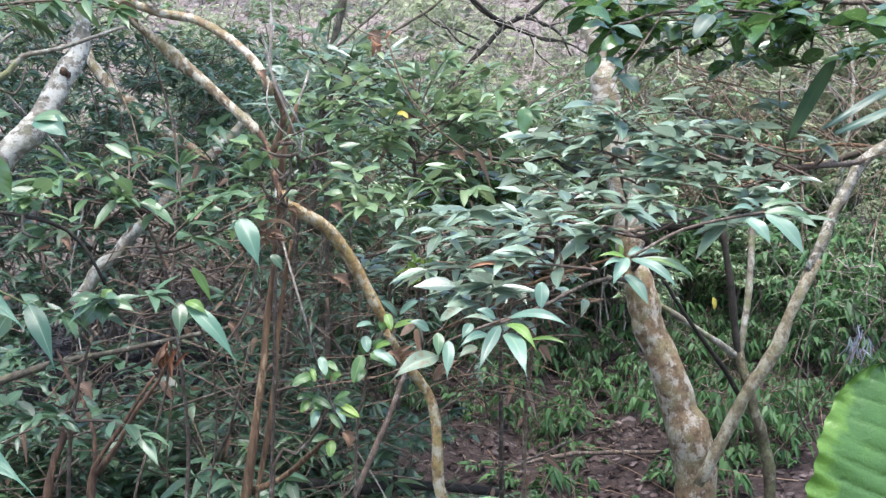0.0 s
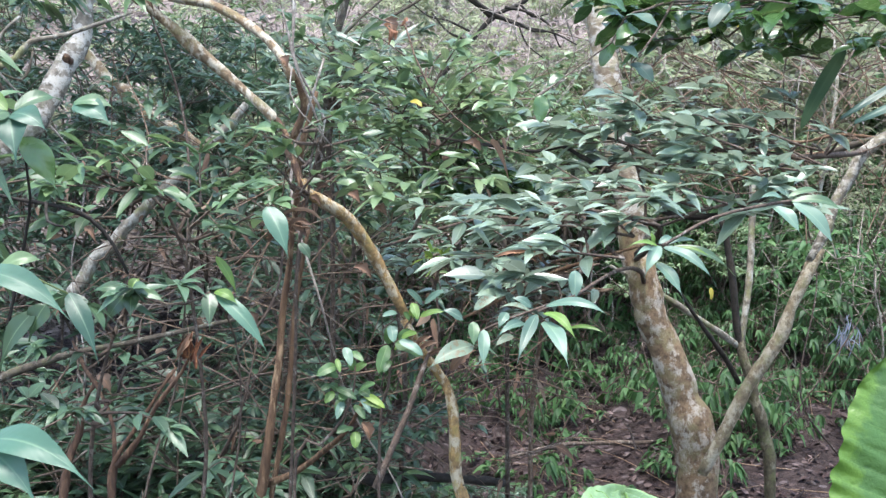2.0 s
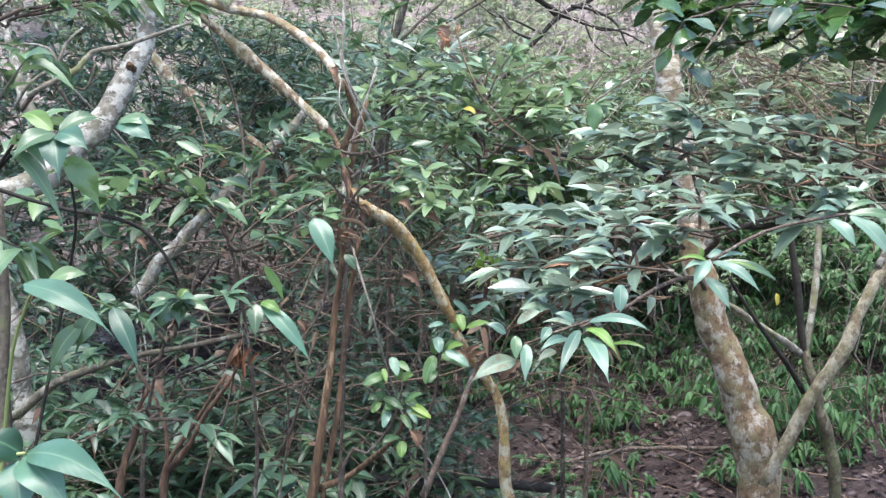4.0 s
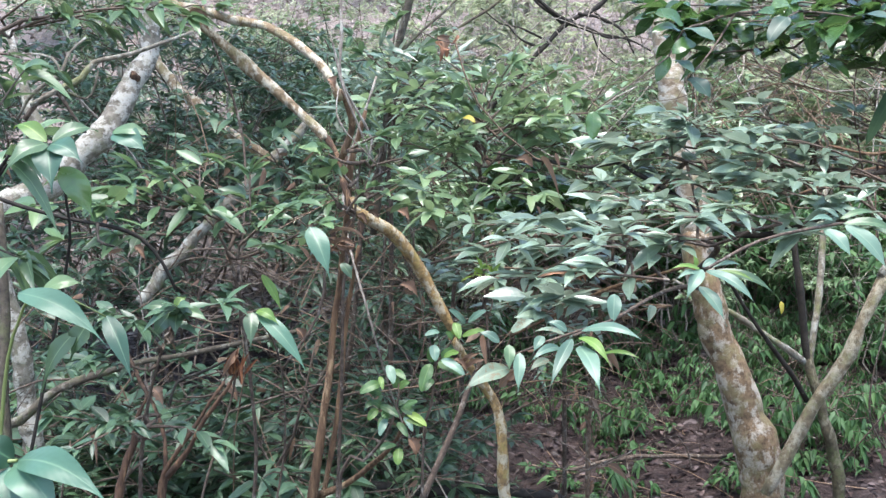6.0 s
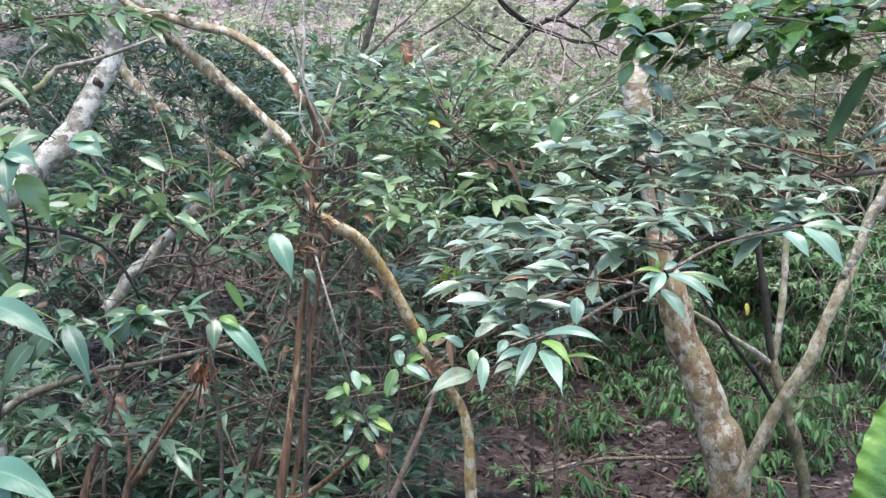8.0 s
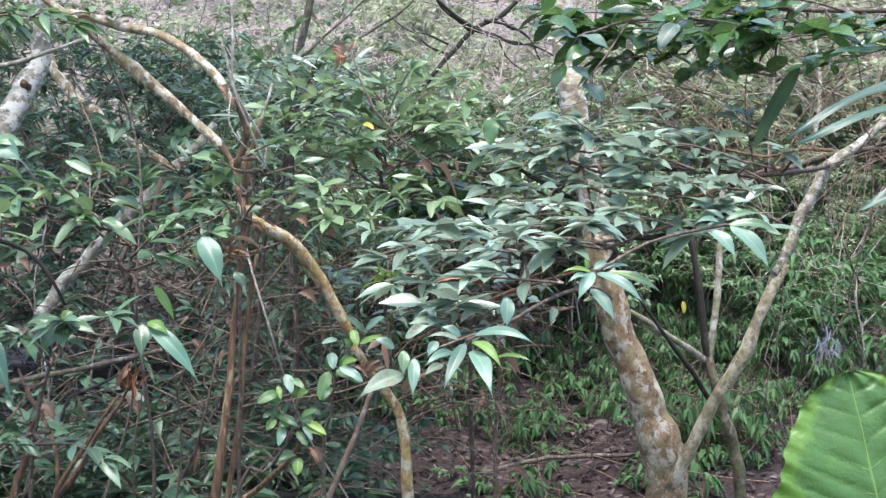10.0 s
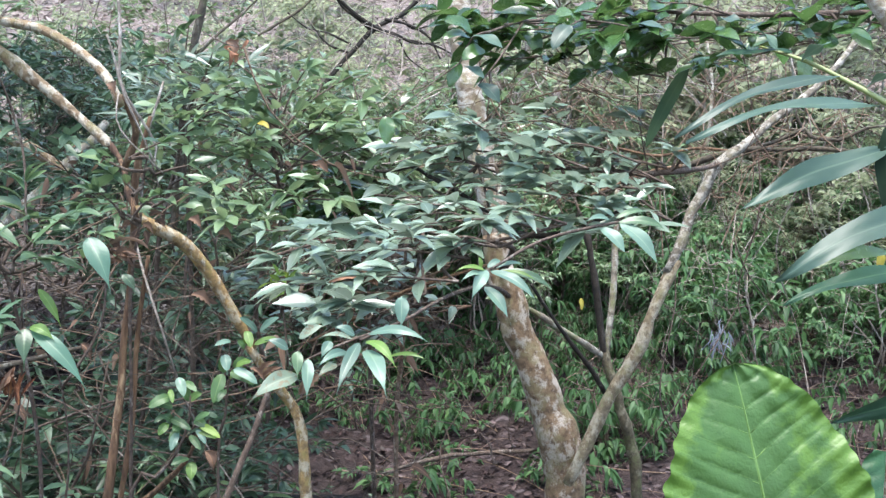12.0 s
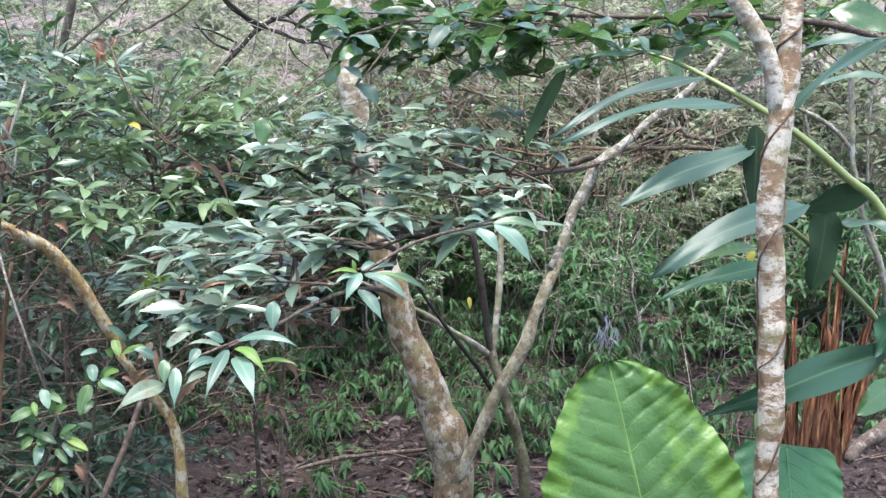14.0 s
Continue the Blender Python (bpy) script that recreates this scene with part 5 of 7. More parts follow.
sprout("small upright sprout with spotted green leaves", [(-0.245, 2.800, 1.260, 0.0045), (-0.220, 2.780, 1.396, 0.0038), (-0.203, 2.760, 1.513, 0.0030), (-0.156, 2.750, 1.594, 0.0022), (-0.152, 2.750, 1.633, 0.0016)], [
    ([(-0.221, 2.750, 1.518), (-0.244, 2.720, 1.446)], 0.040, LEAF_SPROUT),
    ([(-0.216, 2.760, 1.520), (-0.218, 2.750, 1.568)], 0.036, LEAF_SPROUT),
    ([(-0.199, 2.750, 1.523), (-0.132, 2.720, 1.495)], 0.040, LEAF_SPROUT),
    ([(-0.190, 2.750, 1.531), (-0.156, 2.740, 1.562)], 0.032, LEAF_SPROUT),
    ([(-0.156, 2.750, 1.594), (-0.144, 2.740, 1.634)], 0.026, LEAF_LIME),
    ([(-0.159, 2.750, 1.586), (-0.177, 2.740, 1.611)], 0.020, LEAF_SPROUT),
    ([(-0.206, 2.760, 1.505), (-0.156, 2.740, 1.534)], 0.026, LEAF_LIME),
    ([(-0.211, 2.730, 1.575), (-0.204, 2.700, 1.536)], 0.032, LEAF_FROST),
    ([(-0.182, 2.730, 1.543), (-0.141, 2.700, 1.561)], 0.022, LEAF_LIME),
    ([(-0.195, 2.730, 1.611), (-0.234, 2.700, 1.606)], 0.018, LEAF_FROST),
    ([(-0.153, 2.730, 1.637), (-0.140, 2.700, 1.597)], 0.028, LEAF_LIME),
    ([(-0.133, 2.730, 1.600), (-0.069, 2.700, 1.619)], 0.020, LEAF_SPROUT),
    ([(-0.188, 2.720, 1.537), (-0.125, 2.690, 1.502)], 0.030, LEAF_FROST),
    ([(-0.127, 2.760, 1.628), (-0.170, 2.730, 1.674)], 0.022, LEAF_FROST),
    ([(-0.119, 2.760, 1.631), (-0.066, 2.730, 1.671)], 0.022, LEAF_FROST),
    ([(-0.211, 2.730, 1.480), (-0.232, 2.700, 1.454)], 0.020, LEAF_SPROUT)])

sapling("lime_sprout", "small yellow green sprig among brown twigs", [(-0.065, 3.264, 1.418, 0.0046), (-0.074, 3.279, 1.564, 0.0037), (-0.089, 3.287, 1.637, 0.0027)], [
    [(-0.078, 3.283, 1.600), (-0.110, 3.241, 1.694)], [(-0.078, 3.284, 1.609), (-0.059, 3.245, 1.702)], [(-0.079, 3.285, 1.618), (-0.089, 3.295, 1.709)],
], 52, 0.05, 0.28, LEAF_LIME, TWIG, droop=0.3, side=0.0, tilt=0.7, whorl=4, spacing=0.3, apart=60)

sapling("glossy_sapling", "shaded sapling with broad shiny dark leaves", [(0.260, 4.25, 0.250, 0.0110), (0.235, 4.10, 1.200, 0.0090), (0.229, 4.0, 1.753, 0.0070), (0.223, 3.95, 1.932, 0.0040)], [
    [(0.475, 3.9, 1.925), (0.131, 3.8, 1.873)], [(0.35, 3.9, 1.824), (0.015, 3.7, 1.92)], [(0.248, 4.0, 1.94), (-0.015, 3.9, 2.009)], [(0.136, 3.9, 1.816), (-0.078, 3.8, 1.928)],
], 53, 0.11, 0.42, LEAF_DARK, TWIG, droop=0.35, side=0.3, tilt=0.5, spacing=0.6, whorl=4, shape="oval", apart=60)
sapling("green_sapling", "thin sapling with leaf sprays before a bent branch", [(-0.520, 2.93, 0.850, 0.0060), (-0.490, 2.90, 1.400, 0.0050), (-0.477, 2.88, 1.728, 0.0045), (-0.443, 2.88, 1.922, 0.0040), (-0.434, 2.88, 2.018, 0.0034), (-0.417, 2.88, 2.098, 0.0026)], [
    [(-0.478, 2.85, 1.932), (-0.529, 2.78, 2.007)], [(-0.462, 2.85, 1.925), (-0.374, 2.78, 2.0)], [(-0.414, 2.85, 1.956), (-0.314, 2.8, 2.006)], [(-0.477, 2.85, 2.067), (-0.531, 2.8, 2.106)],
    [(-0.453, 2.85, 2.098), (-0.368, 2.8, 2.137)], [(-0.446, 2.85, 2.004), (-0.493, 2.8, 2.052)], [(-0.404, 2.9, 2.049), (-0.303, 2.85, 2.075)],
], 54, 0.075, 0.34, LEAF_FRESH, TWIG, droop=0.3, side=0.0, tilt=0.5, apart=60)
sapling("narrow_leaf_sapling", "sapling with feathery sprays of very narrow leaves", [(-0.500, 4.25, 0.250, 0.0120), (-0.474, 4.15, 1.734, 0.0100), (-0.484, 4.15, 2.011, 0.0080), (-0.46, 4.15, 2.238, 0.0060), (-0.448, 4.15, 2.418, 0.0040)], [
    [(-0.466, 4.1, 2.259), (-0.637, 3.9, 2.423)], [(-0.443, 4.1, 2.281), (-0.337, 3.9, 2.464)], [(-0.421, 4.1, 2.259), (-0.273, 3.9, 2.38)], [(-0.466, 4.1, 2.214), (-0.552, 3.9, 2.317)],
    [(-0.443, 4.1, 2.192), (-0.273, 3.9, 2.253)], [(-0.489, 4.1, 2.147), (-0.617, 3.9, 2.232)], [(-0.443, 4.1, 2.326), (-0.486, 3.9, 2.464)],
], 55, 0.13, 0.14, LEAF_SILVER, TWIG, droop=0.25, side=0.4, tilt=0.5, spacing=0.25, apart=80)

# glossy dark canopy above
sapling("glossy_tree", "small tree with big dark glossy leaves and tangled twigs", [(3.837, 3.723, 0.199, 0.0383), (3.749, 3.784, 1.482, 0.0324), (3.332, 3.754, 2.226, 0.0238), (2.748, 3.709, 2.520, 0.0159), (2.206, 3.683, 2.598, 0.0120), (1.652, 3.753, 2.598, 0.0097), (1.230, 3.849, 2.624, 0.0065)], [
    [(1.438, 3.793, 2.536), (0.678, 3.961, 2.543)], [(1.334, 3.821, 2.580), (0.790, 3.842, 2.616)], [(1.544, 3.770, 2.535), (0.969, 3.686, 2.500)], [(1.651, 3.751, 2.577), (1.174, 3.655, 2.620)],
    [(1.755, 3.723, 2.533), (1.290, 3.615, 2.496)], [(1.966, 3.676, 2.530), (1.472, 3.580, 2.535)], [(2.072, 3.653, 2.529), (1.711, 3.621, 2.460)], [(2.231, 3.724, 2.560), (1.778, 3.623, 2.606)],
    [(1.257, 3.942, 2.592), (0.647, 4.065, 2.488)], [(1.040, 3.990, 2.594), (0.575, 4.197, 2.610)], [(1.645, 3.849, 2.522), (1.146, 4.051, 2.424)], [(2.503, 3.758, 2.478), (2.103, 3.760, 2.628)], [(2.783, 3.785, 2.345), (2.540, 3.862, 2.555)],
    [(1.817, 3.704, 2.489), (1.404, 3.630, 2.397)], [(2.495, 3.872, 2.556), (2.694, 3.943, 2.659)],
] + [
    [(0.921, 4.0, 2.531), (0.587, 3.9, 2.553)], [(1.071, 4.0, 2.467), (0.755, 3.9, 2.439)], [(1.246, 3.9, 2.499), (0.973, 3.8, 2.51)], [(1.39, 3.9, 2.375), (1.116, 3.8, 2.41)],
    [(0.855, 4.0, 2.615), (0.606, 3.9, 2.614)], [(1.346, 3.8, 2.509), (1.138, 3.7, 2.538)],
], 51, 0.12, 0.46, LEAF_DARK, TWIG, category="tree", droop=0.2, side=0.33, tilt=0.6, spacing=0.9, whorl=3, shape="oval", apart=200)


# single big glossy leaves hanging from the same canopy
def glossy_branch():
    ob = thing("drooping_branch", (0.834, 4.032, 2.598), "branch end with big smooth glossy leaves", "branch")
    t = Tubes()
    t.add([(1.069, 4.118, 2.617, 0.0077), (0.827, 3.900, 2.584, 0.0060), (0.660, 3.640, 2.520, 0.0046), (0.580, 3.555, 2.490, 0.0034), (0.541, 3.600, 2.407, 0.0028)], 6, 0.05, 0.05)
    t.part("stem", TWIG, ob)
    for twig in ([(0.827, 3.900, 2.584, 0.0050), (0.690, 3.620, 2.430, 0.0036), (0.603, 3.550, 2.333, 0.0024)], [(0.541, 3.600, 2.407, 0.0028), (0.404, 3.520, 2.310, 0.0024), (0.270, 3.400, 2.216, 0.0018)],
                 [(1.069, 4.118, 2.617, 0.0050), (1.000, 3.700, 2.570, 0.0040), (0.910, 3.500, 2.527, 0.0022)], [(1.000, 3.700, 2.570, 0.0036), (1.040, 3.450, 2.530, 0.0030), (1.054, 3.300, 2.503, 0.0020)]):
        t = Tubes()
        t.add(twig, 5, 0.05, 0.05)
        t.part("twig", TWIG, ob)
    for pts, w, mat, face, arch in (
        ([(0.580, 3.550, 2.495), (0.672, 3.480, 2.443)], 0.070, LEAF_GINGER, (0.1, -0.45, 0.9), 0.06), ([(0.603, 3.550, 2.333), (0.663, 3.500, 2.263)], 0.075, LEAF_GINGER, (0.1, -0.6, 0.8), 0.05),
        ([(0.554, 3.580, 2.392), (0.610, 3.500, 2.343)], 0.050, LEAF_GINGER, (0.1, -0.5, 0.85), 0.06), ([(0.270, 3.400, 2.216), (0.266, 3.380, 2.124)], 0.060, LEAF_DARK, (0.1, -0.95, 0.2), 0.04),
        ([(0.578, 3.550, 2.510), (0.475, 3.500, 2.542)], 0.065, LEAF_DARK, (0.0, -0.8, 0.6), 0.06), ([(0.541, 3.600, 2.407), (0.498, 3.580, 2.320)], 0.055, LEAF_DARK, (0.1, -0.95, 0.2), 0.05),
        ([(0.570, 3.560, 2.492), (0.467, 3.500, 2.479)], 0.050, LEAF_DARK, (0.0, -0.7, 0.7), 0.08), ([(0.619, 3.560, 2.451), (0.534, 3.500, 2.409)], 0.060, LEAF_DARK, (0.1, -0.8, 0.5), 0.06),
        ([(0.910, 3.500, 2.527), (0.836, 3.450, 2.440)], 0.065, LEAF_GINGER, (0.1, -0.6, 0.8), 0.05), ([(1.054, 3.300, 2.503), (1.146, 3.200, 2.480)], 0.055, LEAF_GINGER, (0.1, -0.5, 0.86), 0.05),
        ([(0.849, 4.001, 2.580), (0.901, 3.940, 2.457)], 0.080, LEAF_DARK, (0.1, -0.85, 0.4), 0.05), ([(0.404, 3.774, 2.300), (0.337, 3.746, 2.263)], 0.045, LEAF_DARK, (0.1, -0.7, 0.7), 0.06),
    ):
        blade(ob, pts, w, mat, face, arch=arch, shape="ovate", fold=0.14)


glossy_branch()


# the whorl of long drooping leaves in front
def leaf_whorl():
    ob = thing("drooping_branch", (0.876, 4.524, 1.430), "branch end with long drooping pale green leaves", "branch")
    t = Tubes()
    t.add([(0.899, 4.575, 1.422, 0.0114), (0.713, 3.826, 1.571, 0.0095), (0.533, 3.222, 1.666, 0.0071), (0.377, 2.765, 1.706, 0.0053), (0.238, 2.455, 1.699, 0.0041), (0.134, 2.327, 1.684, 0.0032)], 6, 0.05, 0.06)
    t.part("stem", TWIG, ob)
    t = Tubes()
    t.add([(0.232, 2.405, 1.708, 0.0033), (0.073, 2.391, 1.655, 0.0033), (-0.020, 2.401, 1.611, 0.0027)], 5, 0.05, 0.05)
    t.part("stem", TWIG, ob)
    P_, E_, F_ = LEAF_FROST, LEAF_EATEN, LEAF_FRESH
    for pts, w, mat, arch in (
        ([(0.132, 2.330, 1.677), (0.073, 2.220, 1.583)], 0.034, P_, 0.03), ([(0.147, 2.320, 1.662), (0.186, 2.170, 1.584)], 0.050, P_, 0.06),
        ([(0.147, 2.330, 1.679), (0.218, 2.250, 1.623)], 0.030, LEAF_LIME, 0.16), ([(0.154, 2.340, 1.694), (0.302, 2.280, 1.679)], 0.030, P_, 0.12),
        ([(0.202, 2.360, 1.636), (0.297, 2.300, 1.634)], 0.014, LEAF_LIME, 0.08), ([(0.104, 2.330, 1.657), (0.029, 2.260, 1.636)], 0.026, P_, 0.08),
        ([(0.117, 2.340, 1.684), (0.033, 2.280, 1.702)], 0.016, E_, 0.06), ([(0.068, 2.370, 1.674), (0.042, 2.340, 1.638)], 0.028, P_, 0.05),
        ([(0.081, 2.360, 1.621), (0.030, 2.320, 1.600)], 0.024, E_, 0.05), ([(-0.010, 2.380, 1.595), (-0.126, 2.320, 1.550)], 0.052, E_, 0.05),
        ([(-0.011, 2.380, 1.651), (-0.011, 2.350, 1.591)], 0.032, F_, 0.03), ([(0.014, 2.380, 1.632), (0.009, 2.330, 1.544)], 0.034, P_, 0.04),
        ([(0.242, 2.470, 1.760), (0.236, 2.440, 1.680)], 0.042, P_, 0.03), ([(-0.007, 2.420, 1.673), (0.058, 2.420, 1.706)], 0.030, E_, 0.06),
        ([(-0.033, 2.420, 1.648), (-0.088, 2.420, 1.674)], 0.028, P_, 0.06), ([(0.123, 2.360, 1.688), (0.071, 2.360, 1.712)], 0.026, P_, 0.08),
    ):
        blade(ob, pts, w, mat, arch=arch, fold=0.22)


leaf_whorl()


def second_whorl():
    ob = thing("drooping_branch", (0.863, 4.532, 1.504), "branch end with pale leaves above the forked trunk", "branch")
    t = Tubes()
    t.add([(0.860, 4.584, 1.522, 0.0114), (0.765, 3.839, 1.666, 0.0084), (0.652, 3.138, 1.757, 0.0060), (0.534, 2.733, 1.797, 0.0045), (0.471, 2.530, 1.814, 0.0035)], 6, 0.05, 0.06)
    t.part("stem", TWIG, ob)
    for pts, w, mat, arch in (
        ([(0.462, 2.530, 1.813), (0.412, 2.480, 1.742)], 0.039, LEAF_FROST, 0.06),
        ([(0.471, 2.530, 1.810), (0.587, 2.460, 1.732)], 0.035, LEAF_FROST, 0.08),
        ([(0.458, 2.540, 1.769), (0.514, 2.480, 1.688)], 0.041, LEAF_FROST, 0.05),
        ([(0.490, 2.540, 1.808), (0.649, 2.520, 1.750)], 0.030, LEAF_FRESH, 0.08),
        ([(0.474, 2.550, 1.813), (0.577, 2.580, 1.819)], 0.015, LEAF_FROST, 0.06),
        ([(0.494, 2.530, 1.807), (0.595, 2.500, 1.780)], 0.013, LEAF_LIME, 0.10),
        ([(0.457, 2.530, 1.813), (0.368, 2.490, 1.817)], 0.015, LEAF_LIME, 0.08),
        ([(0.451, 2.550, 1.816), (0.443, 2.550, 1.848)], 0.015, LEAF_LIME, 0.05),
        ([(0.448, 2.530, 1.805), (0.382, 2.470, 1.792)], 0.018, LEAF_FROST, 0.08),
        ([(0.469, 2.570, 1.814), (0.515, 2.600, 1.827)], 0.021, LEAF_FROST, 0.10),
        ([(0.792, 2.660, 1.902), (0.853, 2.610, 1.828)], 0.048, LEAF_FROST, 0.06),
        ([(0.848, 2.670, 1.912), (0.949, 2.620, 1.791)], 0.057, LEAF_FROST, 0.06),
        ([(0.845, 2.680, 1.915), (0.997, 2.680, 1.882)], 0.033, LEAF_FRESH, 0.10),
        ([(0.820, 2.680, 1.924), (0.735, 2.630, 1.923)], 0.021, LEAF_FROST, 0.06),
        ([(0.841, 2.700, 1.929), (0.787, 2.720, 1.953)], 0.018, LEAF_FROST, 0.06),
        ([(0.850, 2.720, 1.924), (0.959, 2.760, 1.935)], 0.021, LEAF_FRESH, 0.08),
    ):
        blade(ob, pts, w, mat, arch=arch, fold=0.22)
    t = Tubes()
    t.add([(0.471, 2.530, 1.814, 0.0042), (0.615, 2.595, 1.878, 0.0042), (0.786, 2.658, 1.909, 0.0043), (0.875, 2.714, 1.915, 0.0029)], 5, 0.05, 0.05)
    t.part("stem", TWIG, ob)


second_whorl()


def left_whorls():
    ob = thing("broad_leaf_plant", (-0.913, 1.655, 1.400), "plant with large smooth blue green leaves", "plant")
    t = Tubes()
    t.add(rooted([(-0.942, 1.653, 1.400, 0.0058), (-0.938, 1.656, 1.509, 0.0053), (-0.895, 1.656, 1.580, 0.0043), (-0.847, 1.650, 1.594, 0.0033)]), 6, 0.05, 0.05)
    t.part("stem", STALK, ob)
    for pts, w, mat, arch in (
        ([(-0.844, 1.650, 1.594), (-0.638, 1.556, 1.553)], 0.066, LEAF_PALE, 0.13), ([(-0.852, 1.649, 1.588), (-0.731, 1.567, 1.519)], 0.081, LEAF_PALE, 0.1), ([(-0.856, 1.659, 1.589), (-0.918, 1.629, 1.627)], 0.065, LEAF_TARO_DEEP, 0.1),
        ([(-0.861, 1.648, 1.583), (-0.822, 1.578, 1.483)], 0.072, LEAF_PALE, 0.06),
    ):
        blade(ob, pts, w, mat, arch=arch)
    ob = thing("broad_leaf_plant", (-1.041, 1.936, 1.273), "tall plant with large drooping blue green leaves", "plant")
    t = Tubes()
    t.add(rooted([(-1.052, 1.936, 1.273, 0.0051), (-1.037, 1.963, 1.510, 0.0045), (-1.007, 1.955, 1.697, 0.0039), (-0.975, 1.945, 1.779, 0.0033), (-0.946, 1.931, 1.824, 0.0027), (-0.901, 1.935, 1.837, 0.0022), (-0.804, 1.955, 1.785, 0.0017)]), 6, 0.05, 0.05)
    t.part("stem", STALK, ob)
    for pts, w, mat, arch in (
        ([(-0.959, 1.912, 1.838), (-0.758, 1.853, 1.753)], 0.060, LEAF_PALE, 0.08), ([(-0.805, 1.955, 1.788), (-0.736, 1.905, 1.665)], 0.046, LEAF_PALE, 0.08), ([(-0.931, 1.953, 1.834), (-0.851, 1.979, 1.848)], 0.039, LEAF_FRESH, 0.12),
        ([(-0.885, 1.997, 1.747), (-0.953, 1.981, 1.634)], 0.047, LEAF_FRESH, 0.08), ([(-0.863, 1.999, 1.759), (-0.896, 1.990, 1.691)], 0.052, LEAF_FRESH, 0.05),
    ):
        blade(ob, pts, w, mat, arch=arch)
    ob = thing("broad_leaf_plant", (-0.960, 1.845, 1.315), "thin plant with pale leaves in a loose whorl", "plant")
    t = Tubes()
    t.add(rooted([(-1.031, 1.985, 1.252, 0.0047), (-0.986, 2.019, 1.541, 0.0041), (-0.909, 2.007, 1.849, 0.0034), (-0.856, 1.922, 1.971, 0.0027), (-0.848, 1.864, 2.081, 0.0021), (-0.851, 1.839, 2.124, 0.0021)]), 6, 0.05, 0.05)
    t.part("stem", BARK_DARK, ob)
    for pts, w, mat, arch in (
        ([(-0.854, 1.838, 2.120), (-0.825, 1.780, 2.041)], 0.065, LEAF_PALE, 0.06), ([(-0.851, 1.838, 2.122), (-0.777, 1.809, 2.090)], 0.052, LEAF_PALE, 0.1), ([(-0.856, 1.838, 2.124), (-0.913, 1.779, 2.073)], 0.046, LEAF_FRESH, 0.1),
        ([(-0.847, 1.839, 2.127), (-0.783, 1.895, 2.151)], 0.039, LEAF_FRESH, 0.1), ([(-0.862, 1.848, 2.127), (-0.941, 1.888, 2.158)], 0.039, LEAF_LIME, 0.1), ([(-0.843, 1.864, 2.081), (-0.787, 1.876, 1.980)], 0.058, LEAF_DARK, 0.03),
        ([(-0.795, 1.995, 2.143), (-0.716, 1.975, 2.105)], 0.058, LEAF_PALE, 0.06), ([(-0.795, 1.995, 2.145), (-0.712, 1.998, 2.134)], 0.033, LEAF_FRESH, 0.1),
    ):
        blade(ob, pts, w, mat, arch=arch)
    ob = thing("drooping_branch", (-0.642, 2.582, 0.998), "thin branch end with two long hanging leaves", "branch")
    t = Tubes()
    t.add(rooted([(-0.665, 2.677, 0.956, 0.0034), (-0.610, 2.667, 1.296, 0.0029), (-0.598, 2.593, 1.531, 0.0027), (-0.612, 2.505, 1.652, 0.0023), (-0.635, 2.439, 1.712, 0.0021)]), 6, 0.05, 0.05)
    t.part("stem", TWIG, ob)
    for pts, w, mat, arch in (
        ([(-0.635, 2.439, 1.712), (-0.628, 2.391, 1.630)], 0.044, LEAF_FRESH, 0.05), ([(-0.622, 2.440, 1.712), (-0.485, 2.391, 1.568)], 0.047, LEAF_PALE, 0.05), ([(-0.624, 2.440, 1.715), (-0.562, 2.420, 1.683)], 0.031, LEAF_LIME, 0.15),
        ([(-0.817, 2.430, 1.712), (-0.812, 2.394, 1.658)], 0.044, LEAF_FRESH, 0.05), ([(-0.811, 2.430, 1.715), (-0.726, 2.402, 1.693)], 0.034, LEAF_FRESH, 0.08), ([(-0.822, 2.430, 1.715), (-0.920, 2.445, 1.714)], 0.039, LEAF_FRESH, 0.1),
        ([(-0.819, 2.431, 1.720), (-0.802, 2.455, 1.747)], 0.033, LEAF_LIME, 0.1), ([(-0.834, 2.449, 1.708), (-0.885, 2.438, 1.634)], 0.052, LEAF, 0.05),
    ) + (
        ([(-0.518, 2.588, 1.908), (-0.455, 2.527, 1.779)], 0.065, LEAF_PALE, 0.04), ([(-0.438, 2.582, 1.815), (-0.406, 2.579, 1.769)], 0.03, LEAF_FRESH, 0.05), ([(-0.662, 2.666, 1.772), (-0.605, 2.658, 1.668)], 0.029, LEAF_LIME, 0.06),
    ):
        blade(ob, pts, w, mat, arch=arch)
    t = Tubes()
    t.add([(-0.635, 2.439, 1.712, 0.0028), (-0.698, 2.453, 1.682, 0.0028), (-0.767, 2.450, 1.689, 0.0028), (-0.817, 2.430, 1.713, 0.0021)], 5, 0.05, 0.05)
    t.part("twig", TWIG, ob)
    t = Tubes()
    t.add([(-0.598, 2.593, 1.531, 0.0037), (-0.498, 2.585, 1.682, 0.0036), (-0.481, 2.583, 1.843, 0.0029), (-0.518, 2.589, 1.912, 0.0022)], 5, 0.05, 0.05)
    t.part("twig", TWIG, ob)


left_whorls()


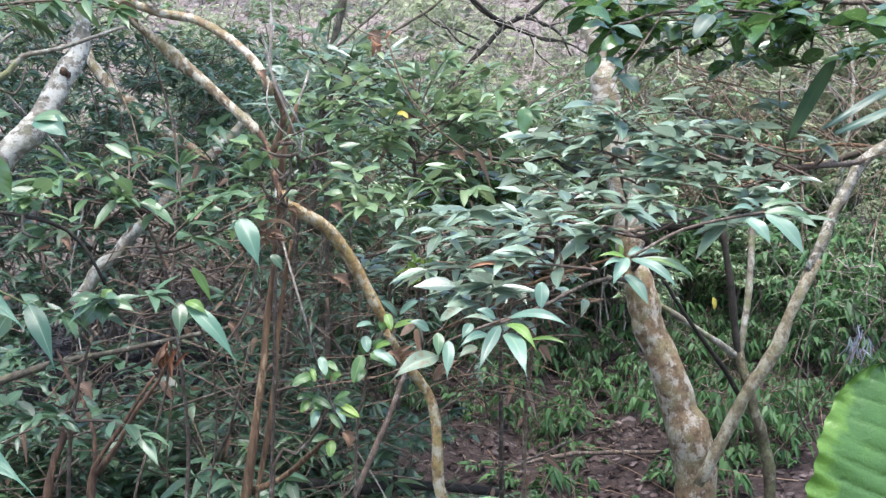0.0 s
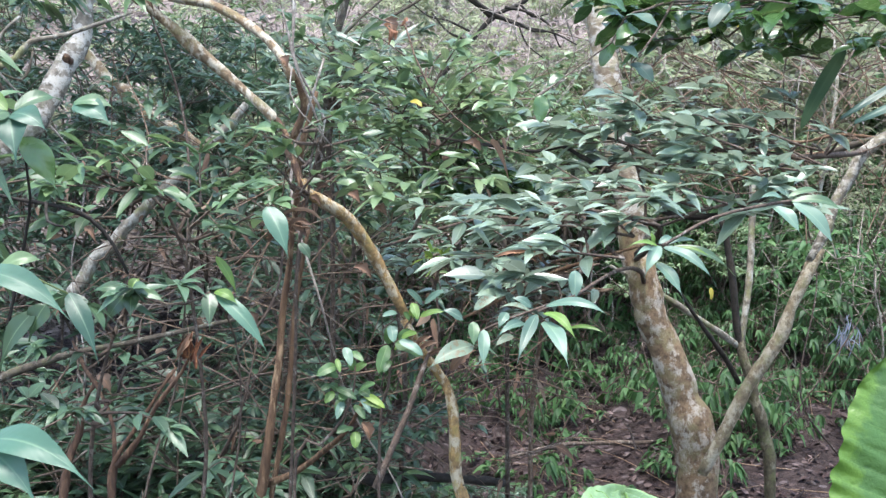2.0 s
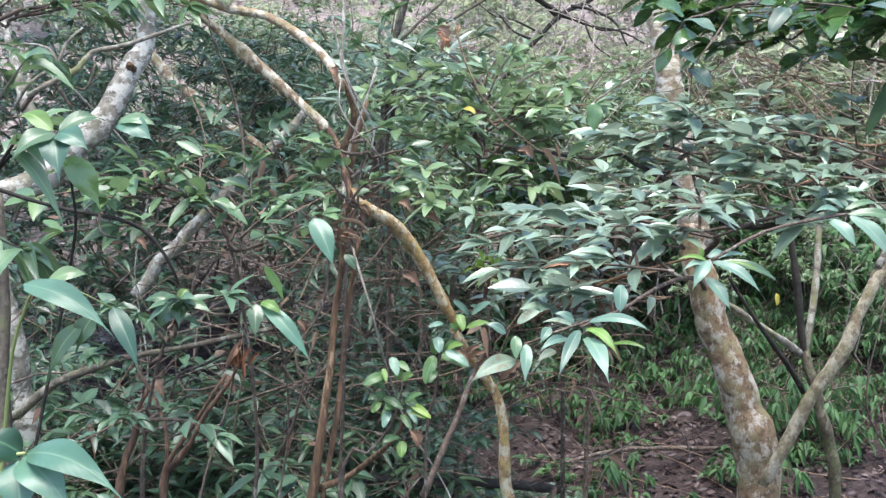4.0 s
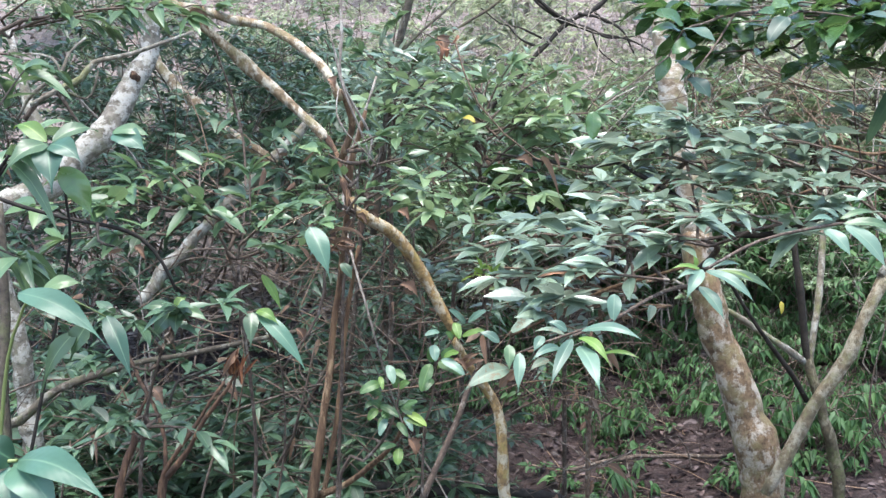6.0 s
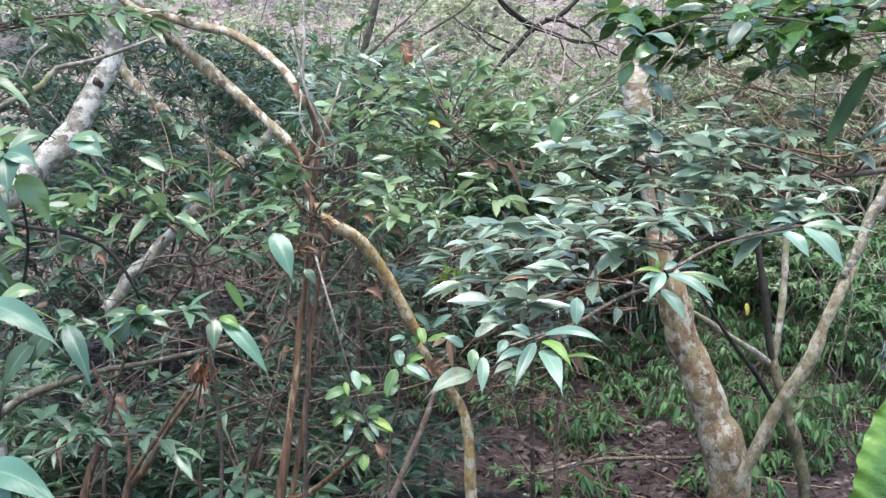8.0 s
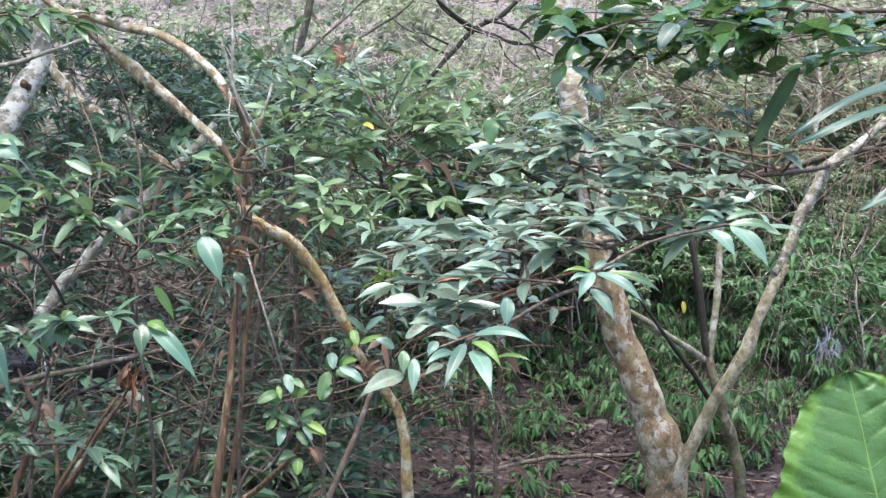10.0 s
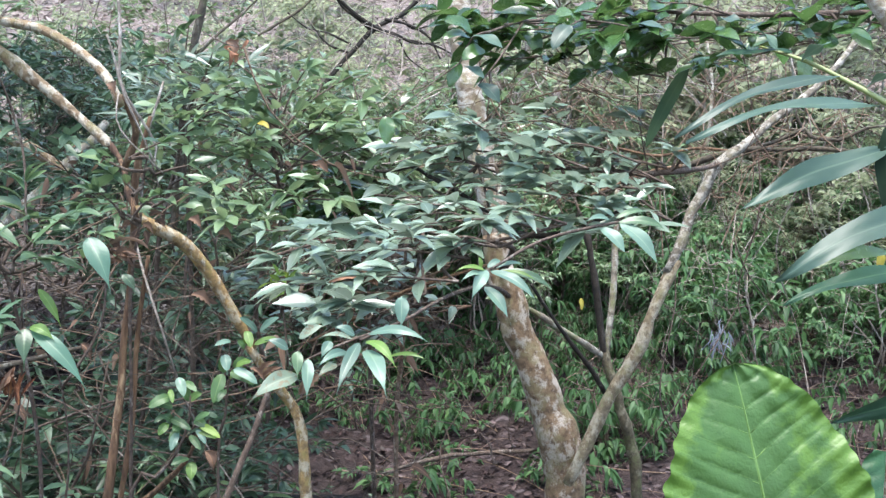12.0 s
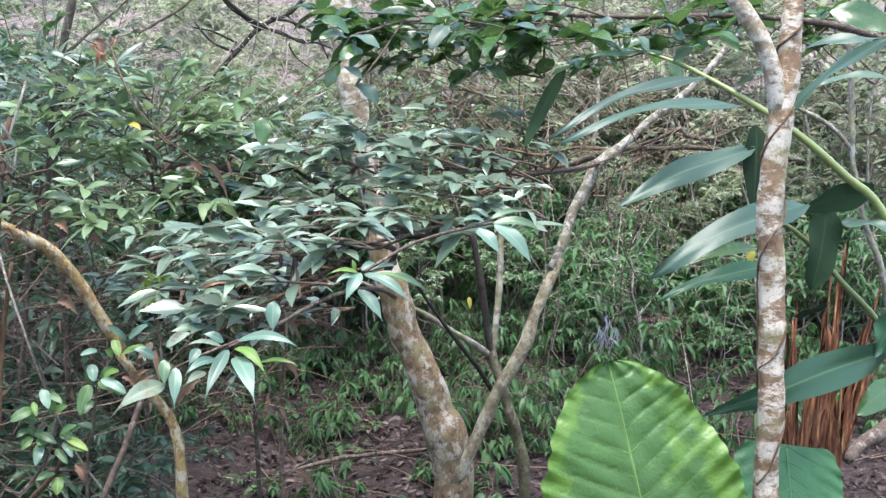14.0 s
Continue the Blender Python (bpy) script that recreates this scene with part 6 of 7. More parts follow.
# ---------------------------------------------------------------- taro leaves
def taro_material(name, base, edge, vein):
    n = Nodes(name)
    uv = n.add("ShaderNodeTexCoord").outputs["UV"]
    sep = n.add("ShaderNodeSeparateXYZ")
    n.link(uv, sep.inputs[0])
    across = n.math("ABSOLUTE", n.math("SUBTRACT", n.math("MULTIPLY", sep.outputs["Y"], 2.0), 1.0))
    run = n.math("FRACT", n.math("MULTIPLY", sep.outputs["X"], 13.0))
    line = n.math("SUBTRACT", 0.5, n.math("ABSOLUTE", n.math("SUBTRACT", run, 0.5)))
    lateral = n.ramp(line, [(0.0, (1, 1, 1)), (0.035, (0, 0, 0))])
    rib = n.ramp(across, [(0.0, (1, 1, 1)), (0.022, (0, 0, 0))])
    obj = n.coords()
    color = n.mix(n.ramp(n.noise(obj, 9.0, 4.0), [(0.35, (0, 0, 0)), (0.7, (1, 1, 1))]), base, tuple(c * 0.8 for c in base))
    color = n.mix(n.ramp(n.math("ADD", n.math("MULTIPLY", across, 0.5), n.math("MULTIPLY", n.noise(obj, 8.0, 5.0), 1.2)), [(0.88, (0, 0, 0)), (1.2, (1, 1, 1))]), color, edge)
    color = n.mix(n.math("MULTIPLY", lateral, 0.35), color, vein)
    color = n.mix(n.math("MULTIPLY", rib, 0.9), color, vein)
    fine = n.add("ShaderNodeTexVoronoi", feature="DISTANCE_TO_EDGE")
    fine.inputs["Scale"].default_value = 60.0
    n.link(obj, fine.inputs["Vector"])
    normal = n.bump(n.math("ADD", n.noise(obj, 22.0, 5.0), n.math("MULTIPLY", fine.outputs["Distance"], 0.3)), 0.35, 0.012)
    body = n.surface(color, n.math("ADD", n.math("MULTIPLY", n.noise(obj, 14.0), 0.25), 0.30), normal, 0.35)
    tr = n.add("ShaderNodeBsdfTranslucent")
    n.link(color, tr.inputs["Color"])
    m = n.add("ShaderNodeMixShader")
    m.inputs[0].default_value = 0.1
    n.link(body, m.inputs[1])
    n.link(tr.outputs[0], m.inputs[2])
    return n.done(m.outputs[0])


VEIN = leaf_material("vein_pale_green", (0.11, 0.20, 0.05), (0.125, 0.22, 0.055), (0.14, 0.24, 0.06), (0.13, 0.22, 0.06), 0.45, 0.1, 0.3)
VEIN_DEEP = leaf_material("vein_deep_green", (0.05, 0.13, 0.055), (0.055, 0.14, 0.06), (0.06, 0.15, 0.06), (0.06, 0.14, 0.06), 0.45, 0.1, 0.3)
TARO = taro_material("taro_bright", (0.046, 0.106, 0.023), (0.076, 0.15, 0.022), (0.115, 0.205, 0.055))
# Light green rim leaf, paled further to stand in for sky reflection.
TARO_SKY_PALED = taro_material("taro_sky_paled", (0.13, 0.22, 0.10), (0.17, 0.27, 0.12), (0.19, 0.29, 0.14))
TARO_DEEP = taro_material("taro_deep", (0.030, 0.098, 0.036), (0.034, 0.105, 0.038), (0.04, 0.115, 0.045))


def taro_leaf(label, tip, root, half, face, material, stalk_foot, seed=0, cup=0.05, quilted=0.015, neck=0.55, blunt=0.48, rim=1.0):
    """A heart-shaped leaf: the blade from its tip to its root, quilted between side veins, a stalk to the ground."""
    rng = np.random.default_rng(seed)
    stalk_foot = tuple(on_ground(stalk_foot[0], stalk_foot[1]))
    ob = thing("taro_plant", stalk_foot, label, "taro plant", "taro plants")
    tip, root, face = np.asarray(tip, float), np.asarray(root, float), np.asarray(face, float)
    ln = np.linalg.norm(root - tip)
    w = (root - tip) / ln
    side = np.cross(w, face)
    side /= np.linalg.norm(side)
    nrm = np.cross(side, w)
    rows, cols = 181, 49
    ph = rng.uniform(0, 6.28, 4)

    def half_at(u):
        return half * (math.sin(math.pi / 2 * min(1.0, u / 0.72)) ** blunt if u < 0.72 else (1 - neck * ((u - 0.72) / 0.28) ** 3))

    def warp(u, k):
        return 0.006 * math.sin(13 * u + 4 * k + ph[1])

    def surface_point(u, k):
        h = half_at(max(u, 0.0))
        vein_at = u + 0.55 * abs(k) * h / ln
        edge = 1 + rim * abs(k) ** 3 * (0.006 * math.cos(2 * math.pi * 13 * vein_at) + 0.014 * math.sin(43 * u + ph[0] + 2 * np.sign(k)) + 0.012 * math.sin(98 * u + ph[1]))
        quilt = quilted * half / 0.3 * abs(math.sin(math.pi * 13 * (vein_at + warp(u, k)))) ** 0.4 * min(1, 4 * abs(k)) * (1 - 0.45 * abs(k)) * (0.75 + 0.25 * math.sin(7 * u + 3 * k + ph[0]))
        wave = cup * half * k * k + rim * 0.022 * half * abs(k) ** 3 * math.sin(2 * math.pi * 13 * vein_at + ph[2]) + 0.035 * half * k * k * math.sin(22 * u + ph[2] + 1.5 * np.sign(k)) - 0.10 * ln * (u - 0.5) ** 2
        wave += 0.004 * math.sin(17 * u + 5 * k + ph[3]) * math.sin(9 * k + 11 * u)
        return tip + w * ln * (u + 0.02 * math.sin(3 * u)) + side * k * h * edge + nrm * (quilt + wave), vein_at

    v, uv = [], []
    for i in range(rows):
        for j in range(cols):
            p, vein_at = surface_point(i / (rows - 1), 2 * j / (cols - 1) - 1)
            v.append(p)
            uv.append((vein_at, j / (cols - 1)))
    f = [(i * cols + j, i * cols + j + 1, (i + 1) * cols + j + 1, (i + 1) * cols + j) for i in range(rows - 1) for j in range(cols - 1)]
    leaf = under(mesh_object("leaf_blade", v, f, material, uv), ob)
    t = Tubes()
    t.add([(*surface_point(u, 0.0)[0], 0.0012 + 0.004 * u) for u in np.linspace(0.02, 0.98, 9)], 6, 0.03, 0.02)
    t.part("midrib", VEIN_DEEP if material is TARO_DEEP else VEIN, leaf)
    for c in range(2, 14):
        for sign in (-1, 1):
            line = []
            for k in np.linspace(0.02, 0.9, 8):
                u = c / 13
                for _ in range(12):
                    u = c / 13 - warp(u, sign * k) - 0.55 * k * half_at(max(u, 0.0)) / ln
                if u < 0.01:
                    break
                line.append((*surface_point(u, sign * k)[0], 0.0016 * (1.05 - k) + 0.0003))
            if len(line) > 2:
                t = Tubes()
                t.add(line, 5, 0.04, 0.03)
                t.part("side_vein", VEIN_DEEP if material is TARO_DEEP else VEIN, leaf)
    t = Tubes()
    end = tip + w * ln * 0.72 - nrm * 0.012
    mid = (end + np.asarray(stalk_foot)) / 2 - nrm * 0.06
    t.add([(*stalk_foot, 0.022), (*mid, 0.016), (*end, 0.009)], 9, 0.05, 0.03)
    t.part("stalk", STALK, ob)


taro_leaf("taro plant with one huge bright green ribbed leaf", (1.225, 2.775, 1.494), (1.331, 2.538, 0.695), 0.332, (-0.05, -0.93, 0.35), TARO, (1.441, 2.816, 0.276), 1)
taro_leaf("taro plant with a deep green broad leaf behind a trunk", (1.882, 2.791, 0.457), (2.005, 3.093, 1.086), 0.205, (0.0, -0.97, 0.25), TARO_DEEP, (2.013, 2.958, -0.097), 2, 0.02, 0.0015, 0.22)
taro_leaf("taro plant with a sky-paled green leaf seen at its rim", (0.060, 1.018, 1.735), (0.026, 0.720, 1.752), 0.068, (0.05, -0.45, 0.9), TARO_SKY_PALED, (0.056, 0.901, 1.580), 3, 0.05, 0.002, 0.55, 0.40, 0.3)


# ---------------------------------------------------------------- long-bladed plant and shredded stump
def long_blade_plant():
    ob = thing("ginger_plant", (2.750, 2.958, 0.427), "ginger-like plant with long glossy blades on arching stalks", "plant")
    for pts in ([(2.750, 2.958, 0.427, 0.0220), (2.662, 3.078, 1.321, 0.0180), (2.391, 3.146, 1.854, 0.0160), (2.246, 3.163, 1.994, 0.0142), (2.097, 3.190, 2.125, 0.0125), (1.949, 3.235, 2.235, 0.0110), (1.833, 3.322, 2.324, 0.0089), (1.723, 3.406, 2.399, 0.0070), (1.589, 3.494, 2.458, 0.0040)],
                [(2.793, 3.046, 0.380, 0.0205), (2.645, 3.157, 1.075, 0.0164), (2.445, 3.222, 1.448, 0.0122), (2.293, 3.244, 1.616, 0.0101), (2.152, 3.261, 1.771, 0.0090), (2.056, 3.270, 1.844, 0.0070)]):
        t = Tubes()
        t.add(rooted(pts), 8, 0.05, 0.02)
        t.part("stalk", STALK, ob)
    G, D, T_, U = LEAF_GINGER, LEAF_DARK, LEAF_TARO_DEEP, LEAF_SHADED_UNDER
    for pts, w, mat, face, arch in (
        ([(1.790, 3.300, 2.344), (1.152, 3.120, 2.144)], 0.052, G, (0.1, -0.5, 0.86), 0.05), ([(1.908, 3.250, 2.243), (1.165, 3.050, 2.132)], 0.062, G, (0.1, -0.45, 0.9), 0.045),
        ([(1.911, 3.200, 2.097), (1.341, 3.050, 1.916)], 0.088, G, (0.15, -0.8, 0.6), 0.03), ([(2.094, 3.150, 1.906), (1.433, 2.980, 1.702)], 0.105, G, (0.15, -0.7, 0.7), 0.06),
        ([(2.051, 3.200, 1.692), (1.517, 3.100, 1.606)], 0.068, T_, (0.1, -0.6, 0.8), 0.04), ([(2.441, 3.150, 1.384), (1.600, 2.950, 1.243)], 0.125, T_, (0.1, -0.98, 0.15), 0.06),
        ([(1.961, 3.100, 2.207), (2.122, 2.750, 2.433)], 0.070, G, (-0.35, -0.6, 0.75), 0.05), ([(2.065, 3.200, 2.428), (2.342, 3.050, 2.451)], 0.055, G, (0.0, -0.55, 0.83), 0.05),
        ([(1.689, 3.450, 2.436), (1.355, 3.350, 2.404)], 0.034, T_, (0.0, -0.5, 0.86), 0.02), ([(1.959, 3.250, 1.749), (1.658, 3.200, 1.706)], 0.060, D, (0.1, -0.7, 0.6), 0.05),
    ) + (
        # U blades: undersides darkened by their colour.
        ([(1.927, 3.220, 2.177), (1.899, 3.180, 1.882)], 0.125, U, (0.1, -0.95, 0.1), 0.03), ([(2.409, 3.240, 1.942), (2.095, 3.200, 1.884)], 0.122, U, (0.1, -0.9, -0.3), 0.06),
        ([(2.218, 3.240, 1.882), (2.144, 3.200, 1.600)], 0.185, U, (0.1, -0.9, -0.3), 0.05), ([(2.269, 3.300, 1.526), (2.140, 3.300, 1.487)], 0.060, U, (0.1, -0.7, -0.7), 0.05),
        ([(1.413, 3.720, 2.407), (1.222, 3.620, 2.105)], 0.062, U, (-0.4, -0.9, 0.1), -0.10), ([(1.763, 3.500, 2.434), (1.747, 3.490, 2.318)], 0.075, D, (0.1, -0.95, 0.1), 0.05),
        ([(2.255, 3.200, 1.834), (2.408, 3.100, 1.804)], 0.070, G, (0.1, -0.5, 0.86), 0.06), ([(2.420, 3.100, 1.541), (2.327, 3.100, 1.373)], 0.110, T_, (0.1, -0.95, 0.2), 0.05),
    ) + (
        ([(2.421, 3.100, 1.270), (2.234, 3.050, 1.185)], 0.110, D, (0.1, -0.9, 0.35), 0.06), ([(1.532, 3.470, 2.525), (1.617, 3.400, 2.437)], 0.070, G, (0.2, -0.35, 0.95), 0.06),
        ([(1.703, 3.400, 2.399), (1.752, 3.300, 2.457)], 0.060, G, (0.2, -0.3, 0.95), 0.05), ([(1.887, 3.300, 2.303), (1.940, 3.200, 2.355)], 0.060, G, (0.2, -0.5, 0.85), 0.05),
        ([(1.437, 3.500, 2.550), (1.499, 3.400, 2.525)], 0.055, G, (0.0, -0.4, 0.9), 0.05), ([(2.315, 3.400, 2.588), (2.525, 3.300, 2.500)], 0.120, D, (0.1, -0.9, 0.2), 0.05),
        ([(2.192, 3.300, 2.319), (2.495, 3.250, 2.337)], 0.045, G, (0.1, -0.5, 0.86), 0.05), ([(1.866, 3.500, 2.512), (1.986, 3.450, 2.478)], 0.060, D, (0.1, -0.6, 0.7), 0.05),
        ([(1.722, 3.500, 2.510), (1.798, 3.450, 2.477)], 0.055, G, (0.1, -0.5, 0.86), 0.05), ([(2.457, 3.300, 1.348), (2.332, 3.250, 1.293)], 0.070, G, (0.1, -0.6, 0.8), 0.05),
    ):
        blade(ob, pts, w, mat, face, arch=arch, shape="long" if mat is G or mat is T_ else "ovate", fold=0.12, seed=int(1000 * w))


long_blade_plant()


def shredded_stump():
    """A broken stump: dry sheaths torn into ragged upright strips round a narrow foot."""
    rng = np.random.default_rng(8)
    ob = thing("shredded_stump", (2.42, 3.66, 0.0), "broken stump of dry orange brown shredded sheaths", "stump")
    strips = [((2.316, 3.60, 1.563), (2.328, 3.62, 0.780), 0.036), ((2.515, 3.58, 1.578), (2.445, 3.62, 0.760), 0.060), ((2.536, 3.62, 1.691), (2.483, 3.64, 0.760), 0.050), ((2.577, 3.66, 1.746), (2.520, 3.66, 0.800), 0.044),
              ((2.480, 3.56, 1.420), (2.419, 3.60, 0.770), 0.055), ((2.573, 3.60, 1.507), (2.543, 3.62, 0.850), 0.050), ((2.725, 3.62, 1.547), (2.596, 3.64, 0.950), 0.048), ((2.769, 3.64, 1.441), (2.627, 3.66, 0.950), 0.034),
              ((2.355, 3.63, 1.426), (2.348, 3.64, 0.780), 0.030), ((2.453, 3.57, 1.329), (2.394, 3.60, 0.760), 0.046)]
    for k, (top, foot, width) in enumerate(strips):
        top, foot = np.array(top), np.array(foot)
        foot = top + (foot - top) * (top[2] + 0.03) / (top[2] - foot[2])
        rows, cols = 22, 11
        torn = rng.uniform(0, 0.4, cols)
        v, uv = [], []
        for i in range(rows):
            u = i / (rows - 1)
            half = width * (0.55 + 0.40 * u)
            for j in range(cols):
                q = 2 * j / (cols - 1) - 1
                c = top + (foot - top) * (u + torn[j] * (1 - u) ** 2)
                v.append(c + np.array([q * half * (1 + 0.06 * rng.normal()) + 0.008 * math.sin(5 * u + k), half * 1.1 * q * q + 0.005 * rng.normal() + 0.010 * math.sin(9 * q + k), 0.0]))
                uv.append((u, j / (cols - 1)))
        f = [(i * cols + j, i * cols + j + 1, (i + 1) * cols + j + 1, (i + 1) * cols + j) for i in range(rows - 1) for j in range(cols - 1)]
        piece = mesh_object("sheath_strip", v, f, SHREDS, uv)
        piece.modifiers.new("thickness", "SOLIDIFY").thickness = 0.007
        under(piece, ob)


shredded_stump()


def vine_on_trunk():
    ob = thing("climbing_vine", (1.685, 2.724, 0.844), "thin brown vine winding up a mottled trunk", "vine")
    t = Tubes()
    t.add(rooted([(1.714, 2.804, 1.054, 0.0036), (1.709, 2.777, 1.076, 0.0036), (1.725, 2.750, 1.120, 0.0036), (1.743, 2.741, 1.171, 0.0036), (1.766, 2.742, 1.230, 0.0036), (1.792, 2.773, 1.286, 0.0036), (1.766, 2.820, 1.339, 0.0036), (1.715, 2.803, 1.380, 0.0036), (1.716, 2.804, 1.419, 0.0036), (1.711, 2.777, 1.445, 0.0036), (1.728, 2.750, 1.471, 0.0036), (1.753, 2.743, 1.511, 0.0036), (1.776, 2.751, 1.557, 0.0036), (1.793, 2.790, 1.609, 0.0036)]), 6, 0.02, 0.05)
    t.add([(1.716, 2.803, 1.380, 0.0032), (1.716, 2.806, 1.467, 0.0032), (1.716, 2.808, 1.554, 0.0032), (1.714, 2.810, 1.657, 0.0032), (1.713, 2.811, 1.725, 0.0032), (1.704, 2.788, 1.775, 0.0032), (1.714, 2.761, 1.825, 0.0032), (1.733, 2.750, 1.858, 0.0032), (1.762, 2.758, 1.885, 0.0032), (1.775, 2.771, 1.942, 0.0032), (1.755, 2.834, 2.027, 0.0034), (1.713, 2.809, 2.069, 0.0042), (1.716, 2.792, 2.107, 0.0042), (1.728, 2.775, 2.140, 0.0042), (1.751, 2.760, 2.176, 0.0042), (1.779, 2.758, 2.215, 0.0042), (1.821, 2.806, 2.275, 0.0036), (1.799, 2.845, 2.348, 0.0036), (1.770, 2.831, 2.398, 0.0045), (1.770, 2.798, 2.415, 0.0045), (1.793, 2.781, 2.438, 0.0045), (1.823, 2.782, 2.468, 0.0045)], 6, 0.02, 0.05)
    t.part("stem", BARK_RED, ob)


vine_on_trunk()


# ---------------------------------------------------------------- small odd leaves, twig tangles, logs
def odd_leaf(name, label, pts, w, mat, **more):
    v, f, uv = blade_mesh(pts[0], pts[1], w, (0.2, -0.85, 0.5), **more)
    tagged(mesh_object(name, v, f, mat, uv), label, "leaf")


for pts, w in (([(-0.158, 3.546, 2.200), (-0.118, 3.506, 2.180)], 0.026), ([(1.115, 4.054, 2.535), (1.144, 4.049, 2.475)], 0.035), ([(1.422, 5.304, 1.287), (1.426, 5.296, 1.223)], 0.03), ([(2.057, 3.462, 1.723), (2.038, 3.458, 1.650)], 0.04)):
    odd_leaf("yellow_leaf", "single yellow leaf caught among green twigs", pts, w, LEAF_YELLOW, shape="ovate", seed=3)
for pts, w in (([(0.165, 3.000, 1.725), (0.222, 2.970, 1.722)], 0.045), ([(-0.325, 2.979, 1.702), (-0.258, 2.979, 1.669)], 0.04), ([(-0.240, 3.368, 2.455), (-0.200, 3.363, 2.392)], 0.06), ([(-0.964, 2.559, 1.857), (-0.924, 2.557, 1.822)], 0.03), ([(-0.984, 3.132, 2.504), (-0.898, 3.131, 2.453)], 0.06),
               ) + (
               ([(-0.721, 2.642, 1.579), (-0.750, 2.631, 1.489)], 0.03), ([(-1.020, 2.811, 1.425), (-0.971, 2.808, 1.377)], 0.05), ([(-0.355, 3.201, 1.902), (-0.305, 3.200, 1.874)], 0.04), ([(-0.533, 2.883, 1.849), (-0.477, 2.884, 1.825)], 0.05), ([(-0.519, 2.882, 2.294), (-0.488, 2.881, 2.263)], 0.04),
               ) + (
               ([(-0.032, 3.256, 1.327), (0.041, 3.270, 1.418)], 0.05), ([(-0.631, 2.948, 1.574), (-0.590, 2.945, 1.525)], 0.04), ([(-0.277, 3.300, 1.848), (-0.222, 3.300, 1.826)], 0.04), ([(0.076, 3.440, 2.034), (0.010, 3.438, 2.049)], 0.05), ([(-0.306, 3.028, 1.223), (-0.271, 3.024, 1.171)], 0.06),
               ) + (
               ([(-0.132, 3.061, 1.436), (-0.070, 3.049, 1.483)], 0.028), ([(-0.150, 3.080, 1.440), (-0.091, 3.070, 1.500)], 0.028), ([(-0.110, 3.060, 1.414), (-0.046, 3.067, 1.448)], 0.028), ([(0.175, 2.990, 1.730), (0.216, 2.985, 1.748)], 0.04), ([(-0.440, 2.895, 1.913), (-0.401, 2.894, 1.886)], 0.03), ([(-0.450, 2.893, 1.902), (-0.465, 2.887, 1.854)], 0.035), ([(-0.421, 2.898, 1.934), (-0.376, 2.902, 1.944)], 0.03), ([(-0.458, 2.875, 1.923), (-0.488, 2.871, 1.897)], 0.028), ([(-0.434, 2.894, 1.896), (-0.420, 2.889, 1.844)], 0.03), ([(-0.408, 2.898, 1.921), (-0.369, 2.898, 1.902)], 0.028), ([(-0.170, 3.062, 1.462), (-0.118, 3.060, 1.424)], 0.028)):
    odd_leaf("dead_leaf", "curled orange brown dead leaf caught on twigs", pts, w, LEAF_DEAD, shape="lance", fold=0.9, curl=0.25, arch=0.2, seed=int(w * 1000), ragged=0.6)


def dead_clump(label, centre, spread, count, size, material, seed):
    """Curled dead leaves bunched on one twig; each leaf a part."""
    rng = np.random.default_rng(seed)
    c = np.asarray(centre, float)
    ob = thing("dead_leaf_clump", c, label, "dead leaves")
    t = Tubes()
    t.add([(*(c + (-0.10, 0.05, 0.06)), 0.0022), (*(c + (-0.03, 0.01, 0.02)), 0.0020), (*(c + (0.05, -0.01, 0.0)), 0.0014)], 5, 0.03, 0.05)
    t.part("twig", TWIG, ob)
    for k in range(count):
        a = c + rng.normal(0, spread, 3) * (1, 0.6, 0.6)
        b = a + rng.normal(0, 1, 3) * (1, 0.5, 0.7) * size
        blade(ob, (a, b), size * 0.55, material, tuple(rng.normal(0, 0.5, 3) + (0, -0.8, 0.3)), shape="ovate", fold=0.8, curl=0.3, arch=0.2, ragged=0.5, seed=k)


dead_clump("bunch of curled dark red brown dead leaves", (-0.479, 2.700, 1.851), 0.024, 14, 0.050, LEAF_DEAD, 71)
dead_clump("curled pale orange dead leaf caught in sprays", (0.174, 2.800, 1.761), 0.012, 5, 0.050, LEAF_RUST, 72)
dead_clump("rust red dead leaves caught on a twig", (-0.209, 3.300, 2.422), 0.014, 5, 0.036, LEAF_RUST, 73)


def tangle(name, label, box, count, length, radius, material, seed, flat=0.35, apart=False):
    """Dead twigs crossing each other within a stretch of the plan; apart: each twig a part of its own."""
    rng = np.random.default_rng(seed)
    t = Tubes()
    (x0, x1), (y0, y1), (z0, z1) = box
    owner = thing(name, on_ground((x0 + x1) / 2, (y0 + y1) / 2, 0.0), label, "twig tangle") if apart else None
    for k in range(count):
        p = np.array([rng.uniform(x0, x1), rng.uniform(y0, y1), 0.0])
        p[2] = float(ground_height(p[0], p[1])) + rng.uniform(z0, z1)
        u = rng.uniform(0, 6.28)
        d = np.array([math.cos(u), math.sin(u) * 0.6, rng.normal(0, flat)])
        ln = length * rng.uniform(0.5, 1.3)
        r = radius * rng.uniform(0.5, 1.5)
        bow = rng.normal(0, 0.16 * ln, 3)
        if apart:
            t = Tubes()
        t.add([(*(p - d * ln / 2), r), (*(p - d * ln / 6 + bow), r * 0.9), (*(p + d * ln / 6 + bow * 0.8 + rng.normal(0, 0.04 * ln, 3)), r * 0.75), (*(p + d * ln / 2), r * 0.4)], 4, 0.09, 0.05, rng, False)
        if apart:
            t.part("twig", material, owner)
    if not apart:
        tagged(mesh_object(name, np.vstack(t.v), t.f, material), label, "twigs", kind="stuff")


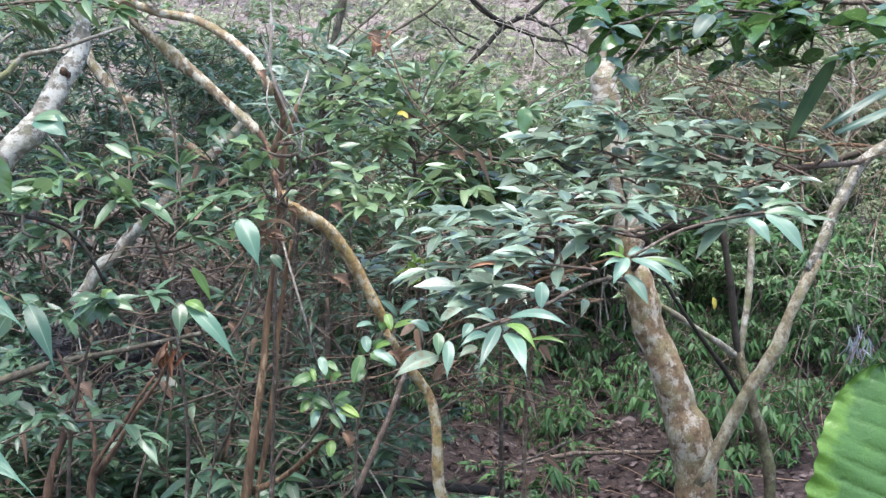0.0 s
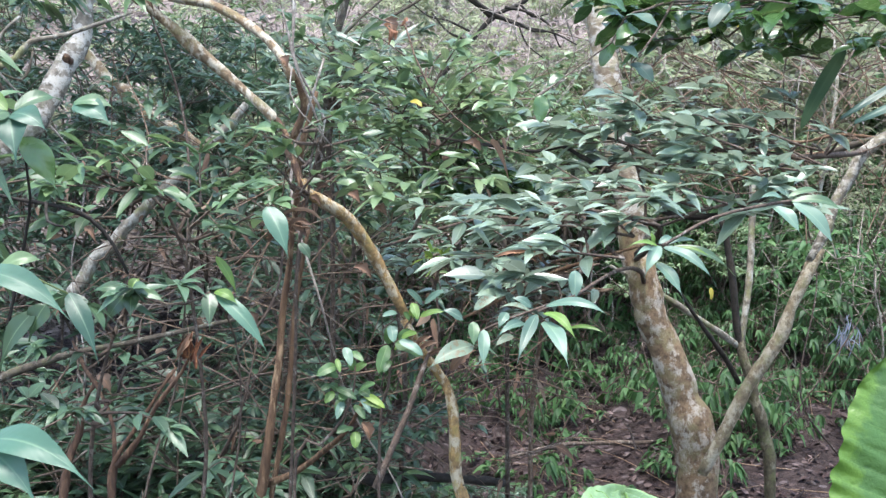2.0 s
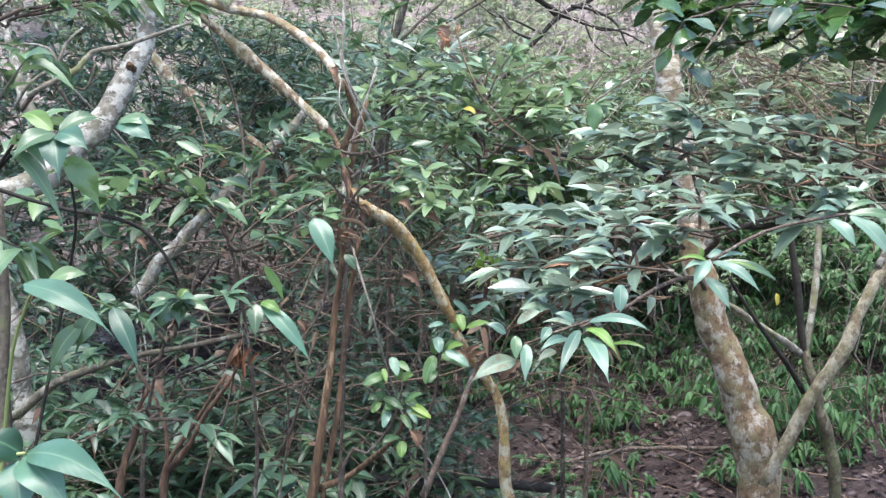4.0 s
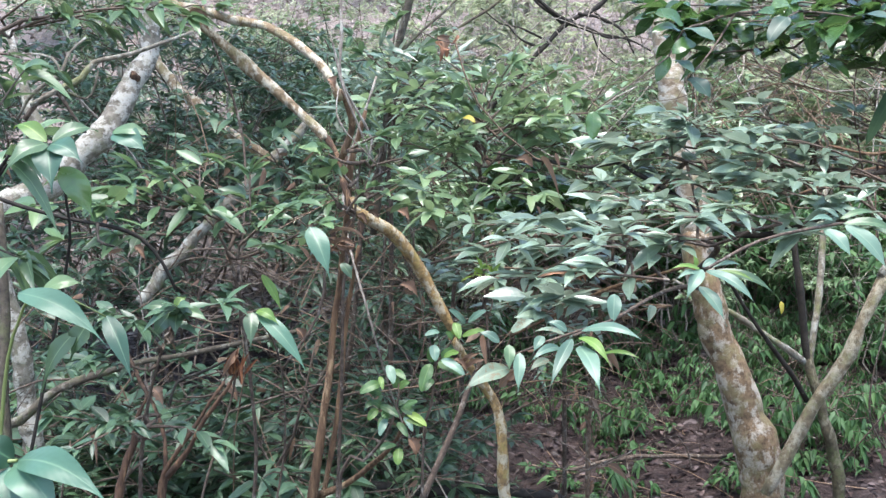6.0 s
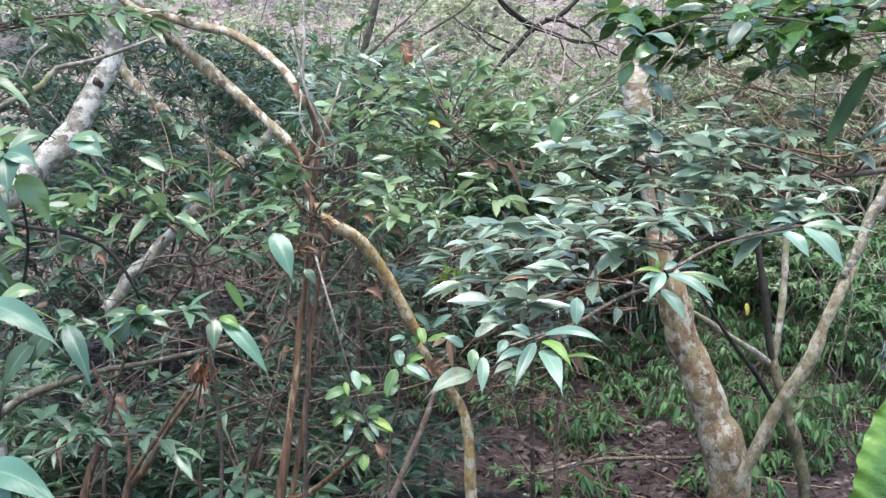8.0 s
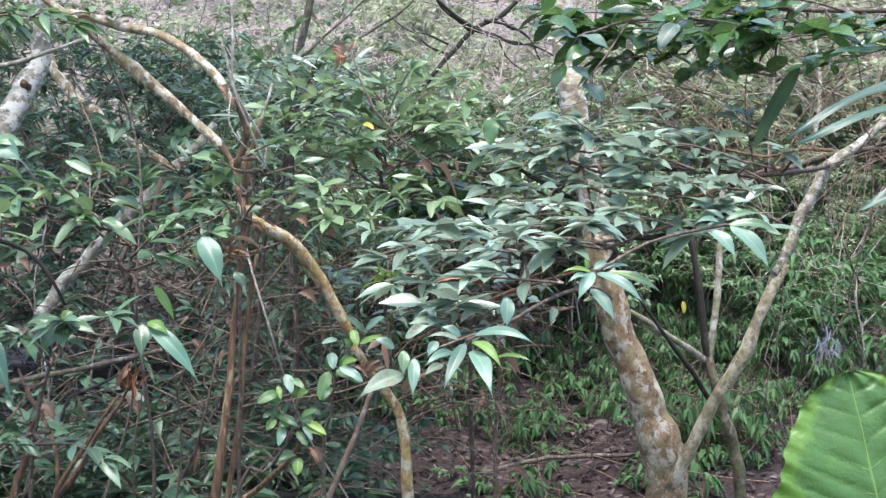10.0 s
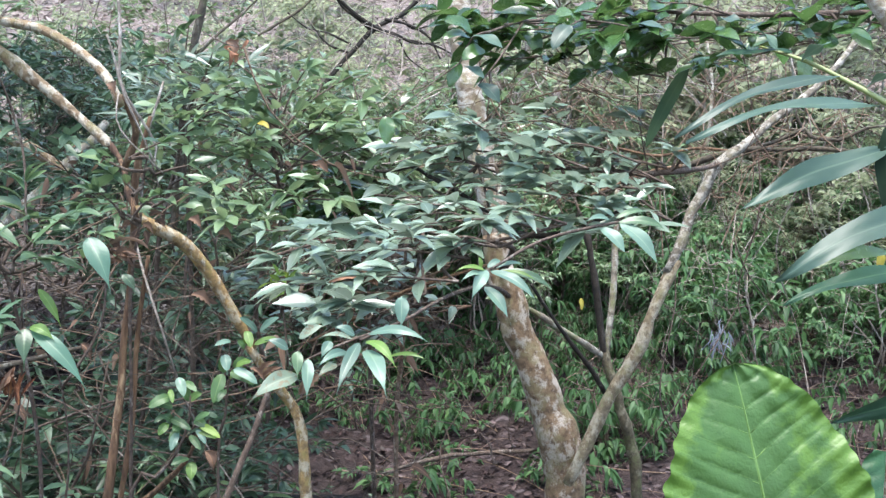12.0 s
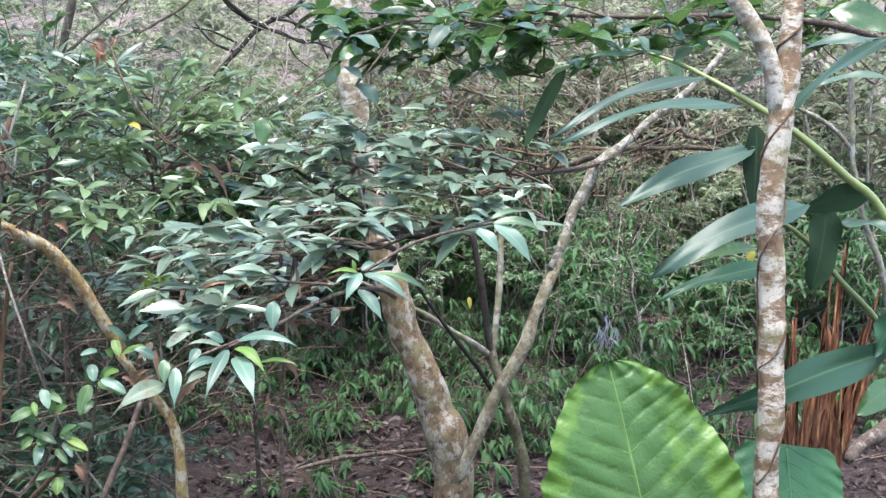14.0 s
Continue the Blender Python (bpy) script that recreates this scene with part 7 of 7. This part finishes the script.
tangle("twig_tangle", "tangle of dead brown twigs under the leaves", ((-1.3, 0.35), (3.15, 4.2), (0.9, 1.65)), 70, 0.55, 0.0028, TWIG, 1, 0.16, apart=True)
tangle("twig_tangle", "dark dead twigs crossing in the shade", ((-1.5, 0.4), (3.2, 4.4), (0.7, 1.6)), 60, 0.5, 0.0030, TWIG, 9, 0.5, apart=True)
tangle("twig_tangle", "low tangle of dead grey twigs near the floor", ((-2.2, -0.2), (3.3, 5.0), (0.1, 1.2)), 60, 0.6, 0.0036, TWIG, 2, 0.5, apart=True)
tangle("twig_tangle", "fine brown twigs crossing through the understory leaves", ((-2.0, 0.1), (3.2, 4.6), (1.0, 2.2)), 50, 0.5, 0.0024, TWIG_WARM, 8, 0.8, apart=True)

tangle("twig_tangle", "thin warm brown twigs crossing behind a bent branch", ((-0.8, 0.45), (3.25, 4.2), (1.15, 1.9)), 80, 0.45, 0.0022, TWIG_WARM, 10, 0.35, apart=True)


def caught_leaves():
    rng = np.random.default_rng(29)
    lv = Leaves()
    for k in range(240):
        x, y = rng.uniform(-2.3, 0.5), rng.uniform(3.2, 5.2)
        z = float(ground_height(x, y)) + rng.uniform(0.7, 2.1)
        u = rng.uniform(0, 6.28)
        ln = rng.uniform(0.03, 0.075)
        lv.add((x, y, z), (math.cos(u), math.sin(u), rng.normal(-0.5, 0.5)), rng.normal(0, 1, 3), ln, ln * rng.uniform(0.3, 0.55), rng.normal(0.5, 0.5))
    v, f, uv = lv.arrays("ovate")
    tagged(mesh_object("caught_leaves", v, f, LEAF_DEAD, uv), "small curled dead brown leaves caught among twigs", "dead leaves", kind="stuff")


caught_leaves()
tangle("twig_tangle", "bare brown twigs hanging behind glossy leaves", ((0.7, 2.6), (4.0, 5.4), (1.85, 2.5)), 150, 0.5, 0.0024, TWIG_WARM, 3, 0.8, apart=True)
tangle("twig_tangle", "bare thin stems among bushes", ((0.4, 4.5), (5.5, 9.0), (0.1, 1.2)), 70, 0.6, 0.0035, TWIG, 4, 1.2, apart=True)
tangle("dead_twigs", "bare twigs crossing before the hillside", ((-5.0, 8.5), (8.0, 14.0), (0.1, 2.6)), 450, 1.0, 0.0052, TWIG_PALE, 5, 0.8)

tangle("twig_tangle", "thin grey brown twigs of bare crowns before the slope", ((-0.6, 2.6), (5.6, 8.0), (2.0, 3.3)), 110, 0.7, 0.0032, TWIG_PALE, 6, 0.9, apart=True)

stem_tree("dark_bough_tree", "dark crooked boughs of a bare tree",
    ("bough", BARK_DARK, [(-0.530, 7.410, 1.787, 0.0127), (-0.042, 7.604, 2.402, 0.0181), (0.288, 7.663, 2.775, 0.0193), (0.477, 7.744, 2.966, 0.0207), (0.669, 7.817, 3.077, 0.0183), (0.920, 7.854, 3.286, 0.0156)], 0.08),
    ("bough", BARK_DARK, [(0.456, 7.742, 2.954, 0.0182), (0.349, 7.693, 3.023, 0.0154), (0.223, 7.698, 3.126, 0.0141), (0.160, 7.710, 3.271, 0.0116)], 0.08),
    ("bough", BARK_DARK, [(0.456, 7.743, 2.962, 0.0155), (0.619, 7.696, 2.920, 0.0129), (0.765, 7.697, 2.850, 0.0089), (0.952, 7.707, 2.858, 0.0052)], 0.08),
    ("bough", BARK_DARK, [(0.288, 7.663, 2.775, 0.0116), (0.121, 7.661, 2.837, 0.0089), (-0.004, 7.670, 2.981, 0.0064)], 0.08),
    ("bough", BARK_DARK, [(0.669, 7.816, 3.068, 0.0118), (0.754, 7.810, 2.972, 0.0078), (0.880, 7.819, 2.993, 0.0053)], 0.08),
)
stem_tree("dark_bough_tree", "dark bare twiggy boughs before a pale slope",
    ("bough", BARK_DARK, [(0.158, 7.603, 3.215, 0.0123), (0.224, 7.598, 3.133, 0.0144), (0.396, 7.643, 3.001, 0.0145), (0.648, 7.695, 2.895, 0.0125), (0.902, 7.703, 2.841, 0.0083), (1.077, 7.703, 2.755, 0.0062)], 0.1),
    ("bough", BARK_DARK, [(0.535, 7.705, 3.035, 0.0125), (0.735, 7.709, 2.978, 0.0104), (0.873, 7.707, 2.895, 0.0083), (0.953, 7.694, 2.734, 0.0062)], 0.1),
    ("bough", BARK_DARK, [(0.287, 7.670, 2.841, 0.0104), (0.117, 7.670, 2.924, 0.0083), (-0.025, 7.666, 2.952, 0.0062), (-0.171, 7.670, 3.064, 0.0062)], 0.1),
    ("bough", BARK_DARK, [(0.648, 7.695, 2.895, 0.0083), (0.703, 7.683, 2.754, 0.0062), (0.829, 7.678, 2.651, 0.0042)], 0.1),
    ("bough", BARK_SHADE, [(-0.355, 7.133, 2.848, 0.0078), (-0.200, 7.152, 2.944, 0.0097), (-0.046, 7.170, 3.041, 0.0097), (0.070, 7.189, 3.157, 0.0078)], 0.1),
)
stem_tree("arching_bough", "long thin grey brown bough reaching across the clearing",
    ("bough", BARK_SHADE, [(2.646, 4.088, 2.027, 0.0062), (2.491, 4.229, 2.059, 0.0089), (2.327, 4.371, 2.085, 0.0104), (2.170, 4.457, 2.087, 0.0119), (2.010, 4.544, 2.088, 0.0146), (1.871, 4.622, 2.054, 0.0148), (1.755, 4.694, 2.008, 0.0149), (1.582, 4.777, 1.946, 0.0110), (1.377, 4.864, 1.864, 0.0069)], 0.08),
    ("bough", BARK_SHADE, [(2.015, 4.543, 2.088, 0.0106), (2.146, 4.467, 2.131, 0.0092), (2.215, 4.405, 2.175, 0.0091), (2.231, 4.378, 2.143, 0.0091), (2.330, 4.323, 2.127, 0.0077), (2.433, 4.255, 2.179, 0.0064), (2.494, 4.191, 2.185, 0.0050)], 0.08),
    ("bough", BARK_RED, [(1.755, 4.694, 2.008, 0.0109), (1.591, 4.625, 1.991, 0.0093), (1.431, 4.552, 1.944, 0.0078), (1.252, 4.482, 1.887, 0.0051)], 0.08),
    ("bough", BARK_RED, [(1.977, 4.601, 2.077, 0.0108), (1.811, 4.691, 2.089, 0.0082), (1.666, 4.770, 2.054, 0.0069), (1.493, 4.864, 2.091, 0.0055)], 0.08),
    ("bough", BARK_SHADE, [(2.224, 4.424, 2.175, 0.0065), (2.188, 4.440, 2.248, 0.0052), (2.217, 4.443, 2.326, 0.0039)], 0.08),
)
stem_tree("middle_bough", "thin dark bough winding through layered leaves",
    ("bough", BARK_DARK, [(-0.057, 3.639, 2.077, 0.0050), (0.120, 3.595, 2.049, 0.0059), (0.273, 3.551, 2.031, 0.0058), (0.355, 3.507, 2.052, 0.0077), (0.418, 3.476, 2.015, 0.0085), (0.510, 3.456, 1.969, 0.0094), (0.586, 3.404, 1.916, 0.0093), (0.678, 3.350, 1.837, 0.0092), (0.793, 3.304, 1.824, 0.0081), (0.922, 3.265, 1.864, 0.0071), (1.063, 3.278, 1.917, 0.0053)], 0.1),
    ("bough", BARK_RED, [(0.547, 3.033, 1.766, 0.0042), (0.388, 3.068, 1.709, 0.0051), (0.275, 3.108, 1.667, 0.0052), (0.141, 3.143, 1.590, 0.0052), (0.002, 3.177, 1.511, 0.0044)], 0.06),
    ("bough", TWIG, [(0.496, 3.242, 1.864, 0.0044), (0.319, 3.227, 1.811, 0.0062), (0.109, 3.267, 1.824, 0.0063), (-0.071, 3.303, 1.782, 0.0055), (-0.257, 3.337, 1.721, 0.0046)], 0.06),
)
stem_tree("fallen_log", "brown fallen log lying on the slope",
    ("log", TWIG, [(3.035, 4.253, 0.590, 0.0272), (3.178, 4.329, 0.635, 0.0347), (3.352, 4.399, 0.682, 0.0354), (3.740, 4.525, 0.727, 0.0353)], 0.05),
)
stem_tree("fallen_log", "thin pale fallen branch lying on leaf litter",
    ("log", TWIG, [(0.379, 5.735, 0.224, 0.0098), (0.730, 5.938, 0.238, 0.0135), (1.104, 6.134, 0.194, 0.0140), (1.547, 6.232, 0.164, 0.0089)], 0.05),
)
stem_tree("fallen_log", "dark fallen branches low in the shade",
    ("log", BARK_DARK, [(-0.658, 3.786, 0.813, 0.0173), (-0.320, 3.881, 0.753, 0.0222), (-0.055, 3.978, 0.729, 0.0227), (0.223, 4.073, 0.667, 0.0163)], 0.06),
)


def blue_frond():
    rng = np.random.default_rng(4)
    c = np.array((2.645, 6.424, 0.815))
    ob = thing("dry_frond", c, "bluish grey dry palm frond lying among bushes", "frond")
    for k in range(24):
        p = c + np.array([rng.normal(0.02, 0.03), rng.normal(0, 0.03), rng.normal(0.04, 0.05)])
        e = p + np.array([rng.normal(-0.05, 0.05), rng.normal(-0.04, 0.03), rng.normal(-0.13, 0.06)])
        blade(ob, (p, e), 0.009, FROND, (0.2, -1, 0.4), name="leaflet", arch=0.06)


blue_frond()
